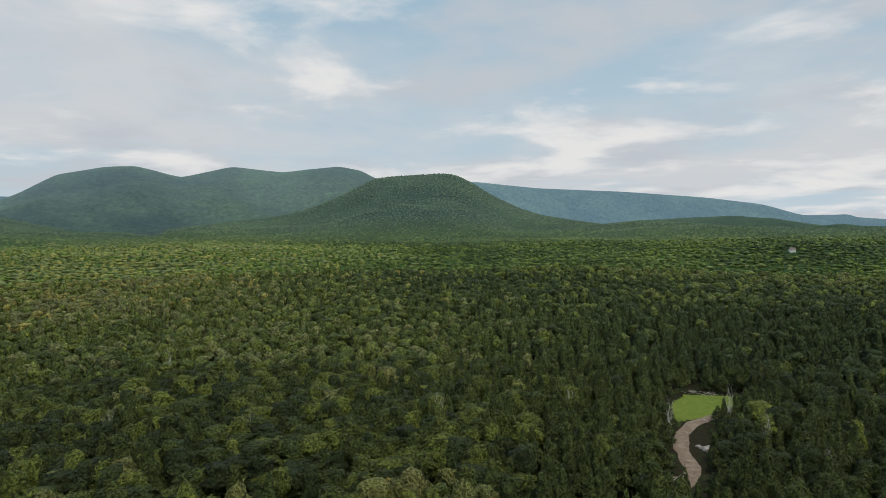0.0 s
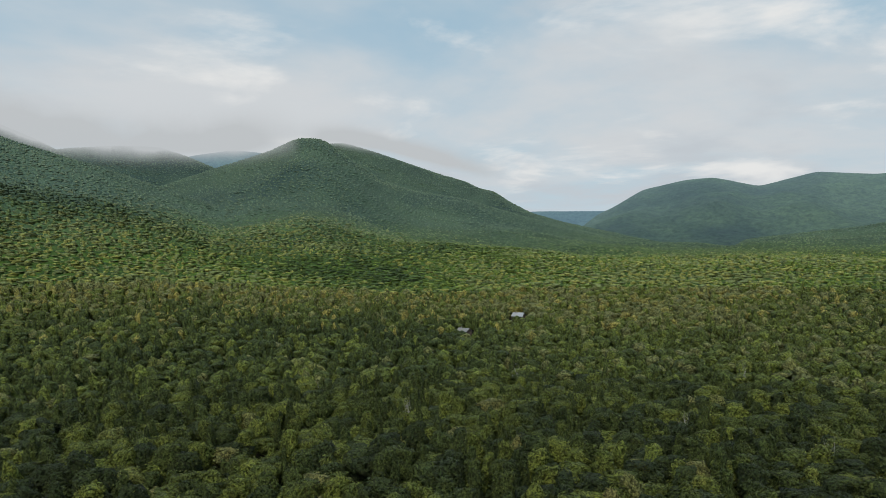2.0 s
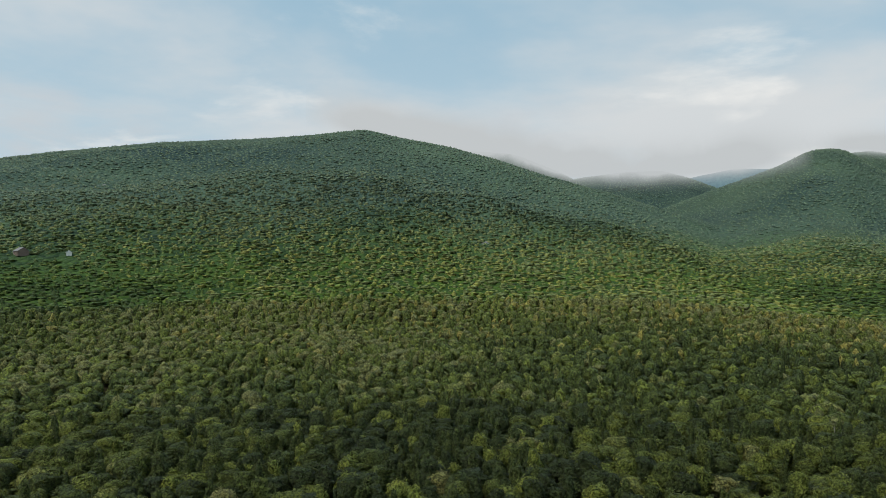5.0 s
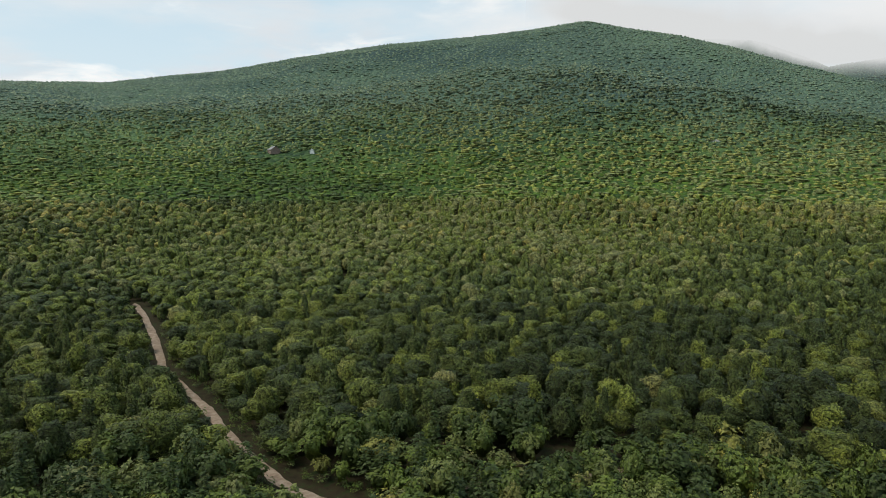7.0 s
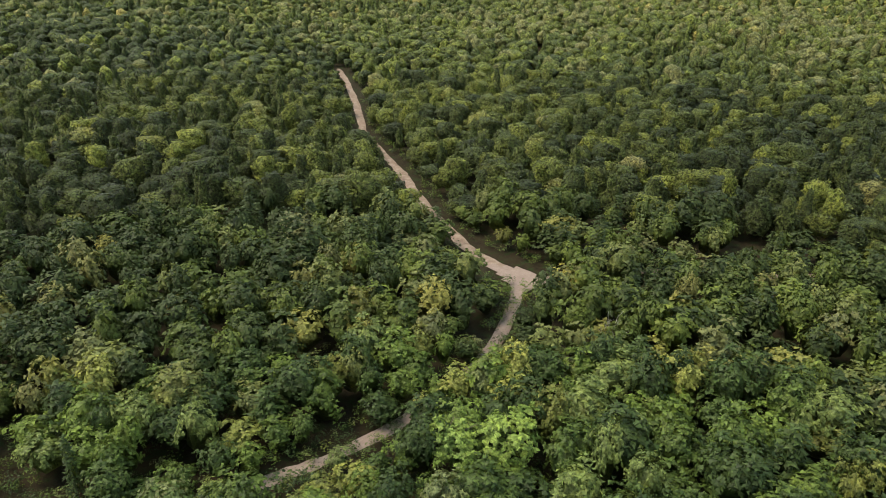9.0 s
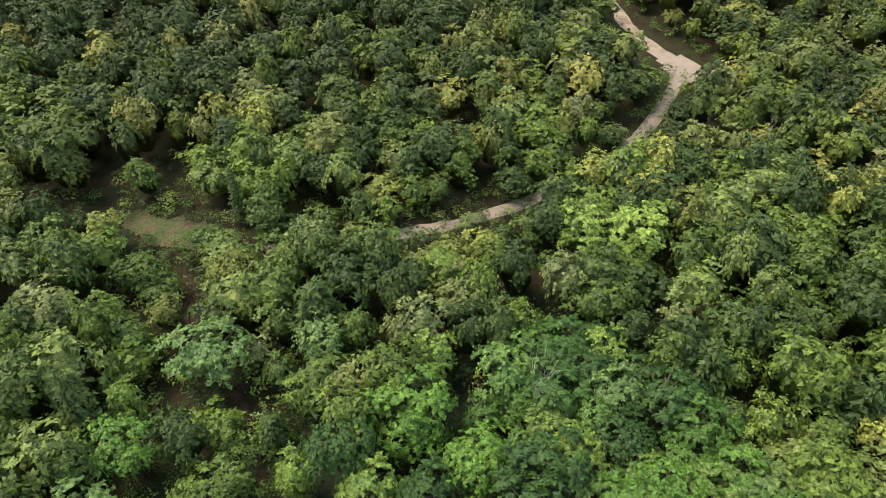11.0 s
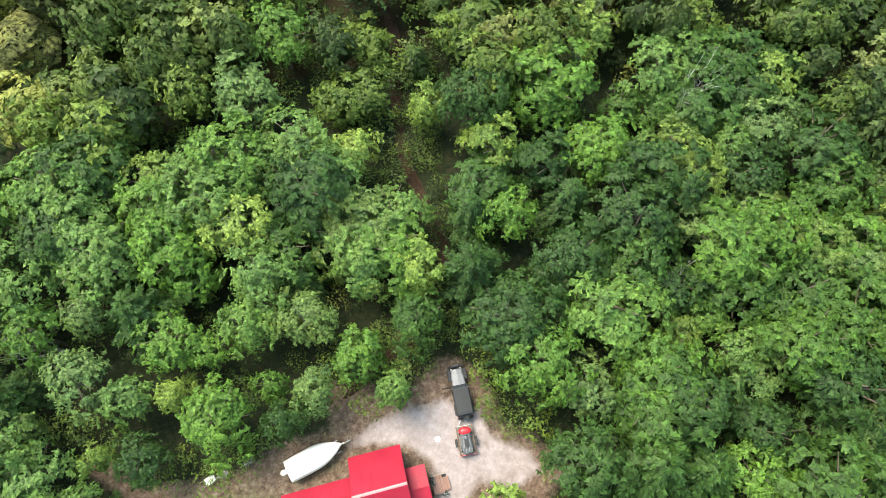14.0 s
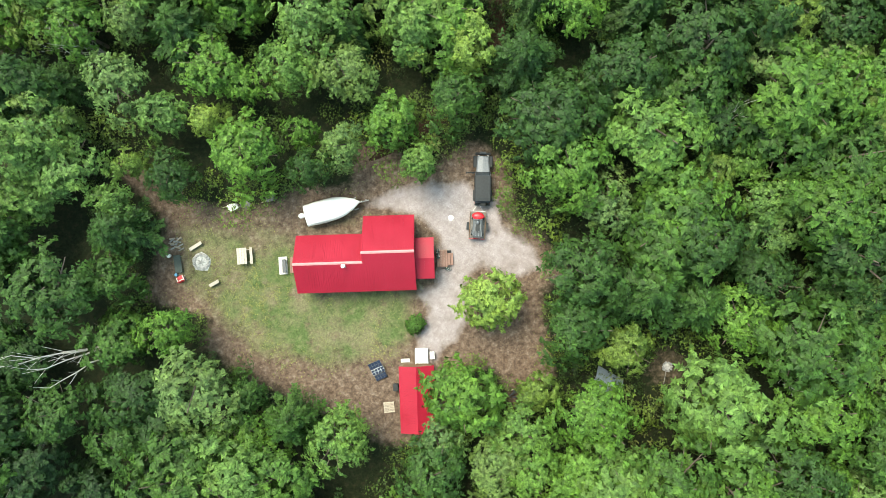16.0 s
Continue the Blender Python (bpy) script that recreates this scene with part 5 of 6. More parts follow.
def panel_bmesh(width, length):
    """A sheet of ribbed roofing: x across, y down the slope, lying at z 0."""
    bm = box((width - 0.004, length, 0.025), (0, 0, 0), bevel=0)
    for k in range(4):
        x = -width / 2 + width * (k + 0.5) / 4
        prism([(-length / 2, 0.012), (length / 2, 0.012), (length / 2, 0.030), (-length / 2, 0.030)], x - 0.014, x + 0.014, bm)
    return bm


def slope(parent, x0, x1, top, eave, material=None):
    """Roof sheets side by side from the ridge (y, z) to the eave (y, z)."""
    run = Vector((0, eave[0] - top[0], eave[1] - top[1]))
    count = max(1, round((x1 - x0) / 0.92))
    width = (x1 - x0) / count
    down = run.normalized()
    turn = Matrix((Vector((1, 0, 0)), down, Vector((1, 0, 0)).cross(down))).transposed().to_4x4()
    if turn[2][2] < 0:
        turn = turn @ pose(0, 0, 0, 0, 180, 0)
    sheet = None
    for k in range(count):
        at = Vector((x0 + width * (k + 0.5), (top[0] + eave[0]) / 2, (top[1] + eave[1]) / 2))
        if sheet is None:
            sheet = part("roof_panel", panel_bmesh(width, run.length), material or ROOF, parent)
            ob = sheet
        else:
            ob = new("roof_panel", sheet.data)
            ob.parent = parent
        ob.matrix_basis = Matrix.Translation(at) @ turn


def ridge_cap(parent, x0, x1, y, z, pitch=0.7, material=None):
    w = 0.13
    bm = prism([(y - w, z - w * pitch + 0.02), (y, z + 0.02), (y + w, z - w * pitch + 0.02), (y + w, z - w * pitch + 0.05), (y, z + 0.055), (y - w, z - w * pitch + 0.05)], x0, x1)
    # sheen along the main ridges is painted as a pinker colour
    part("ridge_cap", bm, material or RIDGE, parent, "ridge capping, sheen painted in pink on the main ridges")


def make_house():
    house = thing("house", pose(-9.1, 0.0, 0.06, 0, 0, 1.8), "small cabin with a bright red ribbed metal roof in the clearing", "house")
    p = 0.7
    low, high = 2.6 + p * 2.75, 2.6 + p * 3.65
    part("wall", prism([(-2.85, -0.05), (2.0, -0.05), (2.0, 2.66), (-0.4, low - 0.14), (-2.85, 2.62)], -5.3, 0.95), SIDING, house, "brown log-sided wall under the low ridge")
    part("wall", prism([(-2.85, -0.05), (3.62, -0.05), (3.62, 2.75), (0.5, high - 0.14), (-2.85, 2.62)], 0.955, 5.3), SIDING, house, "brown log-sided wall under the high ridge")
    slope(house, -5.62, 0.78, (-0.4, low), (-3.15, 2.6))
    slope(house, 0.78, 5.58, (0.5, high), (-3.15, 2.6))
    slope(house, -5.62, 0.78, (-0.4, low), (2.3, low - p * 2.7))
    slope(house, 0.78, 5.58, (0.5, high), (3.95, high - p * 3.45))
    ridge_cap(house, -5.66, 0.80, -0.4, low)
    ridge_cap(house, 0.74, 5.62, 0.5, high)
    for x in (-5.63, 5.6):
        top = low if x < 0 else high
        y0, y1 = (-0.4, 2.3) if x < 0 else (0.5, 3.95)
        for a, b in (((y0, top), (-3.17, 2.58)), ((y0, top), (y1, top - p * (y1 - y0)))):
            bm = prism([(a[0], a[1] - 0.16), (a[0], a[1] - 0.01), (b[0], b[1] - 0.01), (b[0], b[1] - 0.16)], x - 0.02, x + 0.02)
            part("barge_board", bm, ROOF, house)
    bm = prism([(-0.42, low - 0.25), (-0.42, low - 0.02), (0.5, high - 0.03), (2.35, high - p * 1.85), (3.9, high - p * 3.42), (3.9, high - p * 3.42 - 0.2), (0.5, low - 0.8)], 0.80, 0.84)
    part("wall", bm, SIDING, house)
    # flue on the south slope
    vent = part("vent_pipe", rod(0.09, (-0.95, -0.68, low - 0.3), (-0.95, -0.68, low + 0.25), sides=12), STEEL, house, "short galvanised flue pipe")
    part("cap", rod(0.2, (-0.95, -0.68, low + 0.25), (-0.95, -0.68, low + 0.36), sides=14, end=0.12), WHITE_PAINT, vent, "white flue cap")
    part("flashing", box((0.36, 0.36, 0.03), (-0.95, -0.68, low - 0.16), (35, 0, 0), 0.01), STEEL, vent)
    # porch at the east end
    part("porch_wall", prism([(1.6, -0.05), (1.6, 2.38), (-0.18, 3.0), (-1.98, 2.38), (-1.98, -0.05)], 5.305, 7.1), SIDING, house, "small enclosed entry porch")
    slope(house, 5.56, 7.36, (-0.18, 3.15), (1.76, 2.45))
    slope(house, 5.56, 7.36, (-0.18, 3.15), (-2.12, 2.45))
    ridge_cap(house, 5.58, 7.38, -0.18, 3.15, 0.36, ROOF)
    return house


def make_deck(name, m, size, label, boards, material, height):
    """A low platform of boards on a frame."""
    deck = thing(name, m, label, "deck")
    w, d = size
    part("frame", box((w - 0.1, d - 0.1, height - 0.05), (0, 0, (height - 0.05) / 2 - 0.02), bevel=0.01), TIMBER, deck)
    first = None
    for k in range(boards):
        x = -w / 2 + w * (k + 0.5) / boards
        if first is None:
            first = ob = part("board", box((w / boards - 0.015, d, 0.035), bevel=0.006), material, deck)
        else:
            ob = new("board", first.data)
            ob.parent = deck
        ob.location = (x, 0, height)
    return deck


def make_entrances():
    deck = make_deck("deck", pose(-1.0, 0.0, 0.06, 0, 0, 2), (1.0, 1.7), "small reddish board deck with steps at the porch door", 7, DECK, 0.55)
    for k in range(2):
        part("step", box((0.3, 1.2, 0.05), (0.63 + 0.28 * k, -0.1, 0.37 - 0.18 * k), bevel=0.01), DECK, deck)
    part("post", box((0.09, 0.09, 1.1), (-0.42, 0.8, 0.55), bevel=0.01), TIMBER, deck)
    part("post", box((0.09, 0.09, 1.1), (0.45, 0.8, 0.55), bevel=0.01), TIMBER, deck)
    part("rail", box((0.95, 0.06, 0.08), (0.02, 0.8, 1.08), bevel=0.01), TIMBER, deck)
    mat = link_mesh("doormat", box((0.5, 0.85, 0.03), bevel=0.01), BLACK)
    mat.matrix_basis = pose(-0.35, 0.35, 0.10, 0, 0, 2)
    tagged(mat, "dark rubber doormat on the gravel beside the deck", "doormat")
    for k, (x, y, s) in enumerate(((-1.4, 0.75, 0.15), (-1.42, 0.42, 0.13), (-1.38, 0.1, 0.14), (-0.55, -0.95, 0.18), (-0.3, -1.05, 0.14))):
        z = 0.635 if k < 3 else 0.06
        pot = thing("flower_pot", pose(x, y, z), "dark plastic flower pot with a small white-flowered plant by the porch", "flower pot", "pots by the porch")
        part("pot", rod(s * 0.7, (0, 0, 0), (0, 0, s * 1.4), sides=12, end=s), BLACK, pot)
        part("plant", lump(s * 1.1, (0, 0, s * 1.9), (1, 1, 0.8), 0.6, k), TARP, pot)
        bm = bmesh.new()
        rng = random.Random(k)
        for _ in range(7):
            lump(0.03, (rng.uniform(-s, s), rng.uniform(-s, s), s * 2.6), (1, 1, 0.6), 0.2, 1, bm, 1)
        part("flower", bm, WHITE_PAINT, pot)
    make_deck("deck", pose(-15.45, -0.65, 0.06, 0, 0, 2), (0.85, 1.55), "reddish board deck at the cabin's end door", 6, DECK, 0.5)
    slab = link_mesh("doorstep", box((0.85, 1.75, 0.22), (0, 0, 0.09), bevel=0.03), CONCRETE)
    slab.matrix_basis = pose(-16.62, -0.72, 0.06, 0, 0, 4)
    tagged(slab, "pale concrete doorstep slab beside the deck", "doorstep")
    bench = thing("bench", pose(-16.42, -0.75, 0.28, 0, 0, 3), "narrow dark wooden bench on the doorstep", "bench")
    part("seat", box((0.34, 1.3, 0.05), (0, 0, 0.42)), DARK, bench)
    for y in (-0.55, 0.55):
        part("leg", box((0.3, 0.06, 0.4), (0, y, 0.2)), DARK, bench)


def loft(stations, bm=None, smooth=True):
    """A skin through rings of points, closed at both ends."""
    own = bmesh.new()
    rings = [[own.verts.new(p) for p in ring] for ring in stations]
    for a, b in zip(rings[:-1], rings[1:]):
        for k in range(len(a)):
            j = (k + 1) % len(a)
            own.faces.new((a[k], a[j], b[j], b[k]))
    own.faces.new(rings[0][::-1])
    own.faces.new(rings[-1])
    bmesh.ops.recalc_face_normals(own, faces=own.faces)
    return merge(bm, own)


def make_boat():
    boat = thing("boat", pose(-11.7, 4.75, 0.06, 0, 0, 15), "motorboat shrink-wrapped in white plastic on a trailer", "boat")
    hull, cover = [], []
    for k in range(15):
        t = k / 14
        x = -2.65 + 5.5 * t
        half = 1.06 * min(1, (1 - max(0, (t - 0.45) / 0.55) ** 2.1)) * (0.93 + 0.07 * min(1, t * 5)) + 0.03
        keel = 0.45 + 0.35 * max(0, (t - 0.6) / 0.4) ** 2
        side = 1.12 + 0.22 * t * t
        hull.append([(x, -half, side), (x, -half * 0.82, (side + keel) / 2), (x, 0, keel), (x, half * 0.82, (side + keel) / 2), (x, half, side)])
        crest = side + 0.16 + 0.42 * math.sin(math.pi * min(1, 0.12 + t * 0.95)) + 0.03 * math.sin(9 * t)
        ring = []
        for j in range(9):
            v = -1 + j / 4
            ring.append((x, half * 1.03 * v, side - 0.1 + (crest - side + 0.1) * (1 - abs(v) ** 1.6) + 0.02 * math.sin(7 * v + 5 * t)))
        cover.append(ring)
    part("hull", loft(hull), WHITE_PAINT, boat, "white fibreglass hull", True)
    part("cover", loft(cover), WHITE, boat, "taut white shrink-wrap cover", True)
    motor = part("outboard_motor", lump(0.36, (-2.95, 0.12, 1.25), (0.85, 0.8, 1.1), 0.25, 4), WHITE, boat, "outboard motor wrapped in white plastic", True)
    part("leg", box((0.16, 0.12, 0.8), (-2.98, 0.12, 0.65)), DARK, motor)
    trailer = part("trailer_frame", box((4.6, 0.09, 0.1), (0.2, 0.55, 0.42)), STEEL, boat, "galvanised boat trailer")
    for size, at in (((4.6, 0.09, 0.1), (0.2, -0.55, 0.42)), ((0.1, 1.9, 0.1), (-0.9, 0, 0.36)), ((0.1, 1.2, 0.1), (1.4, 0, 0.42))):
        part("beam", box(size, at), STEEL, trailer)
    part("tongue", rod(0.05, (2.3, 0, 0.42), (3.65, 0, 0.42)), STEEL, trailer)
    part("winch", box((0.15, 0.14, 0.5), (2.95, 0, 0.68)), STEEL, trailer)
    part("jack", rod(0.035, (3.4, 0.1, 0.0), (3.4, 0.1, 0.7)), STEEL, trailer)
    for y in (-1.0, 1.0):
        wheel(boat, (-0.9, y, 0.31), 0.31, 0.2, "y")


def make_jeep():
    """An upright four-wheel drive with a soft top, its nose under the trees (towards +y)."""
    car = thing("four_wheel_drive", pose(2.93, 7.95, 0.06, 0, 0, -1) @ Matrix.Diagonal((1, 1.17, 1, 1)), "dark grey upright four-wheel drive with a black soft top", "car")
    part("body", box((1.52, 2.5, 0.62), (0, -0.95, 0.86), bevel=0.07), DARK, car)
    hood = [[(-s, y, 0.62), (-s, y, z - 0.06), (-s + 0.1, y, z), (0, y, z + 0.03), (s - 0.1, y, z), (s, y, z - 0.06), (s, y, 0.62)] for y, s, z in ((0.28, 0.66, 1.17), (1.0, 0.6, 1.15), (1.62, 0.54, 1.1))]
    part("hood", loft(hood), SILVER, car, "silver-grey hood", False)
    top = [[(-s, y, 1.16), (-s * 0.97, y, z - 0.08), (-s * 0.85, y, z), (0, y, z + 0.025), (s * 0.85, y, z), (s * 0.97, y, z - 0.08), (s, y, 1.16)] for y, s, z in ((-2.12, 0.78, 1.74), (-1.9, 0.8, 1.8), (-0.9, 0.81, 1.82), (-0.02, 0.78, 1.8))]
    part("soft_top", loft(top), BLACK, car, "black vinyl soft top", False)
    part("windscreen", prism([(0.30, 1.16), (0.34, 1.16), (0.02, 1.76), (-0.02, 1.76)], -0.66, 0.66), GLASS, car, "raked windscreen glass")
    for x in (-0.70, 0.70):
        part("windscreen_pillar", prism([(0.29, 1.16), (0.36, 1.16), (0.04, 1.79), (-0.03, 1.79)], x - 0.04, x + 0.04), DARK, car)
        part("side_window", box((0.02, 0.8, 0.42), (x * 1.16, -0.55, 1.45)), GLASS, car)
        part("front_fender", box((0.36, 0.95, 0.09), (x * 1.08, 1.2, 0.92), bevel=0.04), BLACK, car)
        part("rear_fender", box((0.24, 0.9, 0.09), (x * 1.16, -1.6, 0.92), bevel=0.04), BLACK, car)
        part("mirror", box((0.2, 0.1, 0.16), (x * 1.34, 0.2, 1.22), bevel=0.03), BLACK, car)
        part("headlight", rod(0.1, (x * 0.62, 1.66, 0.9), (x * 0.62, 1.71, 0.9), sides=14), WHITE_PAINT, car)
        part("tail_light", box((0.14, 0.05, 0.22), (x * 0.98, -2.22, 0.95)), RED, car)
    part("grille", box((0.95, 0.06, 0.5), (0, 1.65, 0.85)), BLACK, car)
    bumper = part("front_bumper", box((1.5, 0.2, 0.2), (0, 1.9, 0.6), bevel=0.03), BLACK, car)
    part("winch", rod(0.11, (-0.3, 1.95, 0.78), (0.3, 1.95, 0.78), sides=12), DARK, bumper)
    part("rear_bumper", box((1.5, 0.18, 0.18), (0, -2.32, 0.58), bevel=0.03), BLACK, car)
    part("tailgate", box((1.4, 0.06, 0.5), (0, -2.21, 0.88), bevel=0.02), DARK, car)
    spare = wheel(car, (0.1, -2.36, 1.0), 0.36, 0.22, "y")
    spare.name = "spare_wheel"
    door = part("open_door", box((0.92, 0.06, 0.6), (-1.2, 0.28, 1.0), (0, 0, 4), 0.02), BLACK, car, "black front door standing open")
    part("handle", box((0.12, 0.05, 0.04), (-1.5, 0.23, 1.15)), STEEL, door)
    for x in (-0.72, 0.72):
        for y in (-1.6, 1.25):
            wheel(car, (x, y, 0.38), 0.38, 0.25)


GREY_PLASTIC = plain("dark grey plastic", (0.085, 0.09, 0.098), 0.5)


def make_atv_trailer():
    trailer = thing("utility_trailer", pose(2.42, 3.25, 0.06, 0, 0, -3), "low wooden-decked utility trailer hitched behind the four-wheel drive", "trailer")
    part("bed_frame", box((1.5, 2.7, 0.1), (0, 0, 0.48), bevel=0.01), STEEL, trailer)
    first = None
    for k in range(9):
        if first is None:
            first = ob = part("plank", box((0.155, 2.6, 0.04), bevel=0.006), GREY_TIMBER, trailer)
        else:
            ob = new("plank", first.data)
            ob.parent = trailer
        ob.location = (-0.66 + 0.165 * k, 0, 0.56)
    for x in (-0.76, 0.76):
        part("side_rail", box((0.05, 2.7, 0.1), (x, 0, 0.68)), SIDING, trailer)
        part("mudguard", box((0.26, 0.75, 0.05), (x * 1.22, -0.15, 0.72), bevel=0.02), BLACK, trailer)
        wheel(trailer, (x * 1.22, -0.15, 0.3), 0.3, 0.2)
    part("tailboard", box((1.5, 0.05, 0.16), (0, -1.36, 0.66)), RED, trailer, "faded red tailboard")
    for x in (-0.5, 0.5):
        part("drawbar", rod(0.04, (x, 1.35, 0.48), (0, 2.15, 0.48)), STEEL, trailer)
    atv = thing("quad_bike", pose(2.42, 3.2, 0.64, 0, 0, -3), "red and black quad bike parked on the trailer", "quad bike")
    part("front_fender", lump(0.56, (0, 0.86, 0.66), (1.12, 0.66, 0.42), 0.12, 2), RED, atv, "rounded red plastic front", True)
    part("rear_fender", lump(0.58, (0, -0.68, 0.6), (1.02, 0.85, 0.36), 0.1, 3), GREY_PLASTIC, atv, "grey plastic rear mudguards", True)
    shell = [[(-s, y, 0.42), (-s, y, z - 0.1), (-s * 0.7, y, z), (s * 0.7, y, z), (s, y, z - 0.1), (s, y, 0.42)] for y, s, z in ((-1.2, 0.42, 0.72), (-0.5, 0.5, 0.74), (0.1, 0.46, 0.7), (0.7, 0.5, 0.74))]
    part("body", loft(shell), GREY_PLASTIC, atv, "grey plastic body panels")
    seat = [[(-s, y, 0.55), (-s * 0.8, y, z), (s * 0.8, y, z), (s, y, 0.55)] for y, s, z in ((-0.85, 0.2, 0.84), (-0.4, 0.24, 0.86), (0.1, 0.2, 0.8), (0.45, 0.13, 0.82))]
    part("seat", loft(seat), BLACK, atv, "black padded seat")
    rack = part("rack", box((0.9, 0.5, 0.03), (0, -0.85, 0.83), bevel=0.01), DARK, atv)
    for k in range(4):
        part("bar", rod(0.012, (-0.42 + 0.28 * k, -1.12, 0.86), (-0.42 + 0.28 * k, -0.6, 0.86), sides=6), STEEL, rack)
    part("tank", lump(0.26, (0, 0.32, 0.78), (0.8, 1.1, 0.6), 0.1, 5), SILVER, atv, "grey fuel tank cover", True)
    part("handlebar", rod(0.02, (-0.4, 0.42, 1.02), (0.4, 0.42, 1.02)), BLACK, atv)
    part("steering_column", rod(0.035, (0, 0.62, 0.6), (0, 0.42, 1.02)), BLACK, atv)
    for x in (-0.46, 0.46):
        for y in (-0.72, 0.78):
            wheel(atv, (x, y, 0.27), 0.27, 0.24)


def make_shed():
    shed = thing("shed", pose(-3.32, -13.3, 0.06, 0, 0, 2), "narrow shed with a red ribbed metal roof half under a tree", "shed")
    turned = new("body")
    turned.parent = shed
    turned.matrix_basis = pose(0, 0, 0, 0, 0, 90)
    part("wall", prism([(-1.4, -0.05), (1.4, -0.05), (1.4, 2.4), (0, 3.05), (-1.4, 2.4)], -2.95, 2.95), SIDING, turned, "brown board wall")
    slope(turned, -3.15, 3.15, (0, 3.15), (1.66, 2.45))
    slope(turned, -3.15, 3.15, (0, 3.15), (-1.66, 2.45))
    ridge_cap(turned, -3.17, 3.17, 0, 3.15, 0.42, ROOF)
    steps = make_deck("deck", pose(-3.0, -9.5, 0.06, 0, 0, 2), (1.25, 1.5), "white-painted board stoop in front of the shed", 8, WHITE_PAINT, 0.32)
    for x in (-0.6, 0.6):
        part("rail", box((0.06, 1.45, 0.09), (x, 0, 0.85), bevel=0.01), WHITE_PAINT, steps)
        for y in (-0.65, 0.65):
            part("post", box((0.07, 0.07, 0.85), (x, y, 0.42), bevel=0.01), WHITE_PAINT, steps)
    tank = thing("storage_box", pose(-1.98, -9.45, 0.06, 0, 0, 3), "white lidded plastic storage box beside the stoop", "box")
    part("body", box((0.42, 0.66, 0.5), (0, 0, 0.25), bevel=0.04), WHITE, tank)
    part("lid", box((0.46, 0.7, 0.08), (0, 0, 0.53), bevel=0.03), WHITE_PAINT, tank)
    planks = thing("plank_stack", pose(-4.62, -10.0, 0.06, 0, 0, 3), "short stack of white boards against the shed front", "planks")
    for k in range(3):
        part("plank", box((0.85, 0.16, 0.05), (0, 0.1 * (k - 1), 0.03 + 0.055 * k), bevel=0.008), WHITE_PAINT, planks)
    chest = thing("battery_box", pose(-5.55, -12.55, 0.06), "black plastic battery box beside the shed wall", "box")
    part("body", box((0.42, 0.7, 0.5), (0, 0, 0.25), bevel=0.03), DARK, chest)
    part("lid", box((0.46, 0.74, 0.07), (0, 0, 0.53), bevel=0.02), BLACK, chest)
    crate = thing("pallet", pose(-6.2, -14.55, 0.06, 0, 0, 6), "weathered grey wooden pallet on bare earth", "pallet")
    for k in range(7):
        part("slat", box((1.05, 0.12, 0.025), (0, -0.45 + 0.15 * k, 0.14), bevel=0.005), TIMBER, crate)
    for x in (-0.46, 0, 0.46):
        part("bearer", box((0.09, 1.0, 0.12), (x, 0, 0.06), bevel=0.008), TIMBER, crate)


def make_solar():
    solar = thing("solar_panel", pose(-7.25, -10.9, 0.06, 0, 0, 24), "tilted dark blue solar panels on a ground stand", "solar panel")
    for n, (y, z, w, h) in enumerate(((0.62, 0.86, 1.25, 0.72), (-0.02, 0.60, 1.25, 0.6), (-0.66, 0.34, 1.15, 0.62))):
        frame_part = part("panel", box((w, h, 0.035), (0, y, z), (22, 0, 0), 0.005), WHITE_PAINT if n == 1 else DARK, solar, "white-framed panel" if n == 1 else "black-framed panel")
        for k in range(4):
            for j in range(2):
                at = pose(0, y, z, 22, 0, 0) @ Vector((-w / 2 + w * (k + 0.5) / 4, -h / 2 + h * (j + 0.5) / 2, 0.02))
                part("cell", box((w / 4 - 0.03, h / 2 - 0.035, 0.012), tuple(at), (22, 0, 0), 0), CELL, frame_part)
    for x in (-0.5, 0.5):
        part("post", rod(0.025, (x, 0.6, 0), (x, 0.6, 0.86)), STEEL, solar)
        part("post", rod(0.025, (x, -0.7, 0), (x, -0.7, 0.34)), STEEL, solar)
        part("brace", rod(0.02, (x, -0.7, 0.3), (x, 0.6, 0.82)), STEEL, solar)


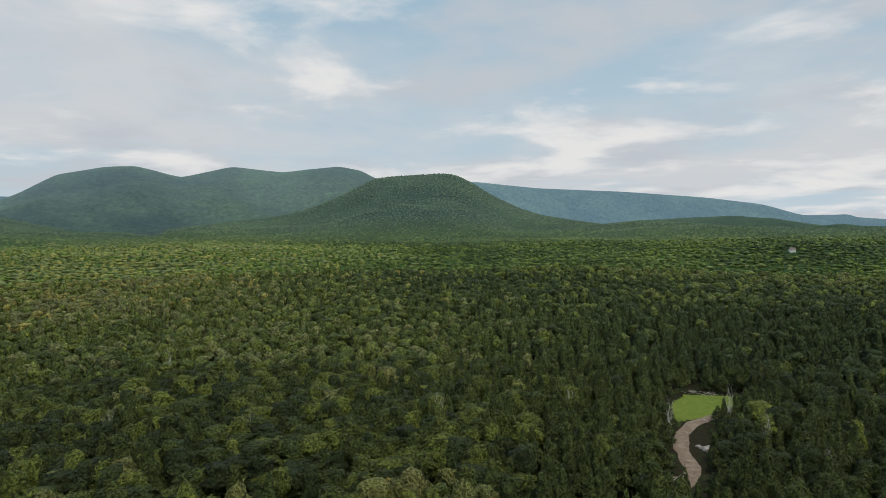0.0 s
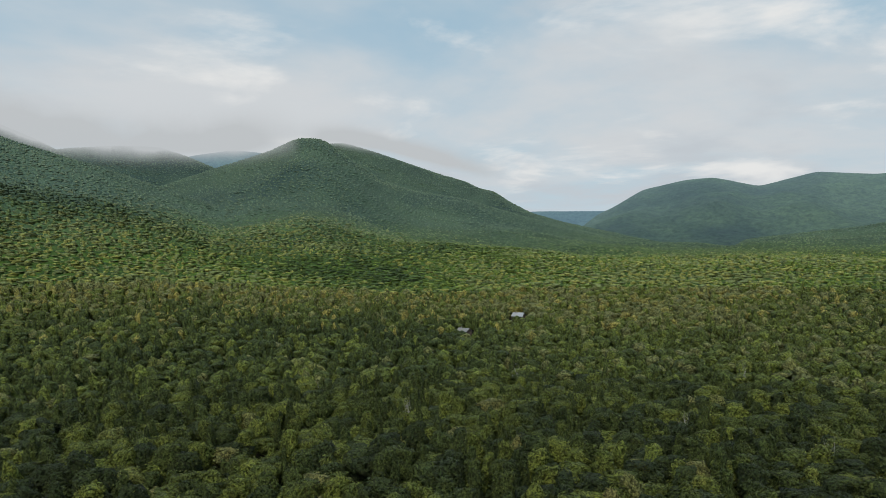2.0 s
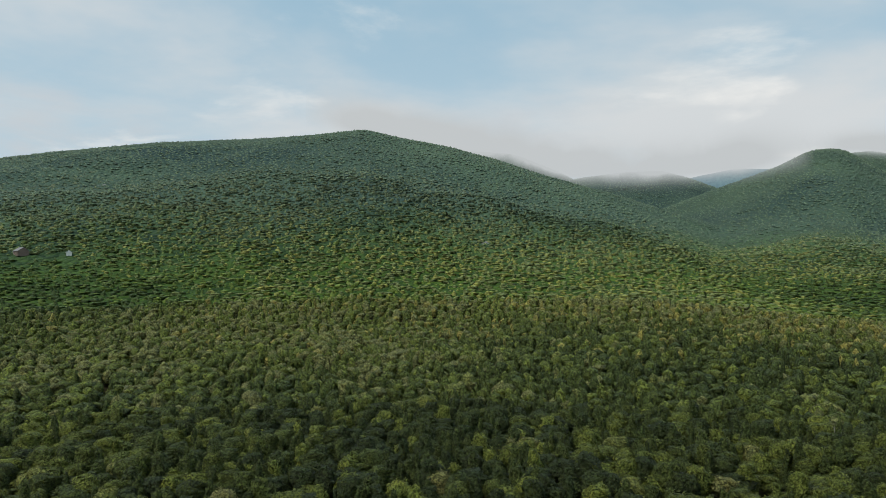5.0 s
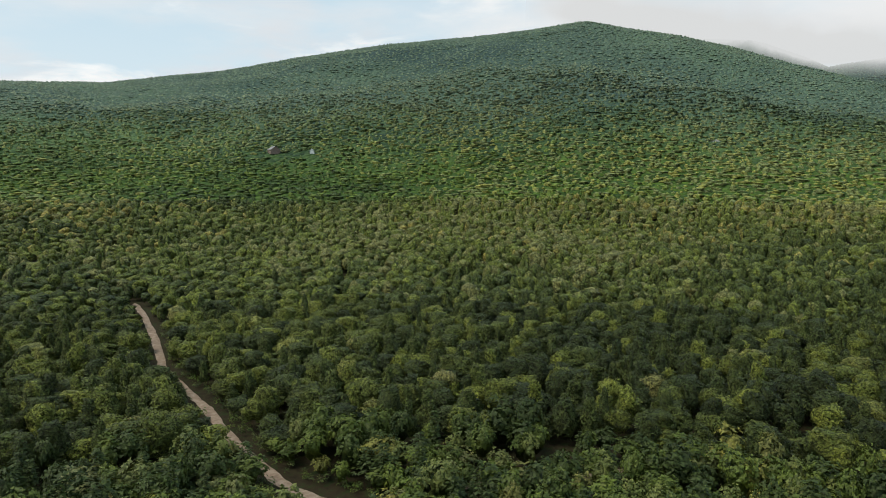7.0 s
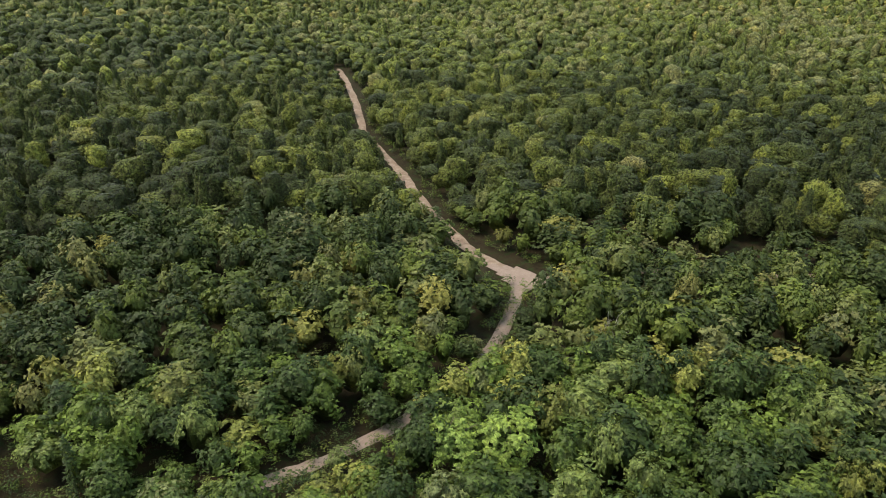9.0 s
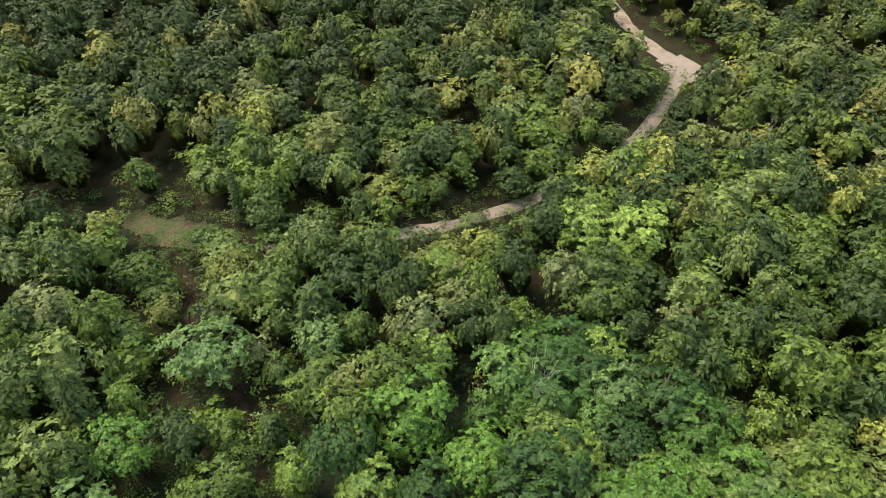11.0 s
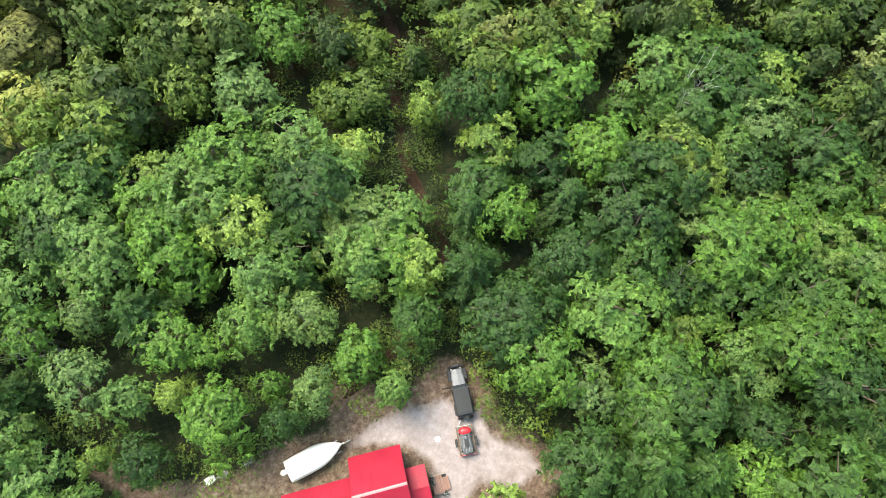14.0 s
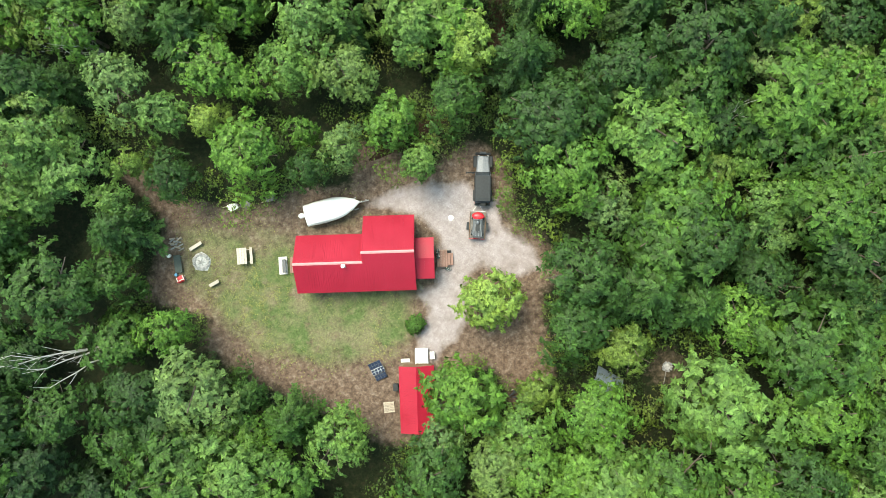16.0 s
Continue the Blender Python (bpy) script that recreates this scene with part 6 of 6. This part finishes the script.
def make_camp():
    """Fire ring, seats and clutter at the west end of the lawn."""
    pit = thing("fire_pit", pose(-24.73, -0.37, 0.06), "round stone fire ring full of grey ash", "fire pit")
    rng = random.Random(3)
    for k in range(15):
        a = 6.283 * k / 15
        s = rng.uniform(0.13, 0.2)
        part("stone", lump(s, (math.cos(a) * 0.72, math.sin(a) * 0.72, s * 0.5), (1.15, 1, 0.75), 0.35, k, None, 1), STONE, pit)
    part("ash_bed", lump(0.62, (0, 0, 0.02), (1, 1, 0.16), 0.25, 40), ASH, pit, "mound of pale ash")
    for k in range(5):
        a = k * 1.3
        part("charred_log", rod(0.05, (math.cos(a) * 0.4, math.sin(a) * 0.4, 0.14), (-math.cos(a) * 0.15, -math.sin(a) * 0.15, 0.22), sides=6), STONE, pit)
    ring = link_mesh("ash_ground", lump(0.95, (0, 0, 0), (1, 1, 0.03), 0.2, 9), ASH)
    ring.matrix_basis = pose(-24.73, -0.37, 0.07)
    tagged(ring, "grey ashy gravel ring spread round the fire pit", "gravel", kind="structure")
    table = thing("picnic_table", pose(-20.45, 0.22, 0.06, 0, 0, 4), "pale new timber picnic table with one bench", "picnic table")
    for k in range(4):
        part("top_board", box((0.23, 1.6, 0.04), (-0.45 + 0.245 * k, 0, 0.74), bevel=0.008), PLANK, table)
    part("bench_board", box((0.27, 1.6, 0.04), (0.75, 0, 0.45), bevel=0.008), PLANK, table)
    for y in (-0.6, 0.6):
        for x in (-0.5, 0.35):
            part("leg", box((0.09, 0.05, 0.76), (x, y, 0.37), (0, 8 if x < 0 else -8, 0), 0.006), PLANK, table)
        part("cross_bar", box((1.35, 0.05, 0.1), (0.12, y, 0.42), bevel=0.006), PLANK, table)
    for x, y, turn, half in ((-25.22, 1.19, 32, 0.68), (-23.36, -2.47, 28, 0.52)):
        seat = thing("log_bench", pose(x, y, 0.06, 0, 0, turn), "split log bench with a pale cut top beside the fire pit", "bench", "seats round the fire pit")
        part("seat", box((half * 2, 0.34, 0.1), (0, 0, 0.36), bevel=0.03), PLANK, seat)
        for s in (-1, 1):
            part("support", rod(0.14, (s * half * 0.65, 0, 0), (s * half * 0.65, 0, 0.33), sides=10), BARK, seat)
    chair = thing("camp_chair", pose(-26.6, -2.02, 0.06, 0, 0, 25), "red folding camp chair with pale piping by the fire pit", "chair")
    part("seat", box((0.62, 0.52, 0.04), (0, 0.05, 0.42), bevel=0.015), RED, chair)
    part("backrest", box((0.62, 0.05, 0.5), (0, -0.28, 0.66), (-14, 0, 0), 0.015), RED, chair)
    part("piping", box((0.5, 0.06, 0.03), (0, -0.1, 0.455), bevel=0.01), WHITE_PAINT, chair)
    for x in (-0.32, 0.32):
        part("armrest", box((0.07, 0.5, 0.03), (x, 0, 0.62), bevel=0.01), WHITE_PAINT, chair)
        for y in (-0.24, 0.26):
            part("leg", rod(0.014, (x, y, 0), (x * 0.8, -y, 0.5), sides=6), STEEL, chair)
    bed = thing("lounger", pose(-26.95, -0.55, 0.06, 0, 0, 8), "long dark green canvas lounger by the fire pit", "lounger")
    part("canvas", box((0.72, 1.75, 0.05), (0, 0, 0.34), bevel=0.02), TARP, bed)
    for x in (-0.34, 0.34):
        part("rail", rod(0.018, (x, -0.88, 0.34), (x, 0.88, 0.34), sides=6), STEEL, bed)
        for y in (-0.7, 0.7):
            part("leg", rod(0.016, (x, y, 0), (x, y, 0.34), sides=6), STEEL, bed)
    pile = thing("firewood_pile", pose(-27.2, 1.35, 0.06, 0, 0, 12), "loose pile of grey split firewood at the wood's edge", "firewood")
    for k in range(16):
        x, y, z = rng.uniform(-0.45, 0.45), rng.uniform(-0.7, 0.7), 0.06 + 0.09 * (k // 6)
        a = rng.uniform(-0.5, 0.5)
        part("log", rod(rng.uniform(0.05, 0.08), (x - 0.28 * math.cos(a), y - 0.28 * math.sin(a), z), (x + 0.28 * math.cos(a), y + 0.28 * math.sin(a), z), sides=7), STONE if k % 3 else TIMBER, pile)
    pail = thing("bucket", pose(-27.85, 0.25, 0.06), "white plastic bucket with a lid by the fire pit", "bucket")
    part("body", rod(0.15, (0, 0, 0), (0, 0, 0.36), sides=16, end=0.18), WHITE, pail)
    part("lid", rod(0.2, (0, 0, 0.36), (0, 0, 0.4), sides=16), WHITE_PAINT, pail)
    tub = thing("bucket", pose(-27.15, -1.62, 0.06), "small turquoise plastic bucket beside the red chair", "bucket")
    part("body", rod(0.13, (0, 0, 0), (0, 0, 0.28), sides=14, end=0.16), BLUE, tub)
    lid = link_mesh("disc", rod(0.27, (0, 0, 0), (0, 0, 0.05), sides=24), WHITE_PAINT)
    lid.matrix_basis = pose(-0.16, 3.96, 0.1)
    tagged(lid, "round white plastic disc lying on the gravel drive", "disc")


def make_edges():
    """Things half under the trees round the clearing."""
    # barrow shapes added in place of an unidentified tangle of clutter
    for x, y, turn in ((-21.5, 5.0, 20), (-20.3, 5.25, -15), (-17.8, 5.9, 10)):
        bike = thing("wheelbarrow", pose(x, y, 0.06, 0, 0, turn), "grey metal wheelbarrow standing in for clutter under the trees", "wheelbarrow", "barrows under the trees")
        tray = [[(xx, -w, z), (xx, -w * 0.7, 0.35), (xx, w * 0.7, 0.35), (xx, w, z)] for xx, w, z in ((-0.45, 0.34, 0.62), (0.1, 0.36, 0.62), (0.5, 0.28, 0.66))]
        part("tray", loft(tray), STEEL if turn > 15 else DARK, bike)
        wheel(bike, (0.55, 0, 0.2), 0.2, 0.1, "y")
        for s in (-0.22, 0.22):
            part("handle", rod(0.02, (0.5, s, 0.32), (-0.95, s * 1.3, 0.55), sides=6), TIMBER, bike)
            part("leg", rod(0.02, (-0.3, s, 0.0), (-0.25, s, 0.4), sides=6), STEEL, bike)
    tent = thing("tent", pose(14.9, -12.1, 0.06, 0, 0, -30), "grey-blue tarpaulin shelter under the trees", "tent")
    part("canopy", prism([(-1.1, 0.0), (0, 1.5), (1.1, 0.0), (1.05, -0.02), (0, 1.44), (-1.05, -0.02)], -1.4, 1.4), GREY_TARP, tent)
    for x in (-1.35, 1.35):
        part("pole", rod(0.025, (x, 0, 0), (x, 0, 1.46), sides=6), STEEL, tent)
    pit = thing("fire_pit", pose(20.9, -10.55, 0.06), "small stone fire ring with a poker on brown leaf litter", "fire pit")
    rng = random.Random(8)
    for k in range(10):
        a = 6.283 * k / 10
        part("stone", lump(rng.uniform(0.1, 0.16), (math.cos(a) * 0.42, math.sin(a) * 0.42, 0.07), (1.1, 1, 0.75), 0.35, k + 50, None, 1), STONE, pit)
    part("ash_bed", lump(0.36, (0, 0, 0.01), (1, 1, 0.2), 0.2, 71), ASH, pit)
    part("poker", rod(0.025, (-0.1, -0.3, 0.05), (-0.35, -1.7, 0.06), sides=6), STONE, pit)
    stack = thing("timber_pile", pose(6.7, -12.9, 0.06, 0, 0, 40), "heap of dark old timber and tin at the wood's edge", "timber")
    for k in range(9):
        x, y = rng.uniform(-0.7, 0.7), rng.uniform(-0.5, 0.5)
        a = rng.uniform(-0.6, 0.6)
        part("beam", box((rng.uniform(1.0, 1.9), 0.12, 0.08), (x, y, 0.06 + 0.05 * k), (0, 0, math.degrees(a)), 0.01), TIMBER if k % 3 == 0 else DARK, stack)
    shrub = new("shrub")
    shrub.matrix_basis = pose(-3.6, -6.42, 0.05)
    tagged(shrub, "round dark green clipped shrub on the lawn edge", "shrub")
    tris, ways = crown("wide", 3000, 0.30, 300)
    tris = tris * [0.36, 0.36, 0.27] - [0, 0, 0.7]
    top = new("crown", raw_mesh("crown", tris, LEAF_NEAR, ways=ways))
    top.parent = shrub
    top.color = (0.40, 0.40, 0.40, 1)
    bm = bmesh.new()
    for k in range(5):
        rod(0.05, (0, 0, -0.1), (0.7 * math.cos(k * 1.26), 0.7 * math.sin(k * 1.26), 1.0), bm, 5, 0.015)
    part("stem", bm, BARK, shrub)


def bare_tree(name, base, limbs, seed, label, radius=0.16, material=None):
    """A leafless tree: its trunk and limbs run from the base out to the given tips, each splitting into twigs."""
    rng = random.Random(seed)
    ob = thing(name, pose(*base), label, "dead tree")
    trunk = None
    for n, tip in enumerate(limbs):
        bm = bmesh.new()
        tip = Vector(tip)
        last, size = Vector((0, 0, 0)), radius * (1 if n == 0 else 0.6)
        for k in range(1, 7):
            here = tip * (k / 6) + Vector((rng.uniform(-1, 1), rng.uniform(-1, 1), rng.uniform(-0.5, 0.5))) * 0.03 * tip.length
            rod(size, last, here, bm, 7, size * 0.75)
            size *= 0.75
            if k > 2:
                for _ in range(2):
                    side = Vector((rng.uniform(-1, 1), rng.uniform(-1, 1), rng.uniform(-0.2, 1))).normalized()
                    rod(size * 0.5, here, here + (tip.normalized() * 0.8 + side * 0.7) * tip.length * 0.16, bm, 5, 0.008)
            last = here
        if trunk is None:
            trunk = part("trunk", bm, material or BARK_PALE, ob)
        else:
            part("limb", bm, material or BARK_PALE, trunk)
    return ob


def make_dead_wood():
    bare_tree("dead_tree", (-31.5, -8.2, 0.0), [(0.2, 0, 5.2), (-5.5, -1.8, 7.6), (-7.0, -0.6, 8.0), (-4.0, -3.4, 7.8), (-9, -1.6, 8.4)], 4, "leaning dead white birch over the woods", 0.27)
    for x, y, h, seed in ((30.8, -10.4, 8.0, 5), (24.6, 12.8, 6.5, 6), (40, 3, 8.5, 7), (-34, 20, 8.5, 8), (90, 47, 9.5, 9), (-15, 27, 9, 10), (32, 32, 9, 11), (-40, -18, 8, 12)):
        rng = random.Random(seed)
        tips = [(rng.uniform(-0.4, 0.4), rng.uniform(-0.4, 0.4), h)] + [(rng.uniform(-2.2, 2.2), rng.uniform(-2.2, 2.2), h * rng.uniform(0.75, 1.02)) for _ in range(7)]
        bare_tree("dead_tree", (x, y, 0.0), tips, seed, "bare grey dead tree standing among green crowns", 0.11)
    rng = np.random.default_rng(19)
    spots = [(-29, -233, 15), (-36, -205, 13), (-45, -182, 12), (110, -178, 12), (240, -170, 13), (212, -105, 12), (150, -170, 12), (60, -210, 13), (20, -230, 12), (190, -250, 13), (260, -90, 12), (-10.5, -222, 12)]
    for x, y, h in spots:
        tips = [(rng.uniform(-0.4, 0.4), rng.uniform(-0.4, 0.4), h)] + [(rng.uniform(-1.8, 1.8), rng.uniform(-1.8, 1.8), h * rng.uniform(0.7, 1)) for _ in range(4)]
        bare_tree("dead_tree", (x, y, float(land(np.array([x]), np.array([y]))[0])), tips, int(h + x), "pale dead snag rising above the woods", 0.2)


def make_far_house(x, y, turn, size, label, roof, wall, lift=0.0):
    w, d, h = size
    z = float(land(np.array([x]), np.array([y]))[0]) + lift
    house = thing("house", pose(x, y, z, 0, 0, turn), label, "house", "houses in the woods")
    part("wall", prism([(-d / 2, -1), (d / 2, -1), (d / 2, h), (0, h + d * 0.35), (-d / 2, h)], -w / 2, w / 2), wall, house)
    for s in (-1, 1):
        bm = prism([(s * (d / 2 + 0.5), h - 0.33), (0, h + d * 0.35 + 0.02), (0, h + d * 0.35 + 0.22), (s * (d / 2 + 0.5), h - 0.13)], -w / 2 - 0.4, w / 2 + 0.4)
        part("roof", bm, roof, house)
        for k in range(3):
            window = part("window", box((1.0, 0.06, 1.2), (-w / 3 + w / 3 * k, s * (d / 2 + 0.02), h * 0.55), bevel=0.01), WHITE_PAINT, house)
            part("pane", box((0.86, 0.04, 1.04), (-w / 3 + w / 3 * k, s * (d / 2 + 0.045), h * 0.55), bevel=0), GLASS, window)
    part("chimney", box((0.7, 0.7, 1.6), (w * 0.22, 0.5, h + d * 0.35 + 0.3)), STONE, house)


def make_far_places():
    make_far_house(457, -327, 35, (9, 7, 3.4), "pale grey-roofed house among tall trees", SHINGLE_PALE, SHINGLE_BROWN)
    make_far_house(418, -252, 20, (9, 6, 2.4), "low brown house half hidden in the woods", SHINGLE, SHINGLE_BROWN)
    make_far_house(699, 622, 60, (15, 12, 5.0), "grey-roofed gabled house on a hillside lawn", SHINGLE, SHINGLE_BROWN, 3.2)
    make_far_house(722, 578, 40, (14, 6, 3.0), "long white-roofed shed beside the hillside lawn", WHITE_PAINT, WHITE_PAINT, 3.2)
    make_far_house(-187, -929, 15, (7, 5, 4.5), "white house with a brown roof above the treetops", SHINGLE_BROWN, WHITE_PAINT, 3.2)
    patch("pavement", [(680, 634), (694, 640), (708, 624), (720, 594), (712, 572), (702, 580), (694, 606), (682, 622)], ROUGH_GRASS, "pale green lawn round the hillside house", "lawn", 3.2, 4.0)
    # rocks and cut brush along the far road
    rng = random.Random(31)
    for x, y, s in ((-20.5, -214, 1.3), (-18.7, -216.5, 0.8), (-21.8, -217, 0.7), (-22.8, -245, 0.6)):
        z = float(land(np.array([x]), np.array([y]))[0])
        rock = link_mesh("boulder", lump(s, (0, 0, s * 0.4), (1.2, 1, 0.75), 0.5, int(s * 90)), STONE_PALE, None, "", False)
        rock.matrix_basis = pose(x, y, z, 0, 0, s * 200)
        tagged(rock, "pale grey boulder beside the dirt road", "boulder", "boulders by the road")
    for n, (x, y) in enumerate(((-9.5, -186), (-28, -281), (-22, -282))):
        z = float(land(np.array([x]), np.array([y]))[0])
        heap = thing("brush_pile", pose(x, y, z), "heap of pale cut branches beside the road", "brush pile", "brush piles")
        for k in range(26):
            a, r = rng.uniform(0, 6.28), rng.uniform(0, 2.4)
            p0 = Vector((math.cos(a) * r, math.sin(a) * r, rng.uniform(0.1, 1.1)))
            p1 = p0 + Vector((rng.uniform(-2, 2), rng.uniform(-2, 2), rng.uniform(-0.2, 0.9)))
            part("branch", rod(rng.uniform(0.05, 0.12), p0, p1, sides=5, end=0.03), BARK_PALE if k % 2 else TIMBER, heap)


def make_cloud_bank():
    """Low cloud lying along the ridge tops, a curved far backdrop with a soft edge."""
    for away, line, deep in ((2000, [(-70, 12.0), (-76, 10.8), (-80, 10.1), (-85, 9.25), (-90, 7.9), (-95, 7.6), (-101, 7.8), (-106, 8.2)], 1.2),
                             (2560, [(-107.5, 8.6), (-111, 8.5), (-115, 7.8), (-119, 6.7), (-123, 5.6)], 0.6)):
        line = sorted(line)
        at, rise = [p[0] for p in line], [p[1] for p in line]
        bb, uu = np.meshgrid(np.arange(at[0] - 2, at[-1] + 2, 0.4), np.linspace(-2.6, 3.2, 22), indexing="ij")
        el = np.radians(np.interp(bb, at, rise) + uu * deep)
        th = np.radians(bb)
        rr = away + 60 * grid_noise(bb * 10, uu * 10, 30, 3, 3)
        co = np.stack([-np.sin(th) * rr, np.cos(th) * rr, EYE + rr * np.tan(el)], -1)
        ends = np.clip((bb - at[0] + 2) / 5, 0, 1) * np.clip((at[-1] + 2 - bb) / 5, 0, 1)
        cover = np.where(uu < 0, np.exp(-(uu / 0.75) ** 2), np.exp(-(uu / 1.5) ** 2)) * ends
        rows, cols = bb.shape
        me = bpy.data.meshes.new("backdrop")
        me.vertices.add(bb.size)
        me.vertices.foreach_set("co", co.astype(np.float32).reshape(-1))
        i = np.arange(rows - 1)[:, None] * cols + np.arange(cols - 1)[None]
        fill_faces(me, np.stack([i, i + cols, i + cols + 1, i + 1], -1).reshape(-1, 4))
        me.attributes.new("cover", "FLOAT", "POINT").data.foreach_set("value", cover.astype(np.float32).reshape(-1))
        finish_raw(me, CLOUD, None, True)
        ob = new("backdrop", me)
        ob.visible_shadow = False
        tagged(ob, "low grey-white cloud lying along the mountain ridge", "cloud", kind="structure")


def cloud_material():
    n = Nodes("low cloud")
    att = n.add("ShaderNodeAttribute")
    att.attribute_name = "cover"
    puff = n.noise(0.0035, 6, 0.6)
    thick = n.add("ShaderNodeMath")
    thick.operation = "MULTIPLY"
    n.link(att.outputs["Fac"], thick.inputs[0])
    n.link(n.span(puff, 0.3, 0.6, 0.7, 1.7), thick.inputs[1])
    # emission stands in for daylight on the cloud
    glow, clear, both = n.add("ShaderNodeEmission"), n.add("ShaderNodeBsdfTransparent"), n.add("ShaderNodeMixShader")
    glow.inputs["Color"].default_value = (0.80, 0.84, 0.87, 1)
    glow.inputs["Strength"].default_value = 0.98
    n.link(n.span(thick.outputs[0], 0.0, 1.0, 0.0, 0.95), both.inputs["Fac"])
    n.link(clear.outputs[0], both.inputs[1])
    n.link(glow.outputs[0], both.inputs[2])
    n.link(both.outputs[0], n.out.inputs["Surface"])
    return n.mat


CLOUD = cloud_material()
make_cloud_bank()


def make_grass():
    """Tufts on the lawn and round its edges, and loose stones on the drive."""
    rng = np.random.default_rng(23)
    x, y = rng.uniform(-30, 9, 26000), rng.uniform(-17, 8, 26000)
    cover = soft(away_from(x, y, LAWN, True) - 0.6 + grid_noise(x, y, 3, 8, 3) * 1.2, 1.4) + 0.35 * soft(np.abs(away_from(x, y, CLEARING, True)) - 0.3, 1.0)
    cover *= away_from(x, y, DRIVE) > 1.3
    cover *= ~((np.abs(x + 9.1) < 5.4) & (y > -2.9) & (y < 3.6))
    ok = (rng.uniform(0, 1, len(x)) < cover * 0.8) & (grid_noise(x, y, 1.6, 3, 3) > -0.25)
    x, y = x[ok], y[ok]
    blades = 3
    x, y = np.repeat(x, blades) + rng.normal(0, 0.07, len(x) * blades), np.repeat(y, blades) + rng.normal(0, 0.07, len(y) * blades)
    a, h = rng.uniform(0, 6.28, len(x)), rng.uniform(0.02, 0.06, len(x))
    foot = np.stack([x, y, np.full(len(x), 0.05)], 1)
    across = np.stack([np.cos(a), np.sin(a), 0 * a], 1) * 0.035
    tip = foot + np.stack([np.sin(a) * 0.13, -np.cos(a) * 0.13, h], 1) + rng.normal(0, 0.03, (len(x), 3))
    tone = np.clip(0.86 + 0.2 * grid_noise(x, y, 2.5, 9, 3) + rng.normal(0, 0.08, len(x)), 0.72, 0.97)
    tagged(new("grass", raw_mesh("grass", np.stack([foot - across, foot + across, tip], 1), LEAF_GRASS, tone)), "short patchy lawn grass round the cabin", "grass", kind="stuff")
    bm = bmesh.new()
    bmesh.ops.create_icosphere(bm, subdivisions=1, radius=1)
    ball_tris = np.array([[tuple(v.co) for v in f.verts] for f in bm.faces])
    bm.free()
    x, y = rng.uniform(-9, 10, 9000), rng.uniform(-10, 9, 9000)
    near_drive = np.minimum(away_from(x, y, DRIVE) - 1.4, np.hypot((x - 2) / 1.3, y - 3.6) - 4.2)
    ok = rng.uniform(0, 1, len(x)) < 0.3 * soft(near_drive + 0.6, 0.9)
    x, y = x[ok], y[ok]
    s = rng.uniform(0.012, 0.032, len(x))
    tris = ball_tris[None] * (s[:, None, None, None] * np.array([1.2, 1, 0.6])) + np.stack([x, y, np.full(len(x), 0.075)], 1)[:, None, None]
    tagged(new("gravel", raw_mesh("gravel", tris.reshape(-1, 3, 3), STONE_PALE)), "loose pale stones scattered on the drive", "gravel", kind="stuff")


SHINGLE_PALE = plain("pale grey metal roofing", (0.30, 0.31, 0.33), 0.6, 0.1)
SHINGLE_BROWN = plain("brown roof shingles", (0.17, 0.125, 0.10), 0.85)
STONE_PALE = plain("pale loose stone", (0.30, 0.28, 0.25), 0.9, 0, 2.0, 0.4)
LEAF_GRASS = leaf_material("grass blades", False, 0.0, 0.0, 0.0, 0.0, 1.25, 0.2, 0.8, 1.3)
make_house()
make_entrances()
make_boat()
make_jeep()
make_atv_trailer()
make_shed()
make_solar()
make_camp()
make_edges()
make_dead_wood()
make_far_places()
make_grass()
